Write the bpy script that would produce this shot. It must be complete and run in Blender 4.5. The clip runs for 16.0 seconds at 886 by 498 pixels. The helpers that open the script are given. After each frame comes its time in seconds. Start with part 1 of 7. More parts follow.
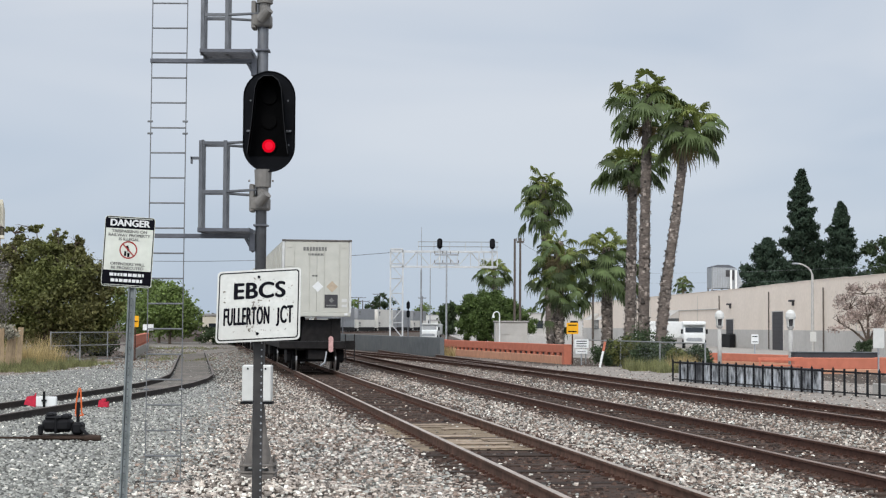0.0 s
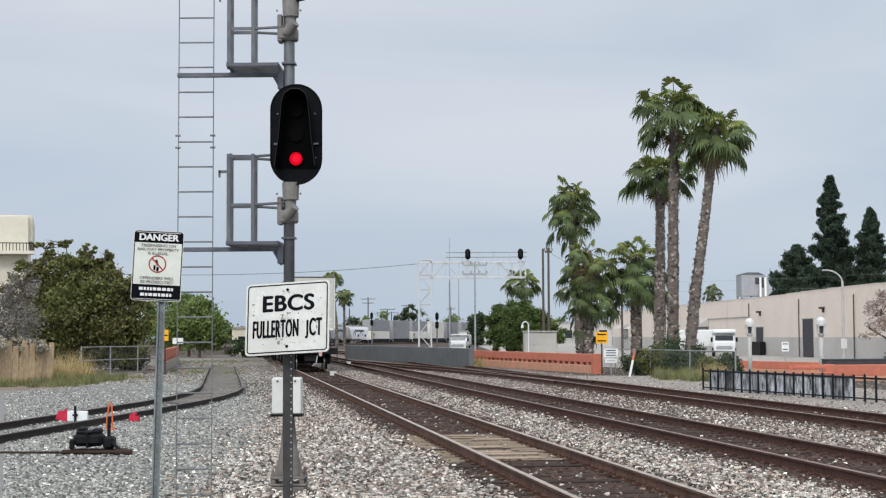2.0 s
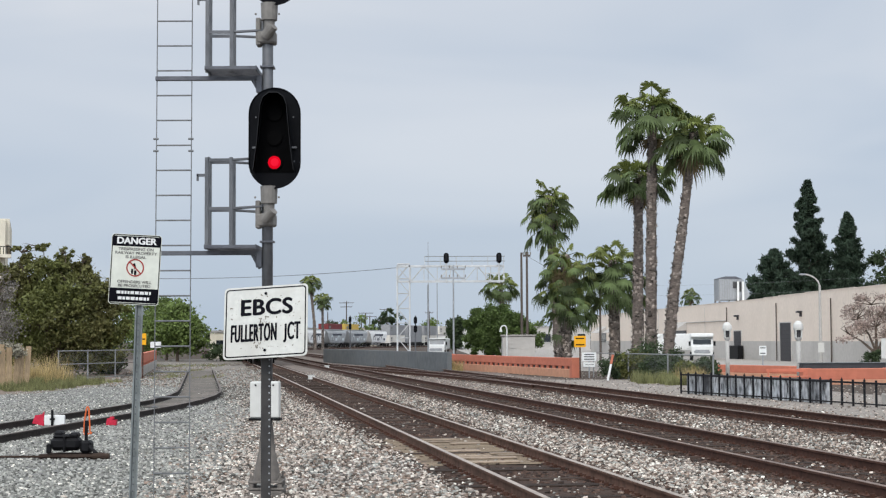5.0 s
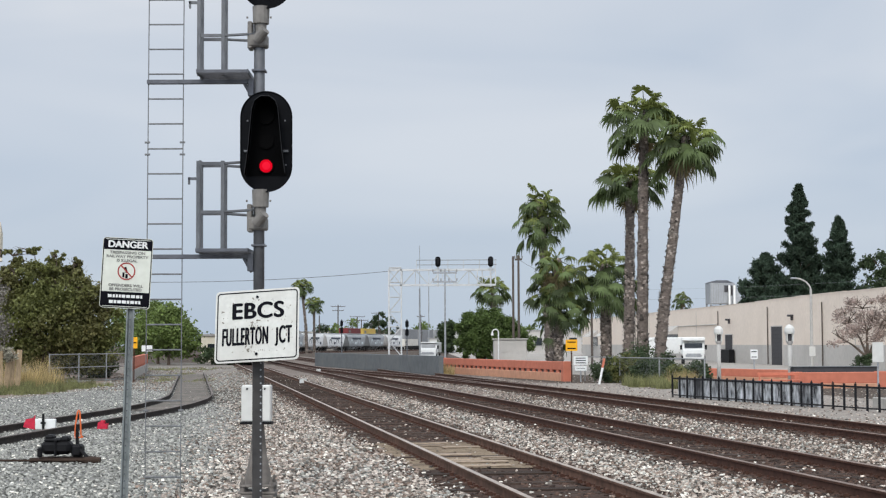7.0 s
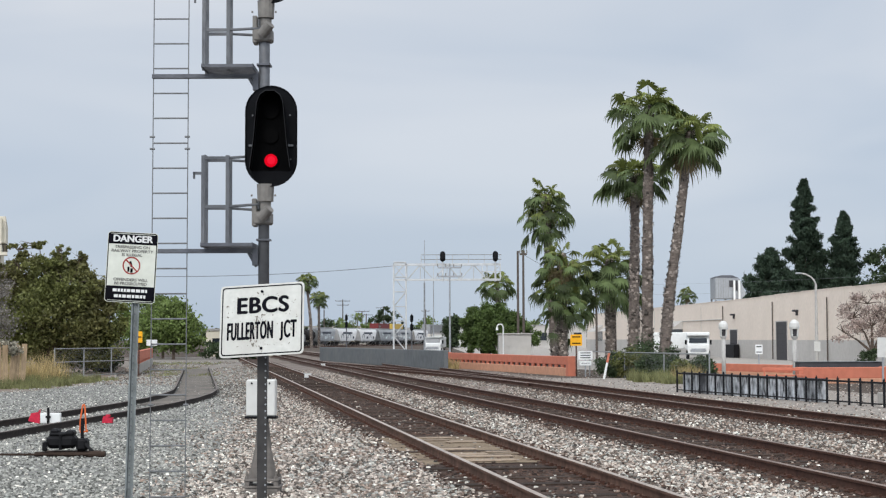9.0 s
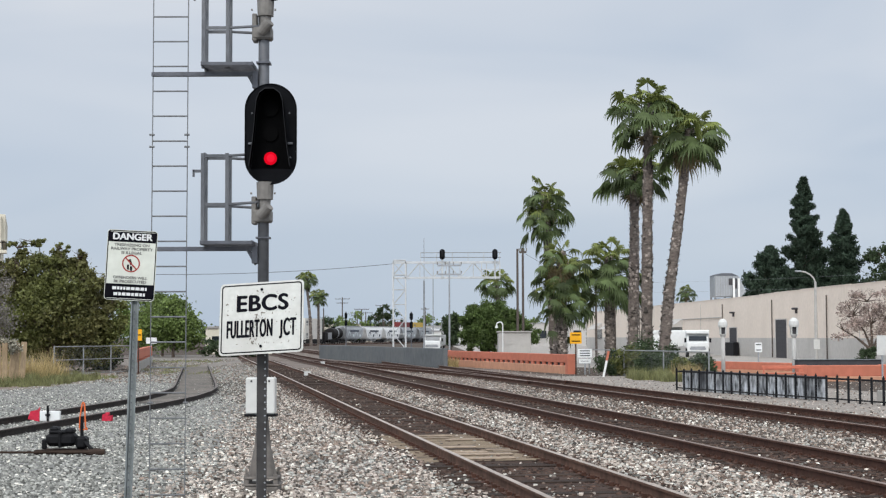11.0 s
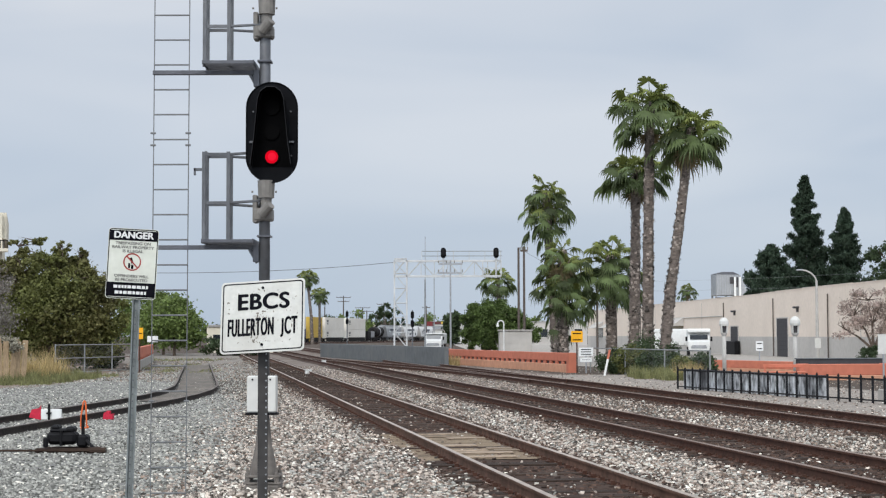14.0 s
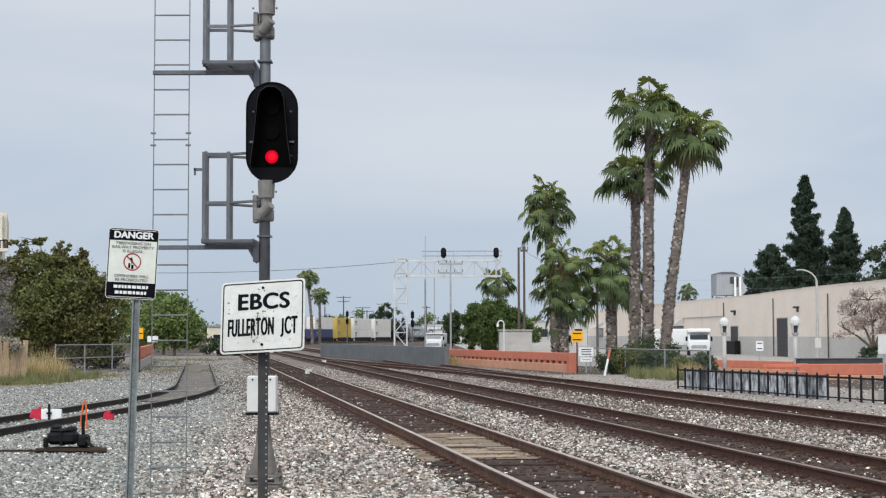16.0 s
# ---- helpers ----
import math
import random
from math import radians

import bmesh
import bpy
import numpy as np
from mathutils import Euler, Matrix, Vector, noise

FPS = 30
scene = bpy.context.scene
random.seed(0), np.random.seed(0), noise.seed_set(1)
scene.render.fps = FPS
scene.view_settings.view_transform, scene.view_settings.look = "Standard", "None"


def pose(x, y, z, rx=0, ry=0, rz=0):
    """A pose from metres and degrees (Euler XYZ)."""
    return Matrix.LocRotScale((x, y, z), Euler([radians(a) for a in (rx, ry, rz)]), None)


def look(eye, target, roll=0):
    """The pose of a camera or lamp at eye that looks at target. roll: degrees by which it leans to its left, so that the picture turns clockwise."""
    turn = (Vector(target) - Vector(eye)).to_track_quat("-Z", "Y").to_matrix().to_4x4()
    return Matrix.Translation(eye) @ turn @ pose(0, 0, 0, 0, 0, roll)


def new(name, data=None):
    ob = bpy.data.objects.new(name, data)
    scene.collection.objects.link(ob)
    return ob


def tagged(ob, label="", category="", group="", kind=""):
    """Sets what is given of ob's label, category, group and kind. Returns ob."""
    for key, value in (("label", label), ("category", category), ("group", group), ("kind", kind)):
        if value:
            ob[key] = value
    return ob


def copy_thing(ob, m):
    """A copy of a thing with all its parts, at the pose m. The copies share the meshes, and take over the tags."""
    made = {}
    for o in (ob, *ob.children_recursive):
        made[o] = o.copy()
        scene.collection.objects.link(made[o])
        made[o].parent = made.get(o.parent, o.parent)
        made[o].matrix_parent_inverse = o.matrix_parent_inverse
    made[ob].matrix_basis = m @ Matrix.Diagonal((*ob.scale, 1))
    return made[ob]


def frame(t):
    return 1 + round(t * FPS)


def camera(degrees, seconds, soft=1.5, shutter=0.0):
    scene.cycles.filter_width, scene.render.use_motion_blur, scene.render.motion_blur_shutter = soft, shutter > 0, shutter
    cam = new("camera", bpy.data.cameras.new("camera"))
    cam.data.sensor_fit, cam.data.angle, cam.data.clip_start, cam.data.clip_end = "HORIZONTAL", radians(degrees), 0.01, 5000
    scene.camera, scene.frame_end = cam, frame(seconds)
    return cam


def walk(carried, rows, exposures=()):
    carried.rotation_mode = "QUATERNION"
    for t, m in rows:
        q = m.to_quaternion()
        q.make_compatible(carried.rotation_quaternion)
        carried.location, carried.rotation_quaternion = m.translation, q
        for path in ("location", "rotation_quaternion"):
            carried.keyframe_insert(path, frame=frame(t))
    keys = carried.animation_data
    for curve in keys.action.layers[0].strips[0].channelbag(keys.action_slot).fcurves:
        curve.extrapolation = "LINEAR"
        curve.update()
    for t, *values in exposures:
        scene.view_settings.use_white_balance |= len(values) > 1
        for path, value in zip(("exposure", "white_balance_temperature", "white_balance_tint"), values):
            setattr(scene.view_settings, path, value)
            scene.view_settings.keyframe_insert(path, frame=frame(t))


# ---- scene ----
# The camera is held by hand beside the line and only turns.
cam = camera(31, 16.0, soft=1.25)
EYE = Vector((0.0, 0.0, 1.90))


def aim(pitch, yaw, roll):
    p, y = radians(pitch), radians(yaw)
    way = Vector((-math.sin(y) * math.cos(p), math.cos(y) * math.cos(p), math.sin(p)))
    return look(EYE, EYE + way * 10, roll)


TURNS = [
    (0, 2.744, -0.136, 0.330), (0.5, 2.827, -0.050, -0.408), (1, 2.950, 0.257, -0.475), (1.5, 3.067, 0.670, -0.306),
    (2, 3.130, 0.871, -0.264), (2.5, 3.147, 0.904, -0.250), (3, 3.148, 0.915, -0.250), (3.5, 3.148, 0.837, -0.243),
    (4, 3.146, 0.597, -0.250), (6.5, 3.487, -0.264, -0.244), (7, 3.396, -0.203, -0.242), (7.5, 3.279, -0.126, -0.190),
    (8, 3.223, -0.060, -0.182), (8.5, 3.206, -0.046, -0.174), (9, 3.206, -0.030, -0.172), (11.5, 3.115, -0.047, -0.168),
    (12, 3.106, -0.046, -0.166), (12.5, 3.097, -0.038, -0.130), (13, 3.100, -0.026, -0.136), (13.5, 3.081, -0.012, -0.150),
    (14, 3.080, -0.004, -0.140), (14.5, 3.078, 0.000, -0.150), (15, 3.078, 0.000, -0.150), (15.5, 3.078, 0.000, -0.150),
    (16, 3.078, 0.000, -0.150)
]
walk(cam, [(t, aim(p, y, r)) for t, p, y, r in TURNS])

# ---- light: a bright overcast sky and a veiled sun behind the camera ----
SUN_ELEVATION, SUN_AZIMUTH = 42.0, 192.0
sun = new("sun", bpy.data.lights.new("sun", "SUN"))
sun.data.energy, sun.data.angle, sun.data.color = 1.48, radians(16), (1.0, 0.94, 0.85)
_a, _e = radians(SUN_AZIMUTH), radians(SUN_ELEVATION)
sun.matrix_world = look((math.sin(_a) * math.cos(_e) * 60, math.cos(_a) * math.cos(_e) * 60, math.sin(_e) * 60), (0, 0, 0))

world = bpy.data.worlds.new("world")
scene.world = world
world.use_nodes = True
wn, wl = world.node_tree.nodes, world.node_tree.links
wn.clear()
w_out, w_bg = wn.new("ShaderNodeOutputWorld"), wn.new("ShaderNodeBackground")
w_sky = wn.new("ShaderNodeTexSky")
w_sky.sky_type, w_sky.sun_disc = "NISHITA", False
w_sky.sun_elevation, w_sky.sun_rotation = radians(SUN_ELEVATION), radians(SUN_AZIMUTH)
w_scale = wn.new("ShaderNodeVectorMath")
w_scale.operation = "SCALE"
w_scale.inputs["Scale"].default_value = 0.10
w_tc, w_map = wn.new("ShaderNodeTexCoord"), wn.new("ShaderNodeMapping")
w_map.inputs["Scale"].default_value = (2.2, 2.2, 9.0)
w_noise, w_ramp = wn.new("ShaderNodeTexNoise"), wn.new("ShaderNodeValToRGB")
w_noise.inputs["Scale"].default_value, w_noise.inputs["Detail"].default_value = 1.4, 3.0
w_noise.inputs["Roughness"].default_value, w_noise.inputs["Distortion"].default_value = 0.42, 0.5
w_ramp.color_ramp.elements[0].position, w_ramp.color_ramp.elements[0].color = 0.30, (0.520, 0.590, 0.700, 1)
w_ramp.color_ramp.elements[1].position, w_ramp.color_ramp.elements[1].color = 0.70, (0.690, 0.725, 0.790, 1)
# towards the zenith the cloud layer is brighter, as overcast skies are; lowest it is a little bluer
w_sep, w_up = wn.new("ShaderNodeSeparateXYZ"), wn.new("ShaderNodeValToRGB")
w_up.color_ramp.elements[0].position, w_up.color_ramp.elements[0].color = 0.0, (0.80, 0.88, 0.95, 1)
w_up.color_ramp.elements[1].position, w_up.color_ramp.elements[1].color = 1.0, (1.45, 1.42, 1.36, 1)
for pos, col in ((0.07, (0.92, 0.95, 0.98, 1)), (0.20, (1.05, 1.04, 1.02, 1))):
    w_el = w_up.color_ramp.elements.new(pos)
    w_el.color = col
w_mul, w_mix = wn.new("ShaderNodeMix"), wn.new("ShaderNodeMix")
w_mul.data_type = w_mix.data_type = "RGBA"
w_mul.blend_type, w_mul.inputs["Factor"].default_value = "MULTIPLY", 1.0
w_mix.inputs["Factor"].default_value = 0.90
wl.new(w_tc.outputs["Generated"], w_map.inputs["Vector"])
wl.new(w_map.outputs["Vector"], w_noise.inputs["Vector"])
wl.new(w_noise.outputs["Fac"], w_ramp.inputs["Fac"])
wl.new(w_tc.outputs["Generated"], w_sep.inputs["Vector"])
wl.new(w_sep.outputs["Z"], w_up.inputs["Fac"])
wl.new(w_ramp.outputs["Color"], w_mul.inputs["A"])
wl.new(w_up.outputs["Color"], w_mul.inputs["B"])
wl.new(w_sky.outputs["Color"], w_scale.inputs[0])
wl.new(w_scale.outputs["Vector"], w_mix.inputs["A"])
# the cloud is brightest on the side of the veiled sun
w_dot, w_veil, w_glow = wn.new("ShaderNodeVectorMath"), wn.new("ShaderNodeMapRange"), wn.new("ShaderNodeVectorMath")
w_dot.operation, w_glow.operation = "DOT_PRODUCT", "SCALE"
w_dot.inputs[1].default_value = (math.sin(_a) * math.cos(_e), math.cos(_a) * math.cos(_e), math.sin(_e))
w_veil.interpolation_type = "SMOOTHSTEP"
w_veil.inputs["From Min"].default_value, w_veil.inputs["From Max"].default_value = -0.25, 1.0
w_veil.inputs["To Min"].default_value, w_veil.inputs["To Max"].default_value = 1.0, 2.5
wl.new(w_tc.outputs["Generated"], w_dot.inputs[0])
wl.new(w_dot.outputs["Value"], w_veil.inputs["Value"])
wl.new(w_mul.outputs["Result"], w_glow.inputs[0])
wl.new(w_veil.outputs["Result"], w_glow.inputs["Scale"])
wl.new(w_glow.outputs["Vector"], w_mix.inputs["B"])
wl.new(w_mix.outputs["Result"], w_bg.inputs["Color"])
wl.new(w_bg.outputs["Background"], w_out.inputs["Surface"])
scene.view_settings.exposure = 0.0


# ---- materials ----
def material(name, base, rough=0.6, metal=0.0, spread=0.25, grain=6.0, bump=0.0, tint=None, patches=0.5, per_object=0.0,
             per_island=0.0, emission=None, strength=0.0, stretch=(1, 1, 1)):
    """Two scales of noise vary the base colour; tint is what stains it, bump its relief in metres."""
    m = bpy.data.materials.new(name)
    m.use_nodes = True
    n, l = m.node_tree.nodes, m.node_tree.links
    bsdf = n["Principled BSDF"]
    bsdf.inputs["Roughness"].default_value, bsdf.inputs["Metallic"].default_value = rough, metal
    if rough > 0.4 and metal < 0.3:
        bsdf.inputs["Specular IOR Level"].default_value = 0.25
    tc, mp = n.new("ShaderNodeTexCoord"), n.new("ShaderNodeMapping")
    mp.inputs["Scale"].default_value = stretch
    l.new(tc.outputs["Object"], mp.inputs["Vector"])
    fine, broad = n.new("ShaderNodeTexNoise"), n.new("ShaderNodeTexNoise")
    fine.inputs["Scale"].default_value, fine.inputs["Detail"].default_value = grain, 4.0
    broad.inputs["Scale"].default_value, broad.inputs["Detail"].default_value = grain * 0.13, 3.0
    for t in (fine, broad):
        l.new(mp.outputs["Vector"], t.inputs["Vector"])
    ramp = n.new("ShaderNodeValToRGB")
    lo, hi = (max(0.0, 1 - spread), 1 + spread)
    ramp.color_ramp.elements[0].position, ramp.color_ramp.elements[1].position = 0.32, 0.68
    ramp.color_ramp.elements[0].color = (*[c * lo for c in base], 1)
    ramp.color_ramp.elements[1].color = (*[min(1.0, c * hi) for c in base], 1)
    l.new(fine.outputs["Fac"], ramp.inputs["Fac"])
    out = ramp.outputs["Color"]
    stain, fac = n.new("ShaderNodeMix"), n.new("ShaderNodeMapRange")
    stain.data_type = "RGBA"
    fac.inputs["From Min"].default_value, fac.inputs["From Max"].default_value = 0.45, 0.72
    fac.inputs["To Max"].default_value = patches
    l.new(broad.outputs["Fac"], fac.inputs["Value"])
    l.new(fac.outputs["Result"], stain.inputs["Factor"])
    l.new(out, stain.inputs["A"])
    stain.inputs["B"].default_value = (*(tint or [c * 0.75 for c in base]), 1)
    out = stain.outputs["Result"]
    for amount, source, socket in ((per_object, "ShaderNodeObjectInfo", "Random"), (per_island, "ShaderNodeNewGeometry", "Random Per Island")):
        if amount:
            info, rng, hsv = n.new(source), n.new("ShaderNodeMapRange"), n.new("ShaderNodeHueSaturation")
            rng.inputs["To Min"].default_value, rng.inputs["To Max"].default_value = 1 - amount, 1 + amount
            l.new(info.outputs[socket], rng.inputs["Value"])
            l.new(rng.outputs["Result"], hsv.inputs["Value"])
            l.new(out, hsv.inputs["Color"])
            out = hsv.outputs["Color"]
    l.new(out, bsdf.inputs["Base Color"])
    if bump:
        b = n.new("ShaderNodeBump")
        b.inputs["Distance"].default_value, b.inputs["Strength"].default_value = bump, 0.9
        l.new(fine.outputs["Fac"], b.inputs["Height"])
        l.new(b.outputs["Normal"], bsdf.inputs["Normal"])
    if emission:
        bsdf.inputs["Emission Color"].default_value, bsdf.inputs["Emission Strength"].default_value = (*emission, 1), strength
    return m


def leafy(name, base, spread=0.35, tint=None, patches=0.35, vary=0.38):
    m = material(name, base, rough=0.55, spread=spread, grain=1.2, tint=tint, patches=patches, per_island=vary)
    n, l = m.node_tree.nodes, m.node_tree.links
    b = n["Principled BSDF"]
    thin, mix = n.new("ShaderNodeBsdfTranslucent"), n.new("ShaderNodeMixShader")
    mix.inputs["Fac"].default_value = 0.30
    l.new(b.inputs["Base Color"].links[0].from_socket, thin.inputs["Color"])
    l.new(b.outputs["BSDF"], mix.inputs[1])
    l.new(thin.outputs["BSDF"], mix.inputs[2])
    l.new(mix.outputs["Shader"], n["Material Output"].inputs["Surface"])
    return m


M = dict(
    # gravel is dark because the shade between loose stones is in its colour
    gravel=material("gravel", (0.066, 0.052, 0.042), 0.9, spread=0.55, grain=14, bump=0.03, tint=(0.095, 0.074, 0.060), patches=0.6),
    gravel_grey=material("gravel_grey", (0.170, 0.170, 0.160), 0.9, spread=0.45, grain=18, bump=0.02, tint=(0.20, 0.19, 0.17), patches=0.5),
    stone=material("stone", (0.318, 0.276, 0.238), 0.85, spread=0.25, grain=30, patches=0.3, per_island=0.90),
    stone_grey=material("stone_grey", (0.235, 0.235, 0.214), 0.85, spread=0.2, grain=30, patches=0.3, per_island=0.80),
    bed=material("track_bed", (0.046, 0.029, 0.022), 0.95, spread=0.45, grain=11, bump=0.02, tint=(0.075, 0.056, 0.048), patches=0.7),
    bed_stone=material("bed_stone", (0.060, 0.037, 0.028), 0.9, spread=0.25, grain=30, per_island=0.75),
    post_dark=material("dark_post", (0.040, 0.038, 0.037), 0.55, metal=0.3, spread=0.3, grain=9, tint=(0.075, 0.066, 0.058)),
    post_green=material("weathered_zinc", (0.185, 0.205, 0.205), 0.6, metal=0.2, spread=0.22, grain=14, tint=(0.13, 0.15, 0.15), patches=0.8),
    base_iron=material("base_iron", (0.135, 0.122, 0.110), 0.7, spread=0.25, grain=9, tint=(0.085, 0.075, 0.066)),
    dust=material("crossing_dust", (0.190, 0.145, 0.098), 0.95, spread=0.55, grain=11, bump=0.015, tint=(0.075, 0.054, 0.040), patches=0.9, stretch=(0.6, 2.2, 1)),
    plank_pale=material("splintered_plank", (0.26, 0.205, 0.155), 0.9, spread=0.35, grain=9, bump=0.008, tint=(0.20, 0.155, 0.11), per_object=0.25, stretch=(1, 7, 7)),
    rail_side=material("rail_side", (0.108, 0.060, 0.042), 0.92, metal=0.0, spread=0.35, grain=6, bump=0.003, tint=(0.062, 0.036, 0.025), patches=0.7),
    stone_pale=material("stone_pale", (0.66, 0.63, 0.56), 0.8, spread=0.15, grain=30, patches=0.3, per_island=0.35),
    yard=material("yard_ground", (0.125, 0.100, 0.084), 0.95, spread=0.5, grain=2.2, bump=0.02, tint=(0.20, 0.175, 0.155), patches=0.6),
    stone_brown=material("stone_brown", (0.185, 0.140, 0.112), 0.88, spread=0.25, grain=30, patches=0.3, per_island=0.7),
    plate_cream=material("sign_cream", (0.60, 0.62, 0.55), 0.45, spread=0.05, grain=20, tint=(0.52, 0.53, 0.47)),
    fill=material("siding_fill", (0.105, 0.094, 0.082), 0.95, spread=0.5, grain=6, bump=0.015, tint=(0.185, 0.160, 0.135), patches=0.8),
    fine_gravel=material("fine_gravel", (0.235, 0.210, 0.185), 0.95, spread=0.45, grain=9, bump=0.01, tint=(0.17, 0.145, 0.125), patches=0.7),
    pavement=material("pavement", (0.30, 0.28, 0.255), 0.9, spread=0.15, grain=2, bump=0.004, tint=(0.24, 0.22, 0.20), patches=0.7),
    soil=material("soil", (0.16, 0.125, 0.10), 0.95, spread=0.4, grain=9, bump=0.02, tint=(0.24, 0.19, 0.14)),
    asphalt=material("asphalt", (0.190, 0.172, 0.152), 0.95, spread=0.4, grain=5, bump=0.01, tint=(0.115, 0.10, 0.085), patches=0.8),
    tie=material("tie_timber", (0.031, 0.0195, 0.0140), 0.9, spread=0.4, grain=9, bump=0.008, tint=(0.062, 0.042, 0.031), per_object=0.35, stretch=(1, 7, 7)),
    rust=material("rail_rust", (0.062, 0.029, 0.020), 0.85, metal=0.05, spread=0.35, grain=10, bump=0.003, tint=(0.075, 0.042, 0.03)),
    rail_head=material("rail_head", (0.43, 0.355, 0.295), 0.42, metal=0.6, spread=0.2, grain=4, tint=(0.33, 0.25, 0.20), patches=0.6),
    rail_siding=material("rail_siding", (0.115, 0.092, 0.078), 0.6, metal=0.3, spread=0.3, grain=5, tint=(0.05, 0.038, 0.03), patches=0.7),
    rail_black=material("rail_black", (0.024, 0.019, 0.017), 0.8, metal=0.1, spread=0.35, grain=10, tint=(0.045, 0.033, 0.027)),
    rail_dull=material("rail_dull", (0.22, 0.16, 0.13), 0.55, metal=0.5, spread=0.2, grain=4, tint=(0.12, 0.08, 0.06), patches=0.6),
    galv=material("galvanised", (0.30, 0.315, 0.33), 0.5, metal=0.35, spread=0.16, grain=7, tint=(0.22, 0.23, 0.24)),
    mast=material("mast_grey", (0.115, 0.12, 0.13), 0.5, metal=0.35, spread=0.2, grain=8, tint=(0.17, 0.175, 0.18)),
    rail_grey=material("guard_grey", (0.088, 0.094, 0.104), 0.5, metal=0.3, spread=0.2, grain=8, tint=(0.18, 0.185, 0.19)),
    ladder=material("ladder_grey", (0.135, 0.140, 0.145), 0.5, metal=0.3, spread=0.2, grain=8, tint=(0.18, 0.18, 0.175)),
    leaf_mid=leafy("leaf_mid", (0.088, 0.130, 0.038)),
    steel_dark=material("steel_dark", (0.085, 0.09, 0.105), 0.5, metal=0.4, spread=0.25, grain=10, tint=(0.14, 0.145, 0.155)),
    cast=material("cast_grey", (0.20, 0.19, 0.175), 0.6, metal=0.1, spread=0.15, grain=12, tint=(0.13, 0.122, 0.113)),
    black=material("black_paint", (0.006, 0.006, 0.007), 0.6, spread=0.3, grain=8, tint=(0.012, 0.012, 0.014)),
    backing=material("signal_backing", (0.0055, 0.0060, 0.0075), 0.7, spread=0.3, grain=6, tint=(0.0085, 0.0090, 0.0105)),
    red_lens=material("lit_red_lens", (0.10, 0.002, 0.004), 0.4, spread=0.05, emission=(1.0, 0.002, 0.020), strength=0.70),
    red_core=material("lit_red_core", (0.10, 0.004, 0.006), 0.4, spread=0.05, emission=(1.0, 0.010, 0.040), strength=0.85),
    # hood and dark_lens are near black to hold the shade inside the hood
    hood=material("hood_black", (0.0011, 0.0012, 0.0016), 0.8, spread=0.3, grain=6),
    # lighter than the hood: the light caught by its rim, as colour
    hood_edge=material("hood_edge", (0.014, 0.015, 0.017), 0.7, spread=0.6, grain=9, tint=(0.004, 0.004, 0.005), patches=0.8),
    dark_lens=material("dark_lens", (0.0009, 0.0009, 0.0012), 0.7, spread=0.05),
    sign_white=material("sign_white", (0.53, 0.535, 0.50), 0.45, spread=0.07, grain=24, tint=(0.43, 0.42, 0.385), patches=0.8),
    sign_black=material("sign_black", (0.004, 0.004, 0.007), 0.6, spread=0.2, grain=20),
    sign_red=material("sign_red", (0.30, 0.035, 0.03), 0.5, spread=0.2, grain=20),
    text_grey=material("worn_print", (0.16, 0.16, 0.15), 0.5, spread=0.3, grain=30),
    scuff=material("scuff", (0.20, 0.18, 0.15), 0.7, spread=0.4, grain=40),
    box_white=material("box_white", (0.54, 0.54, 0.515), 0.5, spread=0.06, grain=6, tint=(0.48, 0.47, 0.44)),
    concrete=material("concrete", (0.33, 0.315, 0.29), 0.85, spread=0.14, grain=5, bump=0.003, tint=(0.25, 0.23, 0.205)),
    wall_grey=material("wall_grey", (0.115, 0.125, 0.13), 0.85, spread=0.12, grain=3, tint=(0.15, 0.155, 0.155), patches=0.6),
    orange=material("orange_paint", (0.46, 0.150, 0.095), 0.75, spread=0.1, grain=4, tint=(0.39, 0.135, 0.085), patches=0.6),
    salmon=material("salmon_concrete", (0.47, 0.245, 0.155), 0.85, spread=0.12, grain=4, tint=(0.40, 0.22, 0.15)),
    yellow=material("yellow_sign", (0.75, 0.36, 0.01), 0.5, spread=0.1, grain=10),
    orange_hi=material("orange_flag", (0.62, 0.13, 0.035), 0.55, spread=0.1, grain=10),
    red_flag=material("red_flag", (0.44, 0.018, 0.045), 0.6, spread=0.2, grain=20),
    white=material("white_paint", (0.66, 0.67, 0.66), 0.5, spread=0.05, grain=5, tint=(0.62, 0.62, 0.60)),
    chain=material("chain_link", (0.26, 0.27, 0.27), 0.5, metal=0.5, spread=0.15, grain=8),
    iron=material("black_iron", (0.012, 0.012, 0.014), 0.5, spread=0.3, grain=10),
    graffiti=material("painted_wall", (0.36, 0.375, 0.39), 0.8, spread=0.95, grain=3.4, tint=(0.030, 0.030, 0.034), patches=0.95, stretch=(2.2, 2.2, 0.9)),
    stucco=material("stucco", (0.665, 0.580, 0.500), 0.9, spread=0.05, grain=2.5, bump=0.004, tint=(0.60, 0.522, 0.448), patches=0.6),
    stucco_grey=material("stucco_grey", (0.44, 0.42, 0.395), 0.9, spread=0.06, grain=2.5, bump=0.004, tint=(0.33, 0.315, 0.295)),
    stucco_cream=material("stucco_cream", (0.60, 0.56, 0.46), 0.9, spread=0.06, grain=2, tint=(0.52, 0.48, 0.39)),
    door_dark=material("door_dark", (0.050, 0.048, 0.052), 0.6, spread=0.15, grain=3),
    roof=material("roof_felt", (0.30, 0.29, 0.28), 0.9, spread=0.1, grain=2),
    glass=material("window_glass", (0.02, 0.025, 0.03), 0.1, spread=0.05),
    wood_fence=material("fence_wood", (0.34, 0.25, 0.155), 0.85, spread=0.25, grain=6, bump=0.004, tint=(0.24, 0.175, 0.12), per_object=0.25, stretch=(6, 6, 1)),
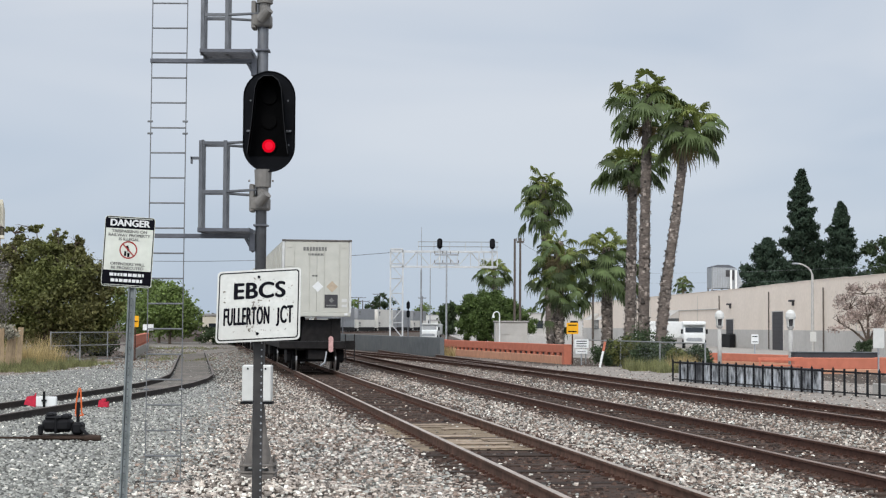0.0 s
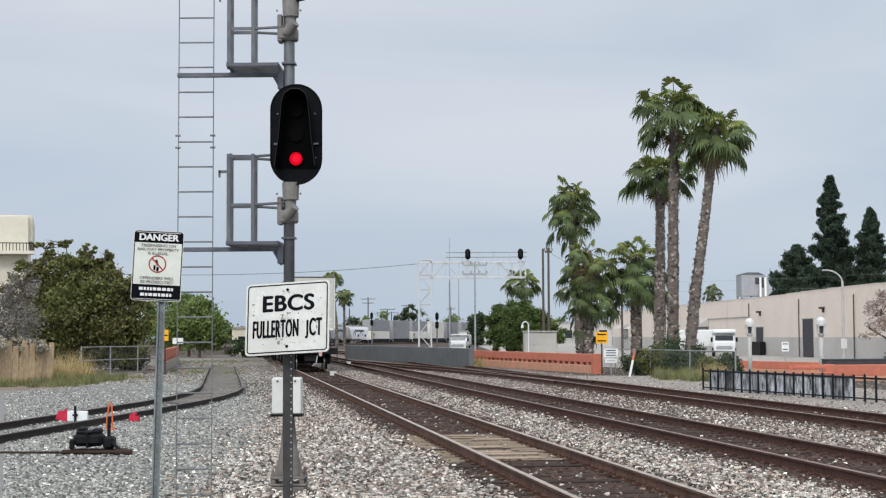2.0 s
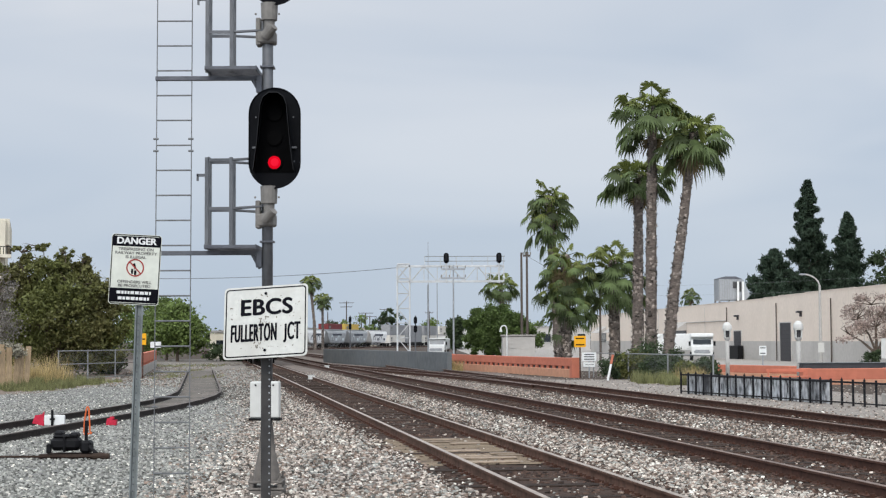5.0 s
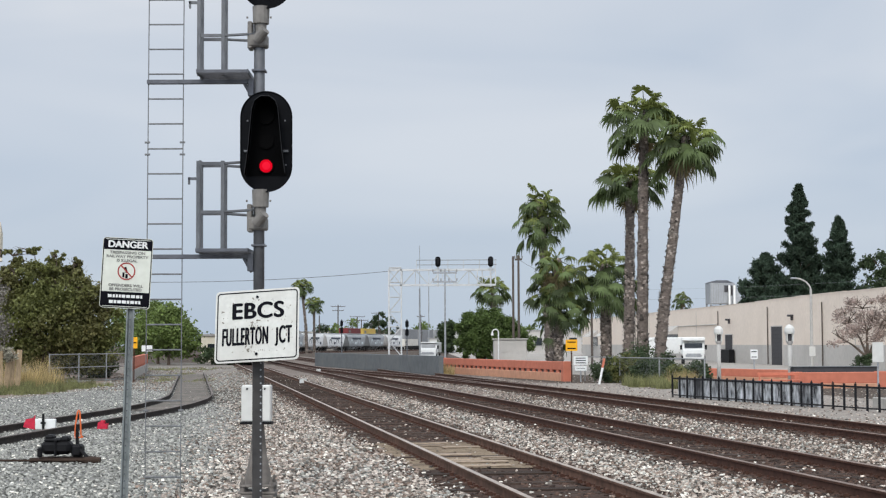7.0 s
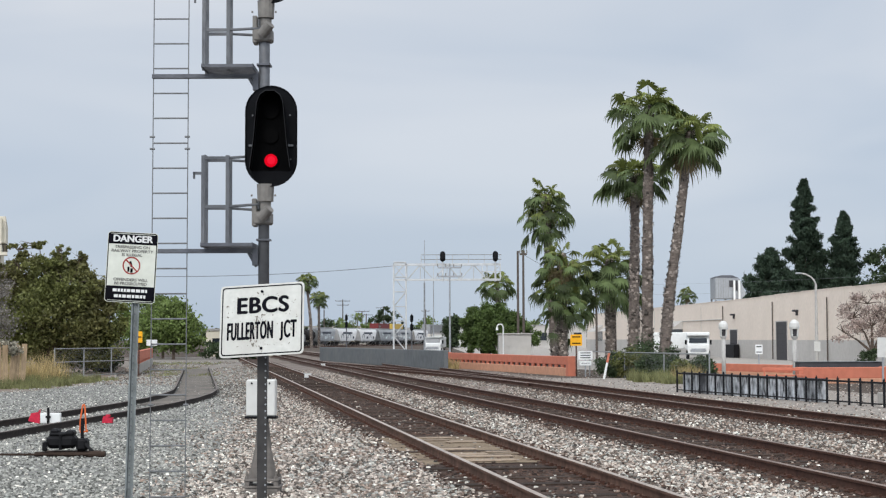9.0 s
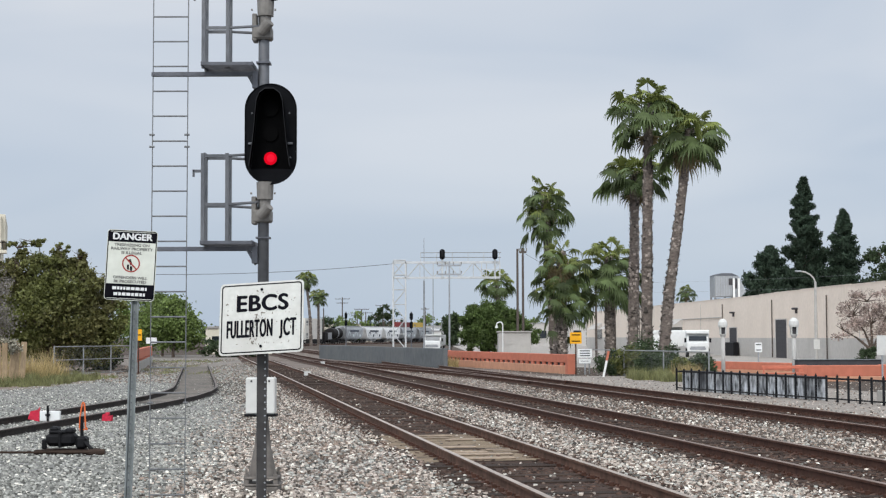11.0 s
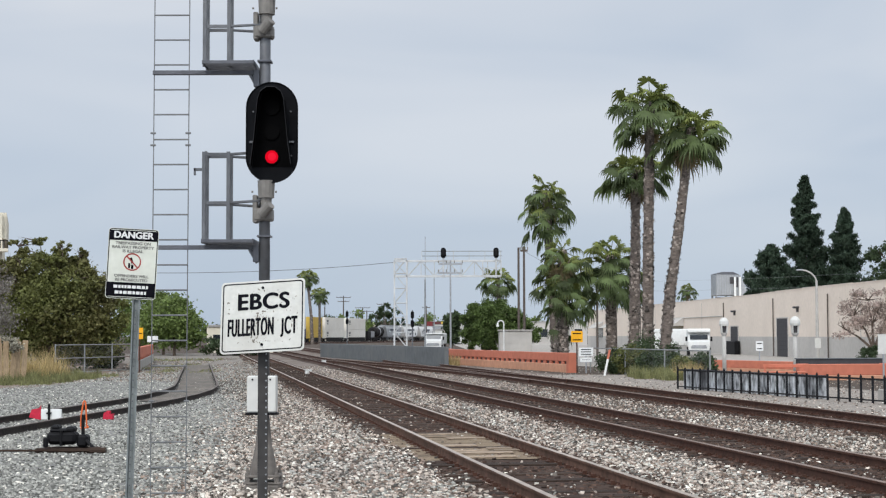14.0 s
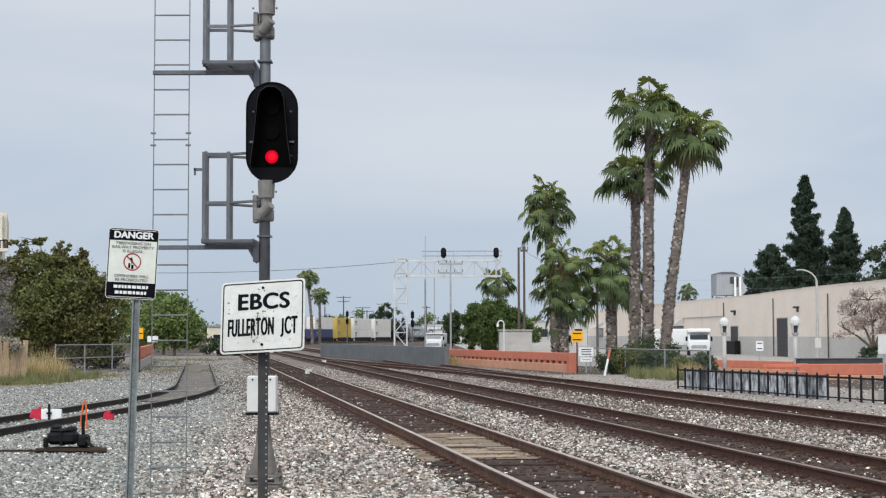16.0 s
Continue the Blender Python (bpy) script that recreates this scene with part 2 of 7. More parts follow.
    pole_wood=material("pole_wood", (0.085, 0.070, 0.060), 0.9, spread=0.3, grain=8, stretch=(6, 6, 1)),
    trunk=material("palm_trunk", (0.125, 0.104, 0.090), 0.95, spread=0.4, grain=7, bump=0.03, tint=(0.13, 0.105, 0.09), stretch=(1, 1, 2.2)),
    boot=material("palm_boot", (0.20, 0.172, 0.150), 0.95, spread=0.4, grain=7, tint=(0.09, 0.07, 0.06), per_island=0.85),
    bark=material("bark", (0.11, 0.085, 0.068), 0.95, spread=0.35, grain=8, bump=0.02),
    palm_leaf=leafy("palm_leaf", (0.080, 0.110, 0.041), vary=0.60),
    # younger leaves, also brightened in colour as if lit from above
    palm_young_lit=leafy("palm_young_lit", (0.150, 0.176, 0.048), vary=0.35),
    palm_dry=leafy("palm_dry", (0.22, 0.175, 0.095)),
    leaf_olive=leafy("leaf_olive", (0.128, 0.140, 0.045), tint=(0.140, 0.104, 0.055), patches=0.85),
    leaf_green=leafy("leaf_green", (0.135, 0.185, 0.054)),
    leaf_dark=leafy("leaf_dark", (0.055, 0.080, 0.038)),
    leaf_pine=leafy("leaf_pine", (0.046, 0.070, 0.046)),
    leaf_grey=leafy("leaf_grey", (0.20, 0.185, 0.165)),
    leaf_vine=leafy("leaf_vine", (0.36, 0.34, 0.27), vary=0.6),
    leaf_pink=leafy("leaf_pink", (0.36, 0.285, 0.25)),
    grass=leafy("grass_blade", (0.185, 0.19, 0.085)),
    grass_dry=leafy("grass_dry", (0.40, 0.31, 0.15)),
    wire=material("wire", (0.16, 0.17, 0.18), 0.6, spread=0.1),
    aluminium=material("aluminium", (0.52, 0.53, 0.53), 0.45, metal=0.3, spread=0.1, grain=3),
    trailer=material("trailer_grey", (0.46, 0.455, 0.405), 0.55, spread=0.05, grain=3, tint=(0.40, 0.38, 0.33), patches=0.7),
    trailer_edge=material("trailer_edge", (0.115, 0.105, 0.095), 0.6, metal=0.2, spread=0.3, grain=5),
    trailer_trim=material("trailer_trim", (0.56, 0.56, 0.54), 0.4, metal=0.1, spread=0.06, grain=4),
    tan=material("tan_placard", (0.42, 0.34, 0.25), 0.6, spread=0.1, grain=10),
    brake=material("brake_pink", (0.50, 0.30, 0.28), 0.6, spread=0.15, grain=10),
    lamp_post=material("lamp_post", (0.40, 0.39, 0.37), 0.8, spread=0.1, grain=6),
    under=material("underframe", (0.011, 0.010, 0.010), 0.7, spread=0.4, grain=5, tint=(0.022, 0.018, 0.016)),
    wheel=material("wheel_steel", (0.45, 0.43, 0.41), 0.35, metal=0.8, spread=0.1),
    box_cream=material("container_white", (0.66, 0.63, 0.57), 0.55, spread=0.05, grain=2, tint=(0.55, 0.51, 0.45)),
    box_yellow=material("container_yellow", (0.50, 0.345, 0.075), 0.55, spread=0.08, grain=2, tint=(0.42, 0.28, 0.06)),
    box_navy=material("container_navy", (0.03, 0.04, 0.11), 0.5, spread=0.1, grain=2),
    box_grey=material("container_grey", (0.27, 0.275, 0.28), 0.55, spread=0.08, grain=2, tint=(0.22, 0.22, 0.22)),
    box_maroon=material("container_maroon", (0.16, 0.03, 0.03), 0.55, spread=0.1, grain=2),
    hopper_grey=material("hopper_grey", (0.36, 0.375, 0.385), 0.6, spread=0.12, grain=1.5, tint=(0.26, 0.265, 0.27), patches=0.7),
    hopper_white=material("hopper_white", (0.78, 0.78, 0.77), 0.55, spread=0.07, grain=1.5, tint=(0.64, 0.64, 0.63)),
    tag_white=material("tag_white", (0.62, 0.68, 0.68), 0.6, spread=0.1, grain=3),
    tag_dark=material("tag_dark", (0.06, 0.07, 0.09), 0.6, spread=0.2, grain=3),
)

M["backing"].node_tree.nodes["Principled BSDF"].inputs["Coat Weight"].default_value = 0.0
for key in ("red_lens", "red_core"):
    M[key].node_tree.nodes["Principled BSDF"].inputs["Specular IOR Level"].default_value = 0.0
for key in ("sign_black", "hood", "iron", "backing", "dark_lens", "black", "under", "bed", "gravel", "leaf_pine"):
    M[key].node_tree.nodes["Principled BSDF"].inputs["Specular IOR Level"].default_value = 0.06 if key in ("backing", "dark_lens", "sign_black", "hood") else 0.15


# ---- mesh helpers ----
def mesh_from(name, bm, mats, smooth=False):
    me = bpy.data.meshes.new(name)
    bm.to_mesh(me)
    bm.free()
    for m in (mats if isinstance(mats, (list, tuple)) else [mats]):
        me.materials.append(m)
    if smooth:
        me.shade_smooth()
    return me


def part(name, bm, mat, parent, label="", smooth=False, at=None):
    ob = new(name, mesh_from(name, bm, mat, smooth) if isinstance(bm, bmesh.types.BMesh) else bm)
    ob.parent = parent
    if at is not None:
        ob.matrix_local = at
    return tagged(ob, label) if label else ob


def thing(name, m, label, category, group="", kind=""):
    ob = new(name)
    ob.empty_display_size = 0.2
    ob.matrix_world = m
    return tagged(ob, label, category, group, kind)


def bx(bm, x0, x1, y0, y1, z0, z1, bevel=0.0, m=None, mat=0):
    """A box between two corners, its edges rounded by bevel."""
    r = bmesh.ops.create_cube(bm, size=1.0)
    vs = r["verts"]
    bmesh.ops.scale(bm, vec=(x1 - x0, y1 - y0, z1 - z0), verts=vs)
    bmesh.ops.translate(bm, vec=((x0 + x1) / 2, (y0 + y1) / 2, (z0 + z1) / 2), verts=vs)
    if mat:
        for f in {f for v in vs for f in v.link_faces}:
            f.material_index = mat
    if bevel:
        es = list({e for v in vs for e in v.link_edges})
        g = bmesh.ops.bevel(bm, geom=es, offset=bevel, segments=1, affect="EDGES", profile=0.5)
        vs = list({v for v in g["verts"]} | {v for v in vs if v.is_valid})
    if m is not None:
        bmesh.ops.transform(bm, matrix=m, verts=vs)
    return bm


def rod(bm, a, b, r, r2=None, seg=8):
    """A round bar from a to b."""
    a, b = Vector(a), Vector(b)
    d = b - a
    turn = d.to_track_quat("Z", "Y").to_matrix().to_4x4()
    bmesh.ops.create_cone(bm, cap_ends=True, segments=seg, radius1=r, radius2=r if r2 is None else r2, depth=d.length,
                          matrix=Matrix.Translation((a + b) / 2) @ turn)
    return bm


def slab(bm, outline, depth, axis_m=None, mat=0):
    """A flat plate: an outline in x, z drawn out by depth along y."""
    vs = [bm.verts.new((x, 0, z)) for x, z in outline]
    f = bm.faces.new(vs)
    f.material_index = mat
    g = bmesh.ops.extrude_face_region(bm, geom=[f])
    nv = [e for e in g["geom"] if isinstance(e, bmesh.types.BMVert)]
    bmesh.ops.translate(bm, vec=(0, depth, 0), verts=nv)
    bmesh.ops.recalc_face_normals(bm, faces=bm.faces[:])
    if axis_m is not None:
        bmesh.ops.transform(bm, matrix=axis_m, verts=vs + nv)
    return bm


def stadium(w, h, n=10):
    r, out = w / 2, []
    for k in range(n + 1):
        a = math.pi * k / n
        out.append((r * math.cos(a), h / 2 - r + r * math.sin(a)))
    for k in range(n + 1):
        a = math.pi + math.pi * k / n
        out.append((r * math.cos(a), -h / 2 + r + r * math.sin(a)))
    return out


def rounded(w, h, r, n=4):
    out = []
    for cx, cz, a0 in ((w / 2 - r, h / 2 - r, 0), (-w / 2 + r, h / 2 - r, 90), (-w / 2 + r, -h / 2 + r, 180), (w / 2 - r, -h / 2 + r, 270)):
        for k in range(n + 1):
            a = radians(a0 + 90 * k / n)
            out.append((cx + r * math.cos(a), cz + r * math.sin(a)))
    return out


def soup(name, verts, faces, mat, smooth=False):
    """A mesh from arrays: verts (n, 3), faces (m, k)."""
    verts, faces = np.asarray(verts, np.float32), np.asarray(faces, np.int32)
    me = bpy.data.meshes.new(name)
    k = faces.shape[1]
    me.vertices.add(len(verts))
    me.vertices.foreach_set("co", verts.ravel())
    me.loops.add(faces.size)
    me.loops.foreach_set("vertex_index", faces.ravel())
    me.polygons.add(len(faces))
    me.polygons.foreach_set("loop_start", np.arange(0, faces.size, k, dtype=np.int32))
    me.update(calc_edges=True)
    me.validate()
    for m in (mat if isinstance(mat, (list, tuple)) else [mat]):
        me.materials.append(m)
    if smooth:
        me.shade_smooth()
    return me


def lettering(text, size, mat, parent, m, name="lettering", extrude=0.0006, sx=1.0, align="CENTER", weight=0.0, sy=1.0, spacing=1.0):
    cu = bpy.data.curves.new(name, "FONT")
    cu.body, cu.size, cu.extrude, cu.align_x, cu.align_y = text, size, extrude, align, "CENTER"
    cu.space_character = spacing
    tmp = bpy.data.objects.new("tmp", cu)
    scene.collection.objects.link(tmp)
    bpy.context.view_layer.update()
    me = bpy.data.meshes.new_from_object(tmp.evaluated_get(bpy.context.evaluated_depsgraph_get()))
    bpy.data.objects.remove(tmp)
    bpy.data.curves.remove(cu)
    me.transform(Matrix.Diagonal((sx, sy, 1, 1)))
    if weight:
        # a bolder cut: the same letters laid over one another a stroke's breadth apart
        bm = bmesh.new()
        for k, (dx, dy) in enumerate(((0, 0), (-1, 0), (1, 0), (0, -0.6), (0, 0.6), (-0.5, 0.3), (0.5, -0.3))):
            layer = me.copy()
            layer.transform(Matrix.Translation((dx * weight, dy * weight, k * 0.00012)))
            bm.from_mesh(layer)
            bpy.data.meshes.remove(layer)
        bm.to_mesh(me)
        bm.free()
    me.materials.clear()
    me.materials.append(mat)
    ob = new(name, me)
    ob.parent = parent
    ob.matrix_local = m
    return ob


# ---- the line: straight past the camera, then a long bend to the right ----
HEAD, BEND_S, BEND_R = math.atan(-0.152), 253.0, 405.0
END_HEAD = radians(13.7)


def on_line(s, off=0.0):
    """Place and heading (to the right of north) s metres along the near track, off metres to its right."""
    c0 = Vector((4.575, 0.0))
    d = Vector((math.sin(HEAD), math.cos(HEAD)))
    if s <= BEND_S:
        p, h = c0 + d * s, HEAD
    else:
        h = HEAD + (s - BEND_S) / BEND_R
        extra = 0.0
        if h > END_HEAD:
            extra, h = (h - END_HEAD) * BEND_R, END_HEAD
        p = c0 + d * BEND_S + Vector((BEND_R * (math.cos(HEAD) - math.cos(h)), BEND_R * (math.sin(h) - math.sin(HEAD))))
        p += Vector((math.sin(h), math.cos(h))) * extra
    return p + Vector((math.cos(h), -math.sin(h))) * off, h


RAIL_TOP = 0.16


# ---- ground ----
def ground_sheet(name, x0, x1, y0, y1, z, mat, nx=2, ny=2):
    bm = bmesh.new()
    bmesh.ops.create_grid(bm, x_segments=nx, y_segments=ny, size=0.5)
    bmesh.ops.scale(bm, vec=(x1 - x0, y1 - y0, 1), verts=bm.verts)
    bmesh.ops.translate(bm, vec=((x0 + x1) / 2, (y0 + y1) / 2, z), verts=bm.verts)
    ob = new(name, mesh_from(name, bm, mat))
    return ob


# this sheet's dark colour stands for shaded gaps under the loose stones
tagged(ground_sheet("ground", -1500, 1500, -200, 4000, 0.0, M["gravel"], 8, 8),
       "crushed stone ballast ground, coloured dark as shade between stones", "ground", kind="structure")
bm = bmesh.new()
vs = [bm.verts.new(v) for v in ((-3.2, 8, 0.004), (-3.4, 24, 0.004), (-5.4, 44, 0.004), (-9.5, 62, 0.004), (-13.5, 74, 0.004), (-40, 60, 0.004), (-30, 8, 0.004))]
bm.faces.new(vs)
tagged(new("ground_grey", mesh_from("ground_grey", bm, M["gravel_grey"])), "fine bluish grey gravel beside the siding", "ground", kind="structure")
bm = bmesh.new()
vs = [bm.verts.new(v) for v in ((-15.2, 58, 0.008), (-14.6, 72, 0.008), (-17.5, 95, 0.008), (-60, 140, 0.008), (-60, 50, 0.008))]
bm.faces.new(vs)
tagged(new("ground_soil", mesh_from("ground_soil", bm, M["soil"])), "dry brown soil below the grass verge", "ground", kind="structure")
bm = bmesh.new()
vs = [bm.verts.new(v) for v in ((-15.4, 80, 0.01), (-13.8, 73, 0.01), (-12.2, 70, 0.01), (-10.6, 74, 0.01), (-9.4, 80, 0.01), (-22, 170, 0.01), (-40, 170, 0.01), (-16.6, 92, 0.01))]
bm.faces.new(vs)
tagged(new("road_dirt", mesh_from("road_dirt", bm, M["asphalt"])), "worn grey service road running along the siding", "road", kind="structure")


bm = bmesh.new()
rng_y = random.Random(12)
west = [bm.verts.new((4.575 - 0.152 * y - 2.6 + rng_y.uniform(-0.5, 0.5), y, 0.002)) for y in range(58, 251, 6)]
east = [bm.verts.new((4.575 - 0.152 * y + 12.6 + rng_y.uniform(-0.4, 0.4), y, 0.002)) for y in range(58, 251, 6)]
for k in range(len(west) - 1):
    bm.faces.new((west[k], east[k], east[k + 1], west[k + 1]))
tagged(new("ground_yard", mesh_from("ground_yard", bm, M["yard"])), "oil-darkened brown ballast between the main tracks", "ground", kind="structure")


bm = bmesh.new()
bm.faces.new([bm.verts.new(v) for v in ((13.5, 74, 0.004), (60, 74, 0.004), (60, 320, 0.004), (2.0, 320, 0.004), (4.0, 118, 0.004), (9.5, 92, 0.004))])
tagged(new("pavement", mesh_from("pavement", bm, M["pavement"])), "worn pale paving in front of the warehouse", "pavement", kind="structure")

bm = bmesh.new()
west = [bm.verts.new((4.575 - 0.152 * y + 11.1 + rng_y.uniform(-0.3, 0.3), y, 0.003)) for y in range(28, 77, 4)]
east = [bm.verts.new((4.575 - 0.152 * y + 18.0, y, 0.003)) for y in range(28, 77, 4)]
for k in range(len(west) - 1):
    bm.faces.new((west[k], east[k], east[k + 1], west[k + 1]))
tagged(new("ground_path", mesh_from("ground_path", bm, M["fine_gravel"])), "trodden strip of fine grey gravel along the iron fence", "ground", kind="structure")


# ---- tracks ----
def rail_profile(w=0.075, h=0.17):
    return [(-0.07, 0.0), (0.07, 0.0), (0.07, 0.014), (0.014, 0.035), (0.010, h - 0.045), (w / 2, h - 0.036), (w / 2, h - 0.006),
            (w / 2 - 0.008, h), (-w / 2 + 0.008, h), (-w / 2, h - 0.006), (-w / 2, h - 0.036), (-0.010, h - 0.045), (-0.014, 0.035), (-0.07, 0.014)]


def sweep_rail(path, mats):
    """path: list of (x, y, heading); the head's top faces take the second material."""
    prof = rail_profile()
    n = len(prof)
    bm = bmesh.new()
    rings = []
    for x, y, h in path:
        cx, sx = math.cos(h), math.sin(h)
        rings.append([bm.verts.new((x + u * cx, y - u * sx, RAIL_TOP - 0.17 + w)) for u, w in prof])
    for a, b in zip(rings, rings[1:]):
        for k in range(n):
            f = bm.faces.new((a[k], a[(k + 1) % n], b[(k + 1) % n], b[k]))
            f.material_index = 1 if k in (6, 7, 8) else 0
    bm.faces.new(rings[0])
    bm.faces.new(rings[-1])
    bmesh.ops.recalc_face_normals(bm, faces=bm.faces[:])
    return mesh_from("rail", bm, mats)


def tie_mesh(mat, name="tie"):
    bm = bmesh.new()
    bx(bm, -1.3, 1.3, -0.115, 0.115, -0.14, 0.0, 0.012)
    return mesh_from(name, bm, mat)


def bed_strip(top, place, s0, s1):
    """The oily brown bed between and beside the rails, with uneven edges."""
    rng = random.Random(int(s1))
    bm = bmesh.new()
    rows, s = [], s0
    while s <= s1:
        half = 1.42 + rng.uniform(-0.16, 0.22)
        row = []
        for u in (-half, half):
            (x, y), h = place(s, u)
            row.append(bm.verts.new((x, y, 0.0035)))
        rows.append(row)
        s += 0.8 if s < 80 else 8.0
    for a, b in zip(rows, rows[1:]):
        bm.faces.new((a[0], a[1], b[1], b[0]))
    part("bed", bm, M["bed"], top, "oily brown track bed")


def track(name, label, place, s0, s1, head_mat, tie_to, spacing=0.5, planks=(), bed=True, sunk=0.0, side_mat=None):
    top = thing(name, Matrix.Identity(4), label, "railway track", kind="structure")
    for side in (-0.7555, 0.7555):
        path = []
        s = s0
        while s <= s1:
            (x, y), h = place(s, side)
            path.append((x, y, h))
            s += 4.0 if s < 260 else 10.0
        part("rail", sweep_rail(path, [side_mat or M["rust"], head_mat]), None, top)
    if bed:
        bed_strip(top, place, s0, s1)
    tm = tie_mesh(M["tie"])
    plates, k, s = [], 0, s0
    rng = random.Random(len(label))
    while s < tie_to:
        (x, y), h = place(s)
        buried = any(a < s < b for a, b in planks)
        ob = new("tie", tm)
        ob.parent = top
        ob.matrix_local = pose(x, y, 0.019 - sunk - (0.03 if buried else 0.0) + rng.uniform(-0.022, 0.013), 0, 0, -math.degrees(h) + rng.uniform(-1.2, 1.2))
        for side in (-0.7555, 0.7555):
            plates.append((place(s, side), s))
        s += spacing * rng.uniform(0.94, 1.06)
    bm = bmesh.new()
    for ((x, y), h), s in plates:
        if s < 60 and not sunk:
            m = pose(x, y, 0, 0, 0, -math.degrees(h))
            bx(bm, -0.17, 0.17, -0.09, 0.09, 0.014, 0.028, m=m)
            for u in (-0.11, 0.11):
                bx(bm, u - 0.03, u + 0.03, -0.145, -0.115, 0.0, 0.055, m=m)
                bx(bm, u - 0.012, u + 0.012, 0.03, 0.055, 0.02, 0.065, m=m)
    if sunk:
        bm.free()
        return top
    tagged(part("tie_plates", bm, M["rust"], top, "rusty tie plates, spikes and rail anchors"), kind="stuff")
    return top


near_main = track("railway_track", "near main track with worn shiny rails and a few pale planks", lambda s, o=0.0: on_line(s, o), 9.0, 640.0,
      M["rail_head"], 110.0, planks=((24.6, 26.6), (27.3, 31.0)), side_mat=M["rail_side"])
track("railway_track", "middle main track with rust-brown rails on dark ties", lambda s, o=0.0: on_line(s, o + 4.22), 9.0, 640.0, M["rail_dull"], 90.0)
track("railway_track", "far main track with rust-brown rails on dark ties", lambda s, o=0.0: on_line(s, o + 9.05), 14.0, 640.0, M["rail_dull"], 90.0)


def crossover(s, off=0.0):
    """A crossover that leaves the far track and runs into the middle one farther on."""
    t = max(0.0, min(1.0, (s - 62.0) / 66.0))
    (x, y), h = on_line(s, off + 8.93 - 4.59 * t * t * (3 - 2 * t))
    return Vector((x, y)), h


track("railway_track", "crossover track between the far and middle mains", crossover, 62.0, 128.0, M["rail_dull"], 126.0, bed=False, sunk=0.004)
bm = bmesh.new()
rows, rng_d = [], random.Random(8)
for k in range(12):
    s = 24.6 + 0.60 * k
    rows.append([bm.verts.new((*on_line(s + rng_d.uniform(-0.1, 0.1), u * rng_d.uniform(0.9, 1.05))[0], 0.016 if abs(u) < 1 else 0.006)) for u in (-1.15 - rng_d.uniform(0, 0.7), -0.5 - rng_d.uniform(0, 0.15), 0.45 + rng_d.uniform(0, 0.2), 0.9 + rng_d.uniform(0, 0.4))])
for a, b in zip(rows, rows[1:]):
    for j in (0, 1, 2):
        bm.faces.new((a[j], a[j + 1], b[j + 1], b[j]))
tagged(new("ground_dust", mesh_from("ground_dust", bm, M["dust"])), "tan dust and splintered planks caked over the near track", "ground", kind="structure")

# splintered pale boards lying over the near track
for s, a, b, w, turn in ((24.96, -0.55, 0.3, 0.1, 2), (25.83, -0.62, 0.42, 0.13, -1.5), (26.27, -0.5, 0.1, 0.07, 4), (27.5, -0.6, 0.12, 0.12, 1), (29.97, -0.66, 0.05, 0.12, -2), (30.69, -0.6, -0.1, 0.08, 3), (26.78, 0.16, 0.58, 0.09, -3), (29.4, -0.1, 0.6, 0.11, 2), (30.6, -0.62, 0.2, 0.1, -2), (26.3, 0.2, 0.62, 0.08, 3)):
    (x, y), h = on_line(s)
    board = part("plank", bx(bmesh.new(), a, b, -w, w, 0.018, 0.044, 0.008), M["plank_pale"], near_main)
    board.matrix_local = pose(x, y, 0, 0, 0, -math.degrees(h) + turn)


def on_siding(s, off=0.0):
    """The siding: it comes in from the west and swings alongside the main line."""
    h0, h1, s0, s1 = radians(4.0), radians(-8.7), 30.0, 46.0
    x, y, step = -10.4, 12.0, 0.5
    h, t = h0, 0.0
    while t < s:
        h = h0 if t < s0 else (h1 if t > s1 else h0 + (h1 - h0) * (t - s0) / (s1 - s0))
        d = min(step, s - t)
        x, y, t = x + math.sin(h) * d, y + math.cos(h) * d, t + d
    return Vector((x + math.cos(h) * off, y - math.sin(h) * off)), h


track("railway_track", "rusty curving siding in grey gravel", on_siding, 0.0, 92.0, M["rail_siding"], 90.0, spacing=0.55, bed=False, sunk=0.035, side_mat=M["rail_black"])

bm = bmesh.new()
rows = []
for k in range(31):
    s = 34.0 + 1.9 * k
    rows.append([bm.verts.new((*on_siding(s, u)[0], 0.03)) for u in (-0.66, 0.66)])
for a, b in zip(rows, rows[1:]):
    bm.faces.new((a[0], a[1], b[1], b[0]))
tagged(new("ground_fill", mesh_from("ground_fill", bm, M["fill"])), "dark asphalt fill between the siding's rails", "ground", kind="structure")


# ---- signs in the foreground ----
def perforated_post(parent, x, z0, z1, w, holes, lean=0.0):
    """A square steel post with a row of punched holes on its face."""
    bm = bmesh.new()
    bx(bm, x - w / 2, x + w / 2, 0.0, w, z0, z1, 0.004)
    p = part("post", bm, M["post_dark"], parent, "dark galvanised square post with punched holes")
    bm = bmesh.new()
    z = z0 + 0.03
    while z < z1:
        rod(bm, (x + holes, -0.0015, z), (x + holes, 0.004, z), 0.0065, seg=8)
        z += 0.047
    tagged(part("punched_holes", bm, M["galv"], p), kind="stuff")
    return p


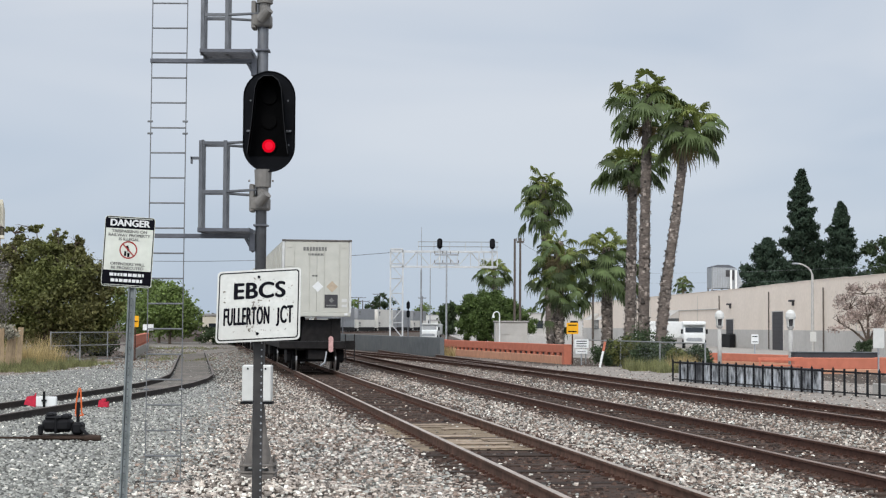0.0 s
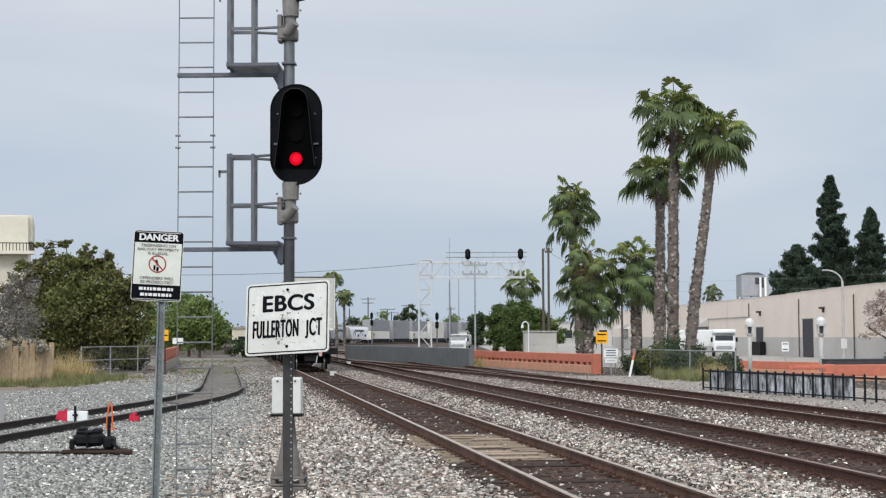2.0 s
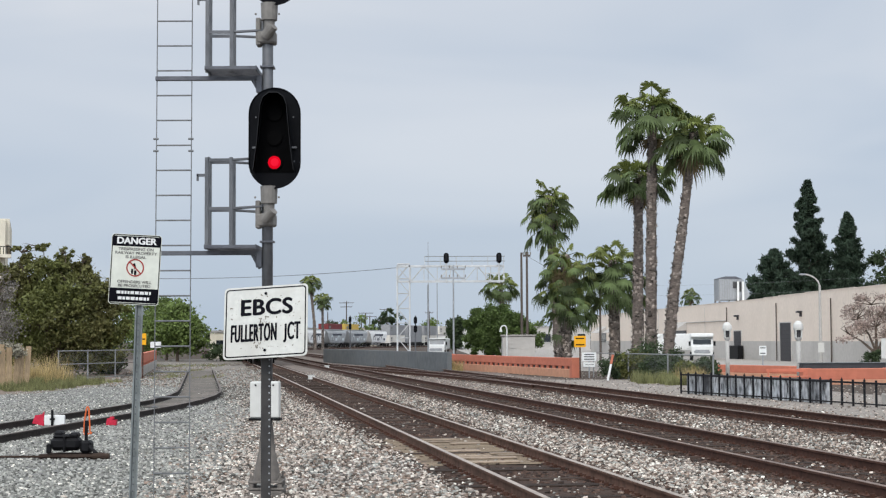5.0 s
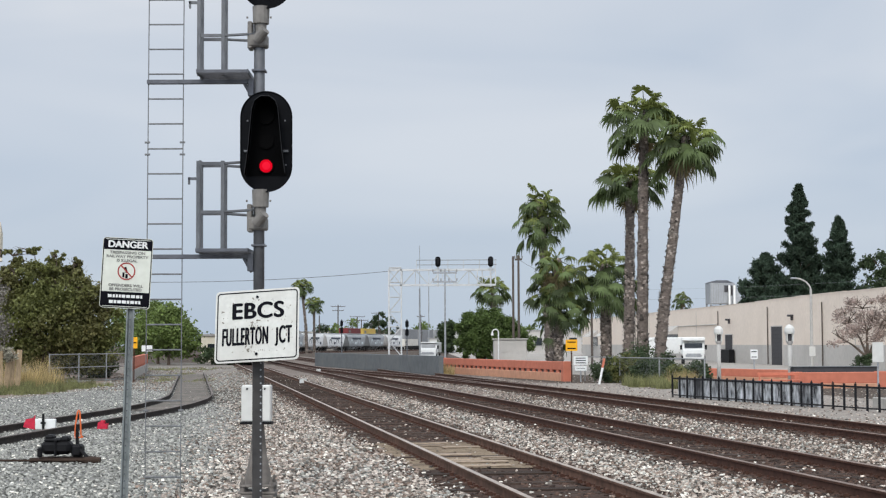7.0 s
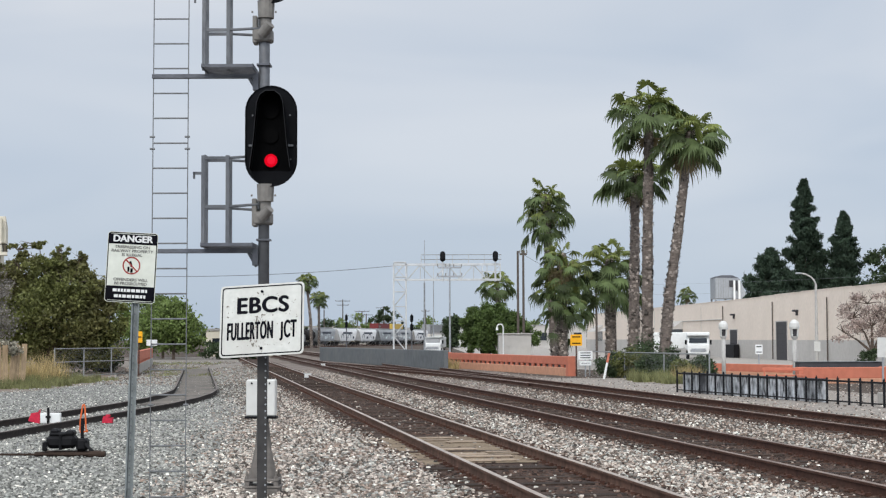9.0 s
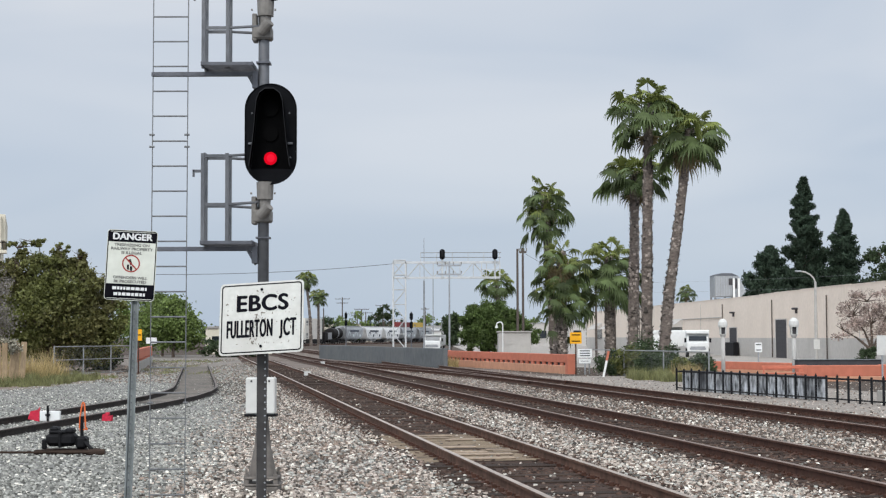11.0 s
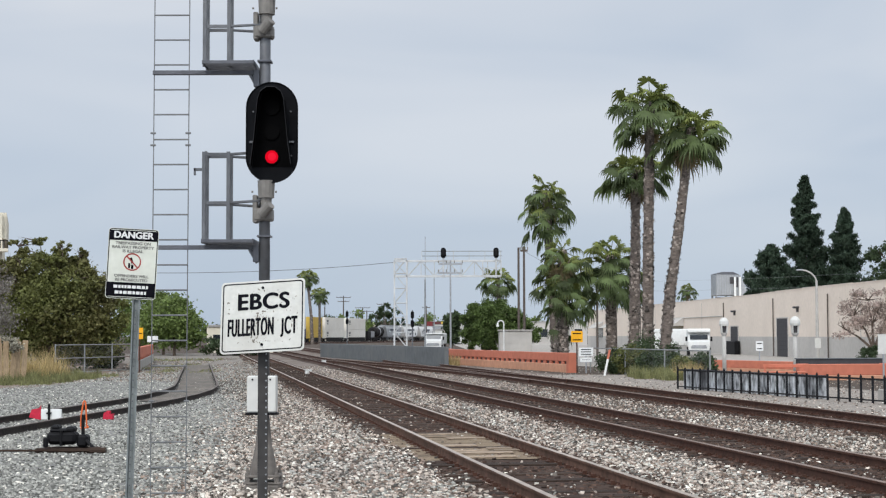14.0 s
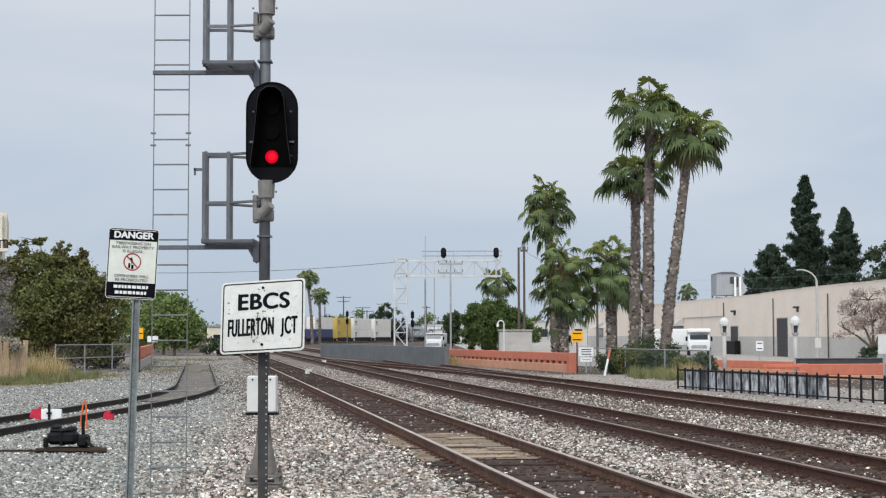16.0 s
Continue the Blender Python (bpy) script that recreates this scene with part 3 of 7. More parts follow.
def junction_sign():
    # 0.6 m wide plate on a post, turned a little to the right and slightly tilted
    top = thing("junction_sign", pose(-1.275, 11.3, 0.0, 0, 0, 8.0), "white steel junction sign with black border on a perforated post", "sign")
    plate = part("plate", slab(bmesh.new(), rounded(0.615, 0.520, 0.028), -0.004), M["sign_white"], top,
                 "chipped white enamelled plate", at=pose(-0.002, -0.068, 2.034) @ pose(0, 0, 0, 0, 0, -20) @ pose(0, 0, 0, -13, 0, 0) @ pose(0, 0, 0, 0, -3.2, 0))
    part("bracket", bx(bmesh.new(), -0.02, 0.02, -0.082, 0.0, 1.86, 1.90), M["post_dark"], top)
    tilt = pose(0, -0.0042, 0, 0, 0, 0)
    bm = bmesh.new()
    outer, inner = rounded(0.590, 0.494, 0.024), rounded(0.573, 0.477, 0.017)
    a = [bm.verts.new((x, -0.001, z)) for x, z in outer]
    b = [bm.verts.new((x, -0.001, z)) for x, z in inner]
    for k in range(len(a)):
        j = (k + 1) % len(a)
        bm.faces.new((a[k], a[j], b[j], b[k]))
    part("border", bm, M["sign_black"], plate, at=tilt)
    up = tilt @ pose(0, -0.001, 0, 90, 0, 0)
    lettering("EBCS", 0.160, M["sign_black"], plate, up @ pose(0.004, 0.102, 0), "lettering", sx=1.04, weight=0.0068, spacing=1.06)
    lettering("FULLERTON", 0.152, M["sign_black"], plate, up @ pose(-0.254, -0.082, 0), "lettering", sx=0.375, weight=0.0040, align="LEFT", sy=1.17, spacing=1.12)
    lettering("CT", 0.152, M["sign_black"], plate, up @ pose(0.254, -0.082, 0), "lettering", sx=0.44, weight=0.0040, align="RIGHT", sy=1.17, spacing=1.12)
    lettering("J", 0.152, M["sign_black"], plate, up @ pose(0.149, -0.080, 0), "lettering", sx=0.46, sy=0.94, weight=0.0040)
    for z in (0.205, -0.205):
        part("bolt", rod(bmesh.new(), (0.0, -0.008, z), (0.0, 0.002, z), 0.010, seg=10), M["sign_black"], plate, at=tilt)
    # chips and scrapes in the enamel
    rng = random.Random(5)
    bm = bmesh.new()
    for k in range(190):
        cx, cz = rng.uniform(-0.26, 0.26), rng.uniform(-0.2, 0.2)
        if k % 2:
            cx, cz = rng.gauss(-0.01, 0.035), rng.choice((0.17, 0.02, -0.03, -0.17)) + rng.gauss(0, 0.02)
        n, r = 6, rng.choice((0.0010, 0.0016, 0.0024, 0.0048)) * rng.uniform(0.7, 1.3)
        q = rng.uniform(0.3, 1.6)
        ang = rng.uniform(0, 3)
        vs = []
        for i in range(n):
            t = 2 * math.pi * i / n
            u, w = r * math.cos(t) * (1 + q) * rng.uniform(0.6, 1.3), r * math.sin(t) * rng.uniform(0.6, 1.3)
            vs.append(bm.verts.new((cx + u * math.cos(ang) - w * math.sin(ang), -0.0006, cz + u * math.sin(ang) + w * math.cos(ang))))
        bm.faces.new(vs)
    tagged(part("chipped_enamel", bm, M["scuff"], plate, at=tilt), kind="stuff")
    perforated_post(top, 0.004, 0.0, 2.22, 0.070, 0.022)
    return top


def danger_sign():
    top = thing("danger_sign", pose(-2.135, 10.8, 0.0, 0, 1.6, 0), "white and black no trespassing sign on a galvanised post", "sign")
    tilt = pose(-0.034, -0.004, 2.386, 0, 1.4, 4.0)
    plate = part("plate", slab(bmesh.new(), rounded(0.336, 0.476, 0.022), -0.003), M["plate_cream"], top, "off-white reflective plate", at=tilt)
    up = pose(0, -0.0042, 0, 90, 0, 0)
    for z0, z1 in ((0.156, 0.224), (-0.224, -0.128)):
        bm = bmesh.new()
        bx(bm, -0.158, 0.158, -0.0040, -0.0032, z0, z1)
        part("black_band", bm, M["sign_black"], plate)
    lettering("DANGER", 0.062, M["white"], plate, up @ pose(0, 0.191, 0.001), sx=1.06, weight=0.0030)
    lettering("TRESPASSING ON\nRAILWAY PROPERTY\nIS ILLEGAL", 0.0265, M["text_grey"], plate, up @ pose(0, 0.110, 0), sx=1.13, weight=0.0010)
    lettering("OFFENDERS WILL\nBE PROSECUTED", 0.0265, M["text_grey"], plate, up @ pose(0, -0.098, 0), sx=1.10, weight=0.0010)
    bm = bmesh.new()
    outer, inner = rounded(0.329, 0.469, 0.020), rounded(0.316, 0.456, 0.015)
    a = [bm.verts.new((x, -0.0036, z)) for x, z in outer]
    b = [bm.verts.new((x, -0.0036, z)) for x, z in inner]
    for k in range(len(a)):
        j = (k + 1) % len(a)
        bm.faces.new((a[k], a[j], b[j], b[k]))
    part("border", bm, M["sign_black"], plate)
    # the lowest band's small print and number, as plain bars
    for z, w in ((-0.157, 0.115), (-0.196, 0.105)):
        bm = bmesh.new()
        x = -w
        rng = random.Random(int(w * 1000))
        while x < w:
            d = rng.uniform(0.012, 0.028)
            bx(bm, x, min(x + d, w), -0.0050, -0.0042, z - 0.010, z + 0.010)
            x += d + 0.006
        part("print_bar", bm, M["white"], plate)
    # prohibition ring with a plain dark shape behind it
    bm = bmesh.new()
    n = 32
    a = [bm.verts.new((0.060 * math.cos(2 * math.pi * k / n), -0.0046, 0.012 + 0.060 * math.sin(2 * math.pi * k / n))) for k in range(n)]
    b = [bm.verts.new((0.051 * math.cos(2 * math.pi * k / n), -0.0046, 0.012 + 0.051 * math.sin(2 * math.pi * k / n))) for k in range(n)]
    for k in range(n):
        j = (k + 1) % n
        bm.faces.new((a[k], a[j], b[j], b[k]))
    bx(bm, -0.054, 0.054, -0.0052, -0.0047, -0.0045, 0.0045, m=Matrix.Translation((0, 0, 0.012)) @ pose(0, 0, 0, 0, 45, 0))
    part("ring", bm, M["sign_red"], plate)
    bm = bmesh.new()
    bx(bm, -0.005, 0.010, -0.0046, -0.0042, 0.000, 0.040, m=pose(0, 0, 0.002, 0, -18, 0))
    bx(bm, -0.026, -0.012, -0.0046, -0.0042, -0.030, 0.004)
    bx(bm, -0.006, 0.010, -0.0046, -0.0042, -0.036, -0.006)
    part("pictogram", bm, M["sign_black"], plate)
    # U-channel post
    bm = bmesh.new()
    slab(bm, [(-0.027, 0), (-0.017, 0), (-0.012, 0.018), (0.012, 0.018), (0.017, 0), (0.027, 0), (0.027, 0.004), (0.020, 0.004), (0.015, 0.023), (-0.015, 0.023),
              (-0.020, 0.004), (-0.027, 0.004)], -2.42, pose(0, 0.004, 0.0, -90, 0, 0))
    bmesh.ops.recalc_face_normals(bm, faces=bm.faces[:])
    lo = min(v.co.z for v in bm.verts)
    bmesh.ops.translate(bm, vec=(0, 0, -lo), verts=bm.verts)
    post = part("post", bm, M["post_green"], top, "weathered galvanised U-channel post")
    bm = bmesh.new()
    for k in range(44):
        rod(bm, (0, 0.000, 0.05 + k * 0.047), (0, 0.0045, 0.05 + k * 0.047), 0.0055, seg=6)
    tagged(part("punched_holes", bm, M["steel_dark"], post), kind="stuff")
    return top


# ---- the signal mast ----
def signal_head(mast, zc, red):
    parent = mast
    head = part("signal_head", slab(bmesh.new(), stadium(0.598, 1.165, 18), 0.012, pose(0, -0.17, zc)), M["backing"], parent,
                "oval black signal backing" + (" with a lit red lamp" if red else ""))
    bm = bmesh.new()
    a, b = stadium(0.598, 1.165, 18), stadium(0.560, 1.127, 18)
    va, vb = [bm.verts.new((x, -0.185, zc + z)) for x, z in a], [bm.verts.new((x, -0.172, zc + z)) for x, z in b]
    for k in range(len(va)):
        j = (k + 1) % len(va)
        bm.faces.new((va[k], va[j], vb[j], vb[k]))
    part("rim", bm, M["backing"], head)
    # the lamp case behind the backing
    bm = bmesh.new()
    bx(bm, -0.135, 0.135, -0.155, 0.10, zc - 0.42, zc + 0.42, 0.03)
    part("lamp_case", bm, M["black"], head)
    # tall shared hood: narrow at the top, wider and open at the bottom lamp
    pts = [(-0.232, -0.40), (-0.192, -0.10), (-0.150, 0.36), (-0.118, 0.45), (-0.05, 0.50), (0.05, 0.50), (0.118, 0.45), (0.150, 0.36), (0.192, -0.10), (0.232, -0.40)]
    bm = bmesh.new()
    back = [bm.verts.new((x, -0.173, zc + z)) for x, z in pts]
    front = [bm.verts.new((x * 0.97 + 0.010, -0.44, zc + z * 0.97)) for x, z in pts]
    for k in range(len(pts) - 1):
        bm.faces.new((back[k], back[k + 1], front[k + 1], front[k]))
    bmesh.ops.solidify(bm, geom=bm.faces[:], thickness=0.005)
    hood = part("hood", bm, M["hood"], head, "tall black snow hood around the lenses")
    # an added black plate paints the hood's inner shade over the backing
    part("hood_back", slab(bmesh.new(), [(x * 0.98, z) for x, z in pts], -0.002, pose(0, -0.1735, zc)), M["hood"], hood)
    # a thin lip in lighter grey paints the highlight along the hood's edge
    bm = bmesh.new()
    lip_a = [bm.verts.new((x * 0.97 + 0.010, -0.442, zc + z * 0.97)) for x, z in pts]
    lip_b = [bm.verts.new((x * 1.01 + 0.010, -0.436, zc + z * 0.985)) for x, z in pts]
    for k in range(len(pts) - 1):
        bm.faces.new((lip_a[k], lip_a[k + 1], lip_b[k + 1], lip_b[k]))
    part("lip", bm, M["hood_edge"], hood, "hood edge coloured grey as a highlight")
    for sx in (-1, 1):
        part("hood_strap", bx(bmesh.new(), sx * 0.225 - 0.030, sx * 0.225 + 0.030, -0.20, -0.174, zc - 0.125, zc - 0.100, 0.004, m=None), M["mast"], head)
        part("rim_bolt", rod(bmesh.new(), (sx * 0.215, -0.180, zc + 0.24), (sx * 0.215, -0.170, zc + 0.24), 0.010, seg=8), M["mast"], head)
        part("rim_bolt", rod(bmesh.new(), (sx * 0.225, -0.180, zc - 0.27), (sx * 0.225, -0.170, zc - 0.27), 0.010, seg=8), M["mast"], head)
    for i, dz in enumerate((0.285, 0.0, -0.285)):
        lit = red and i == 2
        bm = bmesh.new()
        bmesh.ops.create_cone(bm, cap_ends=True, segments=24, radius1=0.088, radius2=0.088, depth=0.02, matrix=pose(0, -0.187, zc + dz, 90, 0, 0))
        lens = part("lens", bm, M["dark_lens"], head)
        if lit:
            bm = bmesh.new()
            bmesh.ops.create_uvsphere(bm, u_segments=20, v_segments=10, radius=0.076)
            bmesh.ops.transform(bm, matrix=pose(0, -0.194, zc + dz) @ Matrix.Diagonal((1, 0.35, 1, 1)), verts=bm.verts)
            part("lamp_glass", bm, M["red_lens"], lens, "glowing red lens", smooth=True)
            bm = bmesh.new()
            bmesh.ops.create_uvsphere(bm, u_segments=16, v_segments=8, radius=0.048)
            bmesh.ops.transform(bm, matrix=pose(0.006, -0.219, zc + dz) @ Matrix.Diagonal((1, 0.25, 1, 1)), verts=bm.verts)
            part("lamp_core", bm, M["red_core"], lens, smooth=True)
    head.location.x = 0.100
    # bracket that carries the head on the mast
    bm = bmesh.new()
    zb = zc - 0.61
    rod(bm, (0.03, -0.11, zb + 0.06), (0.03, -0.11, zb - 0.14), 0.100, 0.092, seg=14)
    rod(bm, (0.03, -0.11, zb - 0.14), (0.03, -0.11, zb - 0.235), 0.066, 0.060, seg=14)
    bx(bm, -0.125, 0.10, -0.10, 0.10, zb - 0.40, zb - 0.25, 0.02)
    rod(bm, (-0.02, -0.13, zb - 0.33), (0.085, -0.19, zb - 0.22), 0.060, seg=12)
    bx(bm, -0.13, -0.075, -0.09, 0.09, zb - 0.42, zb - 0.10, 0.01)
    for x in (-0.115, 0.135):
        rod(bm, (x, -0.14, zb - 0.07), (x + math.copysign(0.02, x), -0.14, zb - 0.07), 0.012, seg=6)
    part("bracket", bm, M["cast"], parent, "grey cast mounting bracket")
    return head


def gallery(parent, z, grate):
    """A small service platform with its guard rail between ladder and mast."""
    bm = bmesh.new()
    bx(bm, -1.30, -0.06, -0.03, 0.03, z - 0.025, z + 0.025, 0.004)
    rod(bm, (-0.17, 0, z - 0.02), (-0.08, 0, z - 0.18), 0.022, seg=6)
    bx(bm, -0.13, -0.06, -0.05, 0.05, z - 0.17, z + 0.03, 0.006)
    bx(bm, -0.08, 0.08, -0.09, 0.09, z + 0.115, z + 0.135)
    beam = part("platform_beam", bm, M["steel_dark"], parent)
    bm = bmesh.new()
    x0, x1, y0, y1, zt = -0.68, -0.10, -0.32, 0.32, z + 0.035
    if grate:
        zt = z + 0.05
    for x in (x0, x1):
        bx(bm, x - 0.006, x + 0.006, y0, y1, zt, zt + 0.045)
    for k in range(13):
        y = y0 + (y1 - y0) * k / 12
        bx(bm, x0, x1, y - 0.003, y + 0.003, zt + 0.005, zt + 0.040)
    for k in range(9):
        x = x0 + (x1 - x0) * k / 8
        rod(bm, (x, y0, zt + 0.036), (x, y1, zt + 0.036), 0.004, seg=5)
    part("grating", bm, M["steel_dark"], parent, "open steel grating")
    h = 1.06
    rail = part("guard_rail", bx(bmesh.new(), -0.675, -0.655, -0.13, 0.13, zt + h - 0.017, zt + h + 0.007), M["rail_grey"], parent, "grey steel guard rail")
    for x in (-0.685, -0.405):
        for y in (-0.12, 0.12):
            part("rail_post", bx(bmesh.new(), x - 0.02, x + 0.02, y - 0.02, y + 0.02, zt, zt + h), M["rail_grey"], rail)
    for zz in (zt + h - 0.03, zt + 0.47):
        for y in (-0.12, 0.12):
            part("top_bar", bx(bmesh.new(), -0.665, -0.42, y - 0.012, y + 0.012, zz - 0.018, zz + 0.018), M["rail_grey"], rail)
            part("brace_bar", rod(bmesh.new(), (-0.405, y, zz), (-0.02, y * 0.6, zz - 0.03 * (1 if y > 0 else -1)), 0.016, seg=6), M["rail_grey"], rail)
    part("latch", bx(bx(bmesh.new(), -0.80, -0.71, -0.14, -0.10, zt + h - 0.22, zt + h - 0.19), -0.80, -0.78, -0.14, -0.10, zt + h - 0.27, zt + h - 0.19), M["rail_grey"], rail)


def signal_mast():
    top = thing("signal_mast", pose(-2.058, 18.4, 0.0, 0, 0, 0), "tall grey railway signal mast with ladder, galleries and red light", "railway signal")
    bm = bmesh.new()
    bx(bm, -0.20, 0.20, -0.20, 0.20, -0.3, 0.21, 0.02)
    part("foundation", bm, M["base_iron"], top, "dirt-stained concrete foundation")
    bm = bmesh.new()
    bx(bm, -0.215, 0.215, -0.20, 0.20, 0.212, 0.235, 0.005)
    for x in (-0.165, 0.165):
        for y in (-0.165, 0.165):
            rod(bm, (x, y, 0.21), (x, y, 0.40), 0.014, seg=6)
            rod(bm, (x, y, 0.236), (x, y, 0.285), 0.030, seg=6)
            rod(bm, (x, y, 0.315), (x, y, 0.345), 0.028, seg=6)
    rod(bm, (0, 0, 0.41), (0, 0, 0.63), 0.146, 0.098, seg=16)
    rod(bm, (0, 0, 0.63), (0, 0, 0.94), 0.098, 0.068, seg=16)
    rod(bm, (0, 0, 0.29), (0, 0, 0.41), 0.160, 0.146, seg=16)
    bx(bm, -0.195, 0.195, -0.195, 0.195, 0.288, 0.314, 0.006)
    part("base", bm, M["base_iron"], top, "flared cast iron mast base", smooth=False)
    bm = bmesh.new()
    rod(bm, (0, 0, 0.9), (0, 0, 8.6), 0.0635, 0.0635, seg=20)
    part("mast_pipe", bm, M["mast"], top, smooth=True)
    bm = bmesh.new()
    bx(bm, -0.165, 0.165, -0.27, -0.07, 1.03, 1.44, 0.012)
    box = part("junction_box", bm, M["box_white"], top, "white junction box")
    part("base_strip", bx(bmesh.new(), -0.18, 0.18, -0.29, -0.05, 1.00, 1.028, 0.004), M["black"], box)
    for x in (-0.1, 0.1):
        part("screw", rod(bmesh.new(), (x, -0.28, 1.40), (x, -0.265, 1.40), 0.012, seg=6), M["black"], box)
    signal_head(top, 4.225 - 0.0, True)
    signal_head(top, 6.35, False)
    gallery(top, 2.915, False)
    gallery(top, 4.945, True)
    # ladder
    lad = part("ladder", rod(rod(bmesh.new(), (-1.297, 0, 0.0), (-1.277, 0, 8.4), 0.0060, seg=6), (-0.892, 0, 0.0), (-0.872, 0, 8.4), 0.0060, seg=6), M["ladder"], top,
               "slender steel ladder")
    for k in range(29):
        z = 0.10 + 0.2905 * k
        f = -1.297 + 0.02 * z / 8.4
        part("rung", rod(bmesh.new(), (f, 0, z), (f + 0.405, 0, z), 0.0095, seg=6), M["ladder"], lad)
    for z in (1.15, 4.10, 4.24):
        for x in (-1.292, -0.887):
            part("clamp", rod(bmesh.new(), (x - 0.03, -0.01, z), (x + 0.03, -0.01, z), 0.012, seg=6), M["ladder"], lad)
    return top


junction_sign()
danger_sign()
signal_mast()
MOUND = (-2.058, 18.4, 1.15, 0.15)
# the mound takes the same gravel, with gap shade in its colour
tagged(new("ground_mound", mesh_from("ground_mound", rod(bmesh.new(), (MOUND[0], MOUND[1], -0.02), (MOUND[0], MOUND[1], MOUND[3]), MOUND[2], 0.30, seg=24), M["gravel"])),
       "low mound of ballast round the mast foot", "ground", kind="structure")


# ---- walls, parapets and fences on the east side ----
def run_m(x0, y0, x1, y1, z=0.0):
    """A frame whose x axis runs from the first point to the second; also the length."""
    d = Vector((x1 - x0, y1 - y0))
    return pose(x0, y0, z, 0, 0, math.degrees(math.atan2(d.y, d.x))), d.length


def block_wall(name, x0, y0, x1, y1, h, mat, label, t=0.3, joints=8.0):
    m, length = run_m(x0, y0, x1, y1)
    top = thing(name, m, label, "wall", kind="structure")
    n = max(1, round(length / joints))
    for k in range(n):
        bm = bmesh.new()
        bx(bm, length * k / n + 0.015, length * (k + 1) / n - 0.015, -t / 2, t / 2, -0.3, h, 0.02)
        part("panel", bm, mat, top)
    bm = bmesh.new()
    bx(bm, 0, length, -t / 2 + 0.04, t / 2 - 0.04, -0.3, h - 0.03)
    part("core", bm, mat, top)
    return top


def parapet(x0, y0, x1, y1, h, label, slots=True, base=0.42, slits=True):
    """Bridge parapet: a salmon kerb wall, a row of small openings and a painted panel above."""
    m, length = run_m(x0, y0, x1, y1)
    top = thing("bridge_parapet", m, label, "parapet", group="bridge parapets", kind="structure")
    bm = bmesh.new()
    bx(bm, 0, length, -0.17, 0.17, -0.2, base, 0.02)
    part("kerb_wall", bm, M["salmon"] if slots else M["concrete"], top)
    bm = bmesh.new()
    bx(bm, 0, length, -0.14, 0.14, base + (0.14 if slits else 0.0), h, 0.02)
    part("panel", bm, M["orange"], top, "terracotta painted panel")
    if slits:
        part("recess", bx(bmesh.new(), 0.02, length - 0.02, -0.05, 0.05, base - 0.01, base + 0.15), M["door_dark"], top, "dark recess behind the openings")
        n = max(3, round(length / 1.0))
        for k in range(n + 1):
            x = length * k / n
            part("baluster", bx(bmesh.new(), max(0, x - 0.2), min(length, x + 0.2), -0.13, 0.13, base - 0.01, base + 0.15), M["orange"], top)
    if slots:
        for x in (0.0, length):
            part("end_post", bx(bmesh.new(), x - 0.2, x + 0.2, -0.2, 0.2, -0.2, h + 0.02, 0.02), M["orange"], top)
    return top


block_wall("boundary_wall", -10.6, 140.0, 0.2, 95.5, 1.18, M["wall_grey"], "long low grey boundary wall beside the tracks")
parapet(0.35, 104.5, 6.4, 80.0, 0.98, "terracotta bridge parapet with a row of small openings")
parapet(-16.2, 84.0, -21.5, 118.0, 1.25, "terracotta bridge parapet on a concrete kerb", slots=False, base=0.55)
parapet(12.6, 86.0, 19.0, 72.0, 0.58, "low terracotta parapet behind the iron fence", base=0.2, slits=False)
parapet(14.8, 66.0, 18.4, 66.6, 0.66, "short terracotta parapet with a dark coping", base=0.2, slits=False)


def iron_fence():
    m, length = run_m(8.20, 56.0, 13.4, 37.9)
    top = thing("iron_fence", m, "low black iron bar fence in front of a painted wall", "fence")
    h = 0.75
    for za, zb in ((0.07, 0.11), (h - 0.115, h - 0.06)):
        part("rail", bx(bmesh.new(), 0, length, -0.02, 0.02, za, zb), M["iron"], top)
    n = round(length / 0.60)
    pm = mesh_from("bar", bx(bmesh.new(), -0.027, 0.027, -0.027, 0.027, -0.05, h, 0.005), M["iron"])
    cm = mesh_from("finial", rod(bmesh.new(), (0, 0, h), (0, 0, h + 0.045), 0.028, 0.008, seg=6), M["iron"])
    for k in range(n + 1):
        u = length * k / n
        b = part("bar", pm, None, top, at=pose(u, 0, 0))
        if k % 2 == 0:
            part("finial", cm, None, b)
    # wall with old paint behind its farther half
    m2, l2 = run_m(8.50, 56.1, 11.15, 46.9)
    w = thing("painted_wall", m2, "low wall with smeared white, blue and black paint behind the fence", "wall", kind="structure")
    part("wall", bx(bmesh.new(), 0, l2, -0.1, 0.1, -0.2, 0.64, 0.02), M["graffiti"], w)
    part("coping", bx(bmesh.new(), 0, l2, -0.13, 0.13, 0.64, 0.69, 0.01), M["iron"], w, "black painted coping")
    m2, l2 = run_m(12.7, 46.5, 14.6, 34.0)
    w = thing("kerb_wall", m2, "low brown concrete wall behind the fence", "wall", kind="structure")
    part("wall", bx(bmesh.new(), 0, l2, -0.1, 0.1, -0.2, 0.30, 0.02), M["concrete"], w)


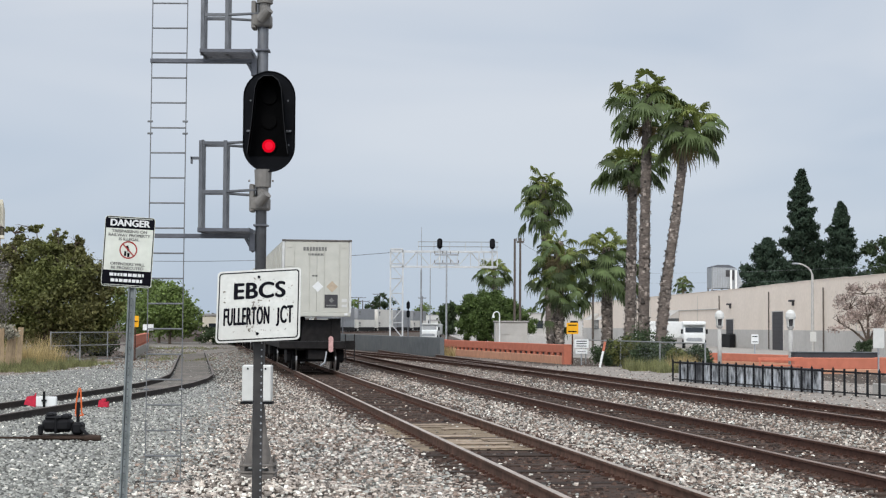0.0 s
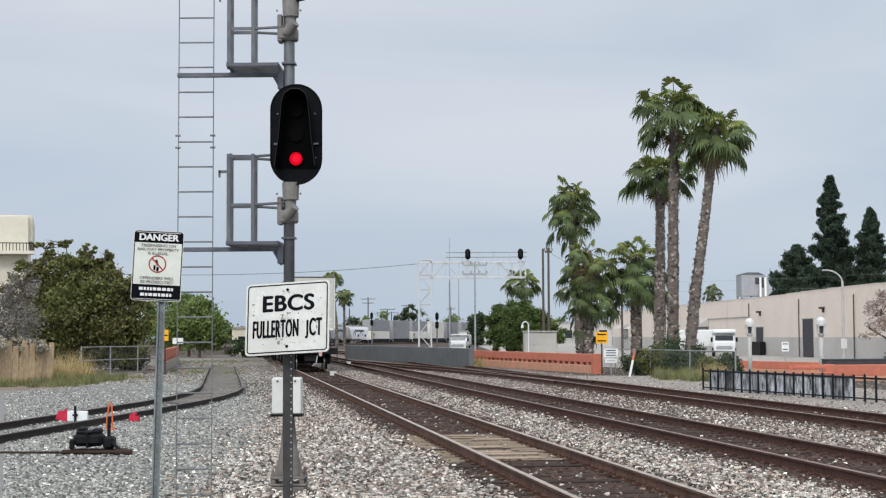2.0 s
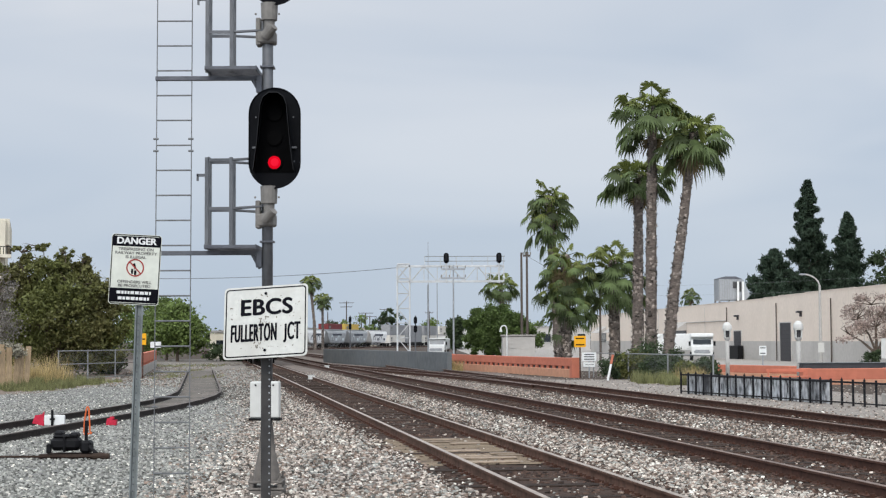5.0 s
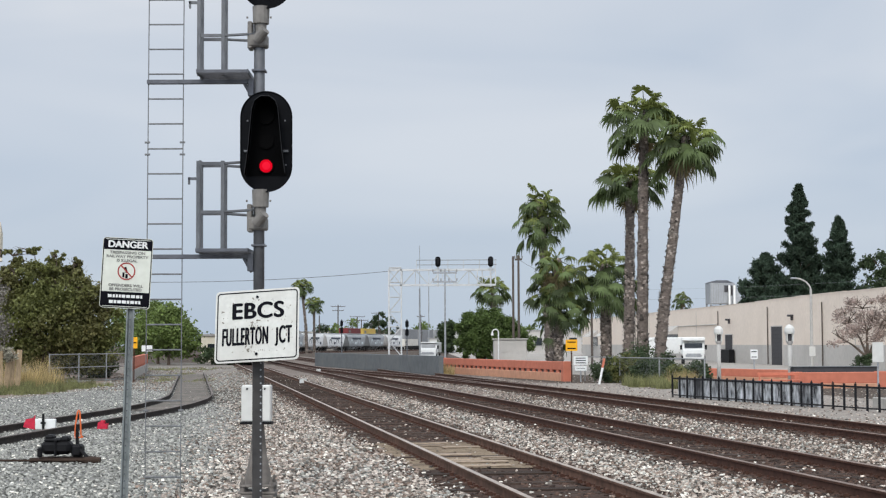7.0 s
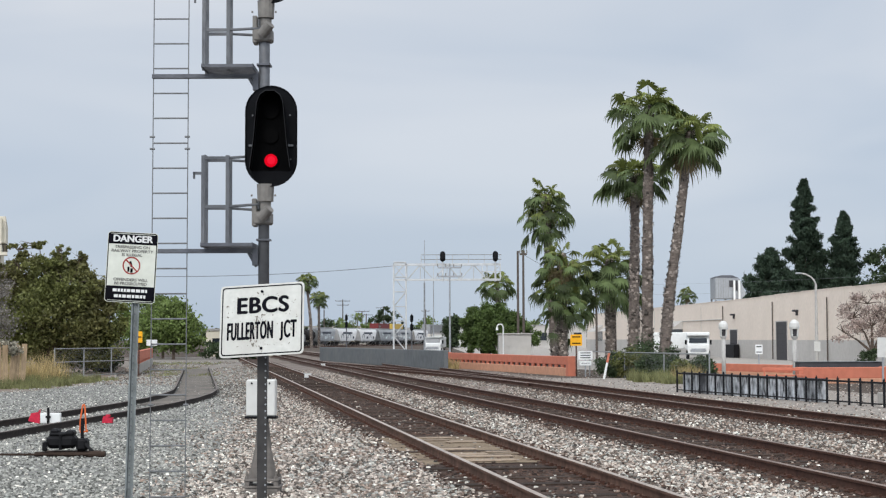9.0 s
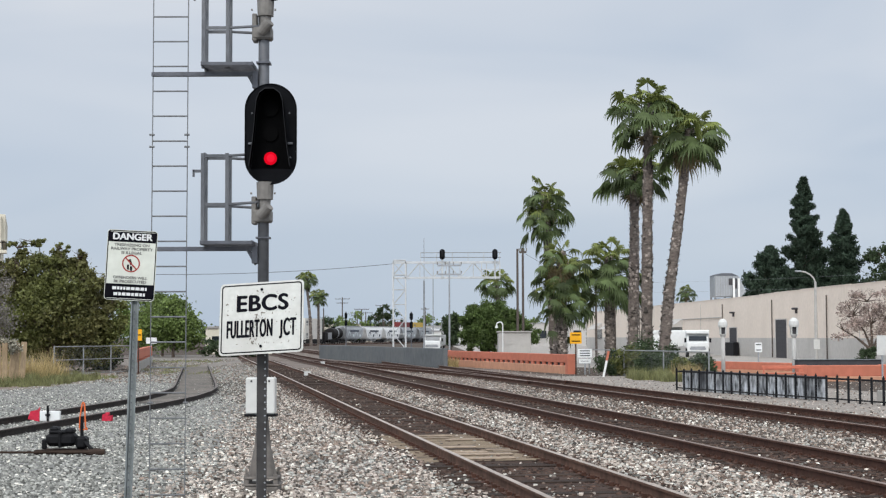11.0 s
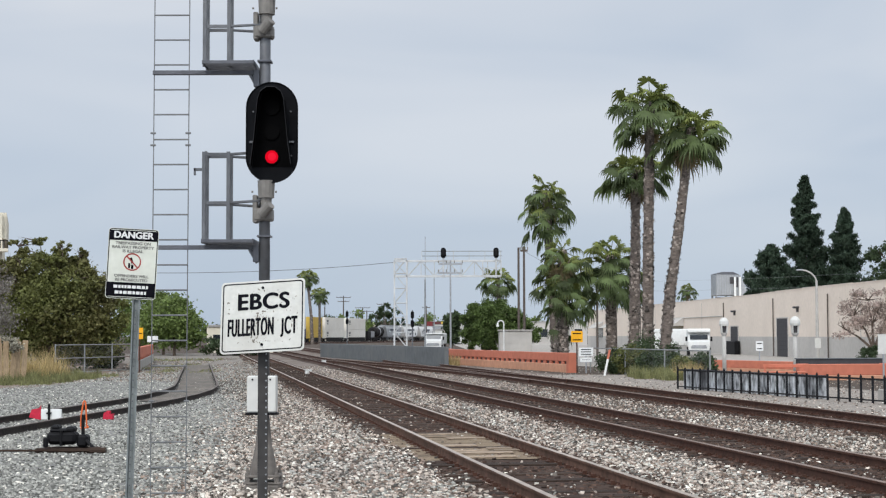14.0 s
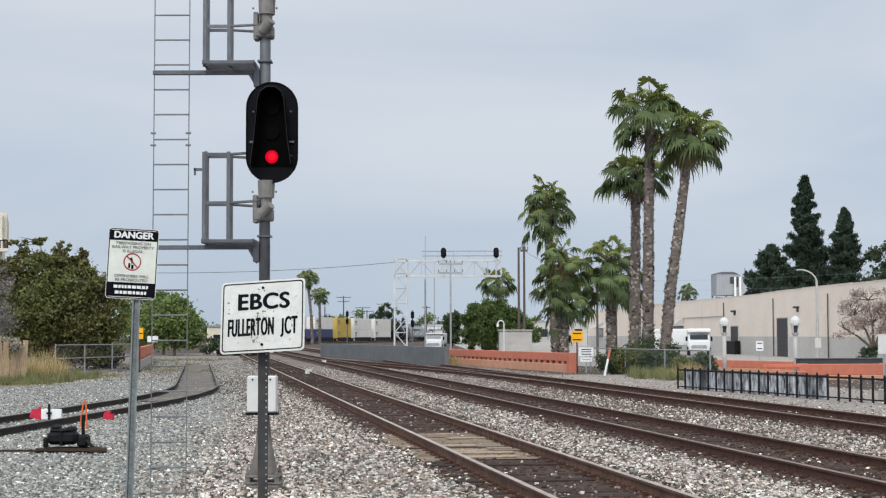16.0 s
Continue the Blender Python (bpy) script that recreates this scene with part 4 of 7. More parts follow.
def chain_fence(x0, y0, x1, y1, h, label, spacing=3.0, mid=False, mesh_step=0.12):
    m, length = run_m(x0, y0, x1, y1)
    top = thing("chain_link_fence", m, label, "fence")
    n = max(1, round(length / spacing))
    pm = mesh_from("post", rod(bmesh.new(), (0, 0, 0), (0, 0, h + 0.05), 0.035, seg=8), M["chain"])
    for k in range(n + 1):
        part("post", pm, None, top, at=pose(length * k / n, 0, 0))
    for z in ((h,) if not mid else (h, h * 0.55, 0.1)):
        part("rail", rod(bmesh.new(), (0, 0, z), (length, 0, z), 0.026, seg=8), M["chain"], top)
    verts, faces = [], []
    span = length + h
    for sgn in (1, -1):
        u = -h
        while u < length:
            a0, a1 = max(u, 0.0), min(u + h, length)
            if a1 > a0:
                za, zb = (a0 - u, a1 - u) if sgn > 0 else (h - (a0 - u), h - (a1 - u))
                i = len(verts)
                verts += [(a0, 0, za - 0.003), (a1, 0, zb - 0.003), (a1, 0, zb + 0.003), (a0, 0, za + 0.003)]
                faces.append((i, i + 1, i + 2, i + 3))
            u += mesh_step
    tagged(part("wire_mesh", soup("wire_mesh", verts, faces, M["chain"]), None, top, "diamond wire mesh"), kind="stuff")
    return top


m_k, l_k = run_m(15.6, 70.5, 19.4, 70.9)
kw = thing("planter_wall", m_k, "long dark grey planter wall behind the parapet", "wall", kind="structure")
part("wall", bx(bmesh.new(), 0, l_k, -0.25, 0.25, -0.2, 0.80, 0.02), M["door_dark"], kw)
part("coping", bx(bmesh.new(), -0.05, l_k + 0.05, -0.3, 0.3, 0.80, 0.84, 0.02), M["wall_grey"], kw)
iron_fence()
chain_fence(7.4, 80.5, 11.0, 66.0, 1.22, "galvanised chain link fence in front of shrubs", 5.2)
chain_fence(-18.9, 78.0, -16.4, 86.0, 1.45, "pipe rail fence with wire mesh by the bushes", 2.6, mid=True)


def plank_fence():
    m, length = run_m(-22.0, 61.0, -17.2, 66.0)
    top = thing("wooden_fence", m, "weathered tan board fence leaning at the verge", "fence")
    rng = random.Random(3)
    n = round(length / 0.27)
    pm = mesh_from("board", bx(bmesh.new(), 0, 0.25, -0.014, 0.014, 0.05, 1.78, 0.006), M["wood_fence"])
    for k in range(n):
        part("board", pm, None, top, at=pose(length * k / n, rng.uniform(-0.03, 0.03), rng.uniform(-0.20, 0.06), rng.uniform(-4, 4), rng.uniform(-2, 7), 0))
    for z in (0.5, 1.4):
        part("rail", bx(bmesh.new(), 0, length, 0.014, 0.06, z, z + 0.09), M["wood_fence"], top)


plank_fence()


# ---- the long building ----
NEARER = Matrix.Translation((0, 0, 1.9)) @ Matrix.Scale(0.85, 4) @ Matrix.Translation((0, 0, -1.9))


def building():
    H = 5.80
    x0, y0, x1, y1 = 36.5, 108.0, 26.2, 290.0
    m, length = run_m(x0, y0, x1, y1)
    m = NEARER @ m
    top = thing("warehouse", m, "long beige stucco warehouse with a grey painted base", "building")
    # the roofline changes in small steps from panel to panel
    cuts = [0.0, 28.6, 43.6, 53.1, 58.9, length]
    for k in range(5):
        a, b = cuts[k], cuts[k + 1]
        h = (H + 0.38, H + 0.42, H + 0.38, H + 0.33, H + 0.27)[k]
        part("wall", bx(bmesh.new(), a, b, -14, 0, 1.65, h), M["stucco"], top)
        part("base", bx(bmesh.new(), a, b, -14, 0.02, -0.8, 1.65), M["stucco_grey"], top)
        part("coping", bx(bmesh.new(), a, b, -0.2, 0.04, h, h + 0.06), M["stucco"], top)
    part("roof", bx(bmesh.new(), 0.2, length - 0.2, -13.8, -0.2, H - 0.6, H - 0.5), M["roof"], top)
    return top, m


warehouse, WH = building()


def on_warehouse():
    def u(y):
        return (y - 108.0) * 1.0016
    top = warehouse
    for ya, yb, z, nm in ((156.4, 160.4, 3.45, "roll_door"), (176.6, 180.0, 2.75, "door")):
        d = part(nm, bx(bmesh.new(), u(ya), u(yb), -0.1, 0.06, -0.36, z), M["door_dark"], top, "dark grey steel door")
        part("door_frame", bx(bx(bx(bmesh.new(), u(ya) - 0.12, u(ya), 0, 0.09, -0.36, z + 0.1), u(yb), u(yb) + 0.12, 0, 0.09, -0.36, z + 0.1), u(ya), u(yb), 0, 0.09, z, z + 0.1),
             M["stucco_grey"], d)
        for k in range(1, 9):
            zz = z * k / 9
            part("slat", bx(bmesh.new(), u(ya) + 0.05, u(yb) - 0.05, 0.06, 0.075, zz - 0.01, zz + 0.012), M["iron"], d)
    part("bin_enclosure", bx(bmesh.new(), u(175.6), u(180.2), 0.1, 0.7, -0.36, 1.15, 0.05), M["black"], top, "dark box beside the door")
    for y in (143.0, 161.6, 183.2, 215.0, 236.0):
        part("downpipe", rod(bmesh.new(), (u(y), 0.12, -0.3), (u(y), 0.12, 5.5), 0.06, seg=8), M["pole_wood"], top)
    for y in (152.8, 178.0):
        part("wall_lamp", bx(bx(bmesh.new(), u(y) - 0.3, u(y) + 0.3, 0, 0.5, 4.35, 4.55, 0.05), u(y) - 0.1, u(y) + 0.1, 0, 0.2, 4.0, 4.4), M["door_dark"], top)
    part("conduit", rod(bmesh.new(), (u(184), 0.08, 4.0), (u(214), 0.08, 4.0), 0.06, seg=6), M["stucco_grey"], top)
    for y in (206.0, 258.0, 272.0):
        w = part("window", bx(bmesh.new(), u(y), u(y + 7.5), -0.05, 0.05, 1.4, 3.0), M["glass"], top, "dark window under an awning")
        part("awning", slab(bmesh.new(), [(0, 3.0), (0, 4.1), (1.6, 3.0)], 8.0, Matrix.Translation((u(y) + 7.8, 0, 0)) @ pose(0, 0, 0, 0, 0, 90)), M["stucco_grey"], w)
    for y, za, zb in ((124.0, 1.65, 5.9), (134.0, 0.3, 5.2), (195.0, 1.65, 5.7), (225.0, 1.65, 5.7)):
        part("panel_joint", bx(bmesh.new(), u(y), u(y) + 0.1, 0, 0.03, za, zb), M["stucco_grey"], top)
    # rooftop cooler on legs
    m = WH @ pose(u(190.0), -2.3, 5.60, 0, 0, -90)
    c = thing("rooftop_cooler", m, "ribbed metal cooling unit on legs on the flat roof", "cooling unit")
    part("body", bx(bmesh.new(), -1.7, 0.5, 0.0, 2.6, 0.9, 3.45, 0.06), M["galv"], c)
    part("hopper", slab(bmesh.new(), [(0.5, 0.9), (1.5, 0.9), (2.05, 1.5), (1.3, 3.3), (0.5, 3.45)], 2.5, pose(0, 0.05, 0)), M["galv"], c, "sloping sheet metal side")
    part("cap", slab(bmesh.new(), [(-1.75, 3.45), (1.2, 3.38), (0.4, 3.72), (-0.9, 3.72)], 2.6, pose(0, 0.0, 0)), M["steel_dark"], c)
    for k in range(7):
        part("rib", bx(bmesh.new(), -1.62 + 0.3 * k, -1.57 + 0.3 * k, -0.04, 0.0, 0.95, 3.4), M["chain"], c)
    part("louvre", bx(bmesh.new(), 0.0, 0.48, -0.05, 0.0, 2.3, 3.1), M["door_dark"], c)
    part("louvre", bx(bmesh.new(), 0.62, 1.02, 0.0, 0.05, 1.9, 3.1), M["door_dark"], c)
    for x in (-1.6, 1.4):
        for y in (0.2, 2.4):
            part("leg", bx(bmesh.new(), x - 0.1, x + 0.1, y - 0.1, y + 0.1, -0.3, 0.92), M["galv"], c)
    part("base_frame", bx(bmesh.new(), -1.75, 1.5, -0.05, 0.15, 0.45, 0.70), M["steel_dark"], c)
    for x in (0.55, 1.15):
        part("duct", rod(bmesh.new(), (x, -0.3, -0.3), (x, -0.3, 3.1), 0.13, seg=10), M["white"], c)


on_warehouse()


# ---- plants ----
def quads_at(rng, centres, size, squash=0.6, droop=0.0):
    """A soup of small leaf blades, one bent blade (two quads) at each centre, turned at random."""
    n = len(centres)
    a = rng.normal(size=(n, 3))
    a[:, 2] -= droop
    a /= np.linalg.norm(a, axis=1, keepdims=True)
    b = np.cross(a, rng.normal(size=(n, 3)))
    b /= np.linalg.norm(b, axis=1, keepdims=True)
    c = np.cross(a, b)
    s = size * rng.uniform(0.6, 1.35, size=(n, 1))
    v0, v1 = centres - a * s, centres + a * s
    mid = centres + c * s * 0.25
    w = b * s * squash
    verts = np.stack([v0, mid - w, v1, mid + w], 1).reshape(-1, 3)
    i = np.arange(n) * 4
    faces = np.concatenate([np.stack([i, i + 1, i + 2], 1), np.stack([i, i + 2, i + 3], 1)])
    return verts, faces


def branch_mesh(bm, rng, start, tips, r):
    for t in tips:
        t = Vector(t)
        mid = start.lerp(t, 0.5) + Vector((rng.uniform(-0.2, 0.2), rng.uniform(-0.2, 0.2), rng.uniform(0, 0.3))) * (t - start).length * 0.3
        rod(bm, start, mid, r, r * 0.6, seg=6)
        rod(bm, mid, t, r * 0.6, r * 0.15, seg=5)


def broadleaf(name, label, x, y, lobes, mat, count, leaf, seed, trunk_r=0.14, twigs=0, group="", z0=0.0, clump=0.30, category="tree", dense=70):
    """lobes: (dx, dy, z, rx, rz), each filled with clumps of leaves; gaps stay between the clumps."""
    rng = np.random.default_rng(seed)
    pr = random.Random(seed)
    top = thing(name, pose(x, y, z0), label, category, group)
    bm = bmesh.new()
    fork = Vector((0, 0, lobes[0][2] * 0.35))
    rod(bm, (0, 0, -0.1), fork, trunk_r, trunk_r * 0.75, seg=8)
    tips = [(dx, dy, z) for dx, dy, z, rx, rz in lobes]
    branch_mesh(bm, pr, fork, tips, trunk_r * 0.6)
    for dx, dy, z, rx, rz in lobes:
        branch_mesh(bm, pr, Vector((dx, dy, z)), [(dx + pr.gauss(0, rx * 0.5), dy + pr.gauss(0, rx * 0.5), z + pr.uniform(-0.2, 0.9) * rz) for _ in range(5)], trunk_r * 0.25)
    for _ in range(twigs):
        dx, dy, z, rx, rz = pr.choice(lobes)
        s = Vector((dx + pr.uniform(-1, 1) * rx * 0.7, dy, z + rz * 0.5))
        branch_mesh(bm, pr, s, [s + Vector((pr.uniform(-0.5, 0.5), pr.uniform(-0.3, 0.3), rz * pr.uniform(0.45, 0.85))) for _ in range(3)], 0.010)
    part("trunk", bm, M["bark"], top)
    vol = np.array([l[3] * l[3] * l[4] for l in lobes]) ** 0.8
    per = np.maximum(40, count * vol / vol.sum()).astype(int)
    cs = []
    for (dx, dy, z, rx, rz), n in zip(lobes, per):
        k = max(6, n // dense)
        d = rng.normal(size=(k, 3))
        d /= np.linalg.norm(d, axis=1, keepdims=True)
        r = rng.uniform(0.35, 1.0, size=(k, 1)) ** 0.5
        ctr = d * r * np.array([rx, rx, rz]) * rng.uniform(0.82, 1.12, size=(k, 1)) + np.array([dx, dy, z])
        pick = rng.integers(0, k, n)
        cs.append(ctr[pick] + rng.normal(size=(n, 3)) * clump * min(rx, rz) * np.array([0.75, 0.75, 0.55]))
    c = np.concatenate(cs)
    c[:, 2] = np.maximum(c[:, 2], 0.05)
    v, f = quads_at(rng, c, leaf)
    part("crown", soup("crown", v, f, mat), None, top, "dense foliage in uneven clumps")
    return top


def conifer(label, x, y, h, r, seed, group="tall conifers", base=1.5, n=9000, leaf=0.34):
    rng = np.random.default_rng(seed)
    top = thing("conifer_tree", pose(x, y, 0), label, "tree", group)
    bm = bmesh.new()
    rod(bm, (0, 0, -0.1), (0, 0, h * 0.97), 0.35, 0.04, seg=8)
    pr = random.Random(seed)
    k = int(60 + 9 * h)
    t = np.sort(rng.uniform(0.0, 1.0, k) ** 0.85)
    ang = rng.uniform(0, 2 * np.pi, k)
    lump = 0.45 + 0.75 * rng.random(k)
    rad = r * np.clip(np.minimum((1 - t) ** 0.65 * 1.15, 0.60 + t * 1.8), 0.06, 1) * lump
    tips = np.stack([rad * np.cos(ang), rad * np.sin(ang), base + t * (h - base) + 0.30 * rad], 1)
    for q in tips[::3]:
        rod(bm, (0, 0, max(0.3, q[2] - 0.45 * r)), Vector(q), 0.06, 0.02, seg=4)
    part("trunk", bm, M["bark"], top)
    pick = rng.integers(0, k, n)
    along = rng.uniform(0.10, 1.0, size=(n, 1)) ** 0.6
    c = tips[pick] * np.concatenate([along, along, np.ones((n, 1))], 1)
    c[:, 2] -= (1 - along[:, 0]) * rad[pick] * 0.45
    c += rng.normal(size=(n, 3)) * np.array([0.085, 0.085, 0.10]) * r * np.clip(1.15 - t[pick], 0.35, 1)[:, None]
    c[:, 2] = np.minimum(c[:, 2], h + 0.3)
    v, f = quads_at(rng, c, leaf, 0.26, -0.9)
    part("crown", soup("crown", v, f, M["leaf_pine"]), None, top, "dark dense needles with a ragged outline")
    return top


def fan_leaf(rng, root, way, stalk, size, verts, faces, stalks):
    """A fan palm leaf: a stalk and a pleated fan, solid at its heart, whose narrow tips hang."""
    way = Vector(way).normalized()
    hub = Vector(root) + way * stalk
    hub.z -= stalk * stalk * 0.08
    stalks.append((Vector(root), hub))
    side = way.cross(Vector((0, 0, 1)))
    side = side.normalized() if side.length > 0.05 else Vector((1, 0, 0))
    # the fan hangs from its stalk and twists a little
    way = (way + Vector((0, 0, -0.85 * (1 - max(0.0, way.z) ** 2)))).normalized()
    side = Matrix.Rotation(rng.gauss(0, 0.42), 3, way) @ side
    up = side.cross(way).normalized()
    n = 19
    drop = rng.uniform(0.55, 1.25)
    base = len(verts)
    verts.append(tuple(hub))
    rim = []
    for k in range(n + 1):
        a = radians(-112 + 224 * k / n) + rng.gauss(0, 0.02)
        d = way * math.cos(a) + side * math.sin(a)
        length = size * (1.0 - 0.25 * abs(a) / 2.0)
        p = hub + d * length * rng.uniform(0.46, 0.60) + up * (0.05 * size if k % 2 else -0.05 * size) - Vector((0, 0, size * 0.24 * math.sin(a) ** 2))
        rim.append((p, d, length))
        verts.append(tuple(p))
    for k in range(n):
        (p, d, length), (q, e, _) = rim[k], rim[k + 1]
        i, j = base + 1 + k, base + 2 + k
        faces.append((base, i, j))
        m, w = (p + q) / 2, (d + e).normalized()
        reach = length * rng.uniform(0.75, 1.2)
        p2 = m + w * reach * 0.30 - Vector((0, 0, drop * reach * 0.14))
        p3 = p2 + w * reach * 0.10 - Vector((0, 0, drop * reach * 0.36))
        across = (q - p) * 0.26
        t = len(verts)
        verts += [tuple(p2 - across), tuple(p2 + across), tuple(p3)]
        faces += [(i, t, t + 1), (i, t + 1, j), (t, t + 2, t + 1)]


def fan_palm(label, bends, r0, r1, crown_r, seed, leaves=36, low=-0.62, dry=1, group="fan palms", deep=0.35, fan=1.0):
    """bends: points of the trunk from the ground up."""
    rng = random.Random(seed)
    bx0, by0, bz0 = bends[0]
    top = thing("fan_palm", pose(bx0, by0, 0), label, "palm tree", group)
    pts = [Vector((x - bx0, y - by0, z)) for x, y, z in bends]
    # smooth trunk of many rings, ringed with old leaf scars
    bm = bmesh.new()
    rings, N = [], 44
    seg = 12
    def at(t):
        f = t * (len(pts) - 1)
        k = min(int(f), len(pts) - 2)
        u = f - k
        u = u * u * (3 - 2 * u) * 0.5 + u * 0.5
        return pts[k].lerp(pts[k + 1], u)
    for k in range(N + 1):
        t = k / N
        c = at(t)
        r = (r0 + (r1 - r0) * min(1, t * 1.15)) * rng.uniform(0.93, 1.07) * (1.25 if k == 0 else 1.0)
        rings.append([bm.verts.new((c.x + r * math.cos(2 * math.pi * j / seg) * rng.uniform(0.94, 1.06), c.y + r * math.sin(2 * math.pi * j / seg) * rng.uniform(0.94, 1.06), c.z)) for j in range(seg)])
    for a, b in zip(rings, rings[1:]):
        for j in range(seg):
            bm.faces.new((a[j], a[(j + 1) % seg], b[(j + 1) % seg], b[j]))
    trunk = part("trunk", bm, M["trunk"], top, "grey brown trunk rough with old leaf bases", smooth=True)
    # old leaf bases: short crossed stubs
    verts, faces = [], []
    for k in range(430):
        t = rng.uniform(0.02, 0.99)
        c = at(t)
        a = rng.uniform(0, 6.283)
        r = r0 + (r1 - r0) * min(1, t * 1.15)
        d = Vector((math.cos(a), math.sin(a), 0))
        s = Vector((-math.sin(a), math.cos(a), 0)) * r * 0.33
        p = c + d * r * 0.92
        tip = c + d * r * rng.uniform(1.12, 1.32) + Vector((0, 0, rng.uniform(0.06, 0.20)))
        i = len(verts)
        verts += [tuple(p - s), tuple(p + s), tuple(tip + s * 0.6), tuple(tip - s * 0.6), tuple(p + Vector((0, 0, 0.16)) - s), tuple(p + Vector((0, 0, 0.16)) + s)]
        faces += [(i, i + 1, i + 2, i + 3), (i + 3, i + 2, i + 5, i + 4)]
    tagged(part("trunk_fringe", soup("trunk_fringe", verts, faces, M["boot"]), None, trunk), kind="stuff")
    head = pts[-1]
    verts, faces, stalks = [], [], []
    young_lit, leaves = 0, int(leaves * 1.25)
    for k in range(leaves):
        t = (k + 0.5) / leaves
        el = math.asin(max(-0.98, 0.92 - t * (0.92 - low)))
        a = k * 2.39996 + rng.gauss(0, 0.25)
        way = (math.cos(a) * math.cos(el), math.sin(a) * math.cos(el), math.sin(el))
        fan_leaf(rng, head + Vector((0, 0, rng.uniform(-deep, 0.25))), way, crown_r * rng.uniform(0.42, 0.80) * (1 - 0.42 * max(0.0, el)), crown_r * rng.uniform(0.32, 0.46) * fan * (1 - 0.22 * max(0.0, el)), verts, faces, stalks)
        # the uppermost leaves take the brighter colour: young growth plus painted top light
        if t < 0.36:
            young_lit = len(faces)
    me = soup("crown", verts, faces, [M["palm_leaf"], M["palm_young_lit"]])
    me.polygons.foreach_set("material_index", (np.arange(len(me.polygons)) < young_lit).astype(np.int32))
    crown = part("crown", me, None, top, "green fan leaves with hanging tips")
    bm = bmesh.new()
    for a, b in stalks:
        rod(bm, a, b, 0.03, 0.016, seg=4)
    tagged(part("stalk_fringe", bm, M["palm_leaf"], crown), kind="stuff")
    verts, faces, stalks = [], [], []
    for k in range(dry):
        a = rng.uniform(0, 6.283)
        fan_leaf(rng, head + Vector((0, 0, -0.3 - 0.5 * rng.random())), (math.cos(a) * 0.45, math.sin(a) * 0.45, -0.9), crown_r * 0.35, crown_r * 0.42, verts, faces, stalks)
    for k in range(10 * dry):
        a, r, z = rng.uniform(0, 6.283), crown_r * rng.uniform(0.2, 0.6), rng.uniform(-1.0, -0.4)
        p, w = head + Vector((r * math.cos(a), r * math.sin(a), z)), rng.uniform(0.5, 1.4)
        i = len(verts)
        verts += [tuple(p + Vector((-0.012, 0, 0))), tuple(p + Vector((0.012, 0, 0))), tuple(p + Vector((rng.uniform(-0.1, 0.1), 0, -w)))]
        faces.append((i, i + 1, i + 2))
    part("dry_skirt", soup("dry_skirt", verts, faces, M["palm_dry"]), None, top, "dry brown hanging leaves and threads")
    return top


fan_palm("tall fan palm with a rough grey trunk", [(11.0, 86.00, 0.0), (11.05, 86.00, 5.31), (11.15, 86.00, 10.20), (11.24, 86.00, 14.45)], 0.33, 0.24, 2.6, 21, low=-0.62, leaves=42, deep=0.7)
fan_palm("tall fan palm with a leaning curved trunk", [(11.68, 85.00, 0.0), (12.08, 85.00, 4.06), (12.60, 85.00, 7.67), (13.30, 85.00, 12.95)], 0.32, 0.23, 2.5, 2, low=-0.66, leaves=40, deep=0.8, dry=3)
fan_palm("fan palm half hidden behind a taller one", [(10.95, 92.00, 0.0), (11.08, 92.00, 5.55), (11.18, 92.00, 11.35)], 0.33, 0.26, 2.35, 3, low=-0.55, leaves=40)
fan_palm("fan palm with a full ragged crown", [(7.79, 110.00, 0.0), (7.43, 110.00, 6.27), (7.12, 110.00, 11.85)], 0.33, 0.27, 2.2, 24, low=-0.97, leaves=58, deep=2.1)
fan_palm("shorter fan palm with a dense hanging crown", [(7.80, 104.00, 0.0), (7.80, 104.00, 3.46), (7.80, 104.00, 7.35)], 0.34, 0.30, 2.25, 5, low=-0.98, leaves=110, dry=12, deep=3.7, fan=0.80)
fan_palm("shorter fan palm beside the warehouse", [(11.75, 112.00, 0.0), (11.75, 112.00, 3.77), (11.75, 112.00, 7.45)], 0.34, 0.30, 3.2, 6, low=-0.85, leaves=84, deep=1.8, fan=0.74)
fan_palm("fan palm with a drooping crown behind the poles", [(7.35, 205.00, 0.0), (7.22, 205.00, 4.27), (7.03, 205.00, 9.20)], 0.32, 0.26, 3, 7, low=-0.9)
fan_palm("distant tall fan palm", [(-26.97, 330.00, 0.0), (-27.21, 330.00, 5.81), (-28.1, 330.00, 14.3)], 0.34, 0.26, 2.6, 8, low=-0.99, leaves=46)
fan_palm("distant fan palm beyond the line", [(-26.23, 340.00, 0.0), (-26.23, 340.00, 3.53), (-26.3, 340.00, 11.0)], 0.3, 0.24, 2.3, 9, low=-0.99, leaves=46)
fan_palm("distant fan palm behind the warehouse roof", [(50.30, 330.00, 0.0), (50.35, 330.00, 5.61), (50.41, 330.00, 11.21)], 0.34, 0.28, 2.4, 10, low=-0.9, leaves=34)


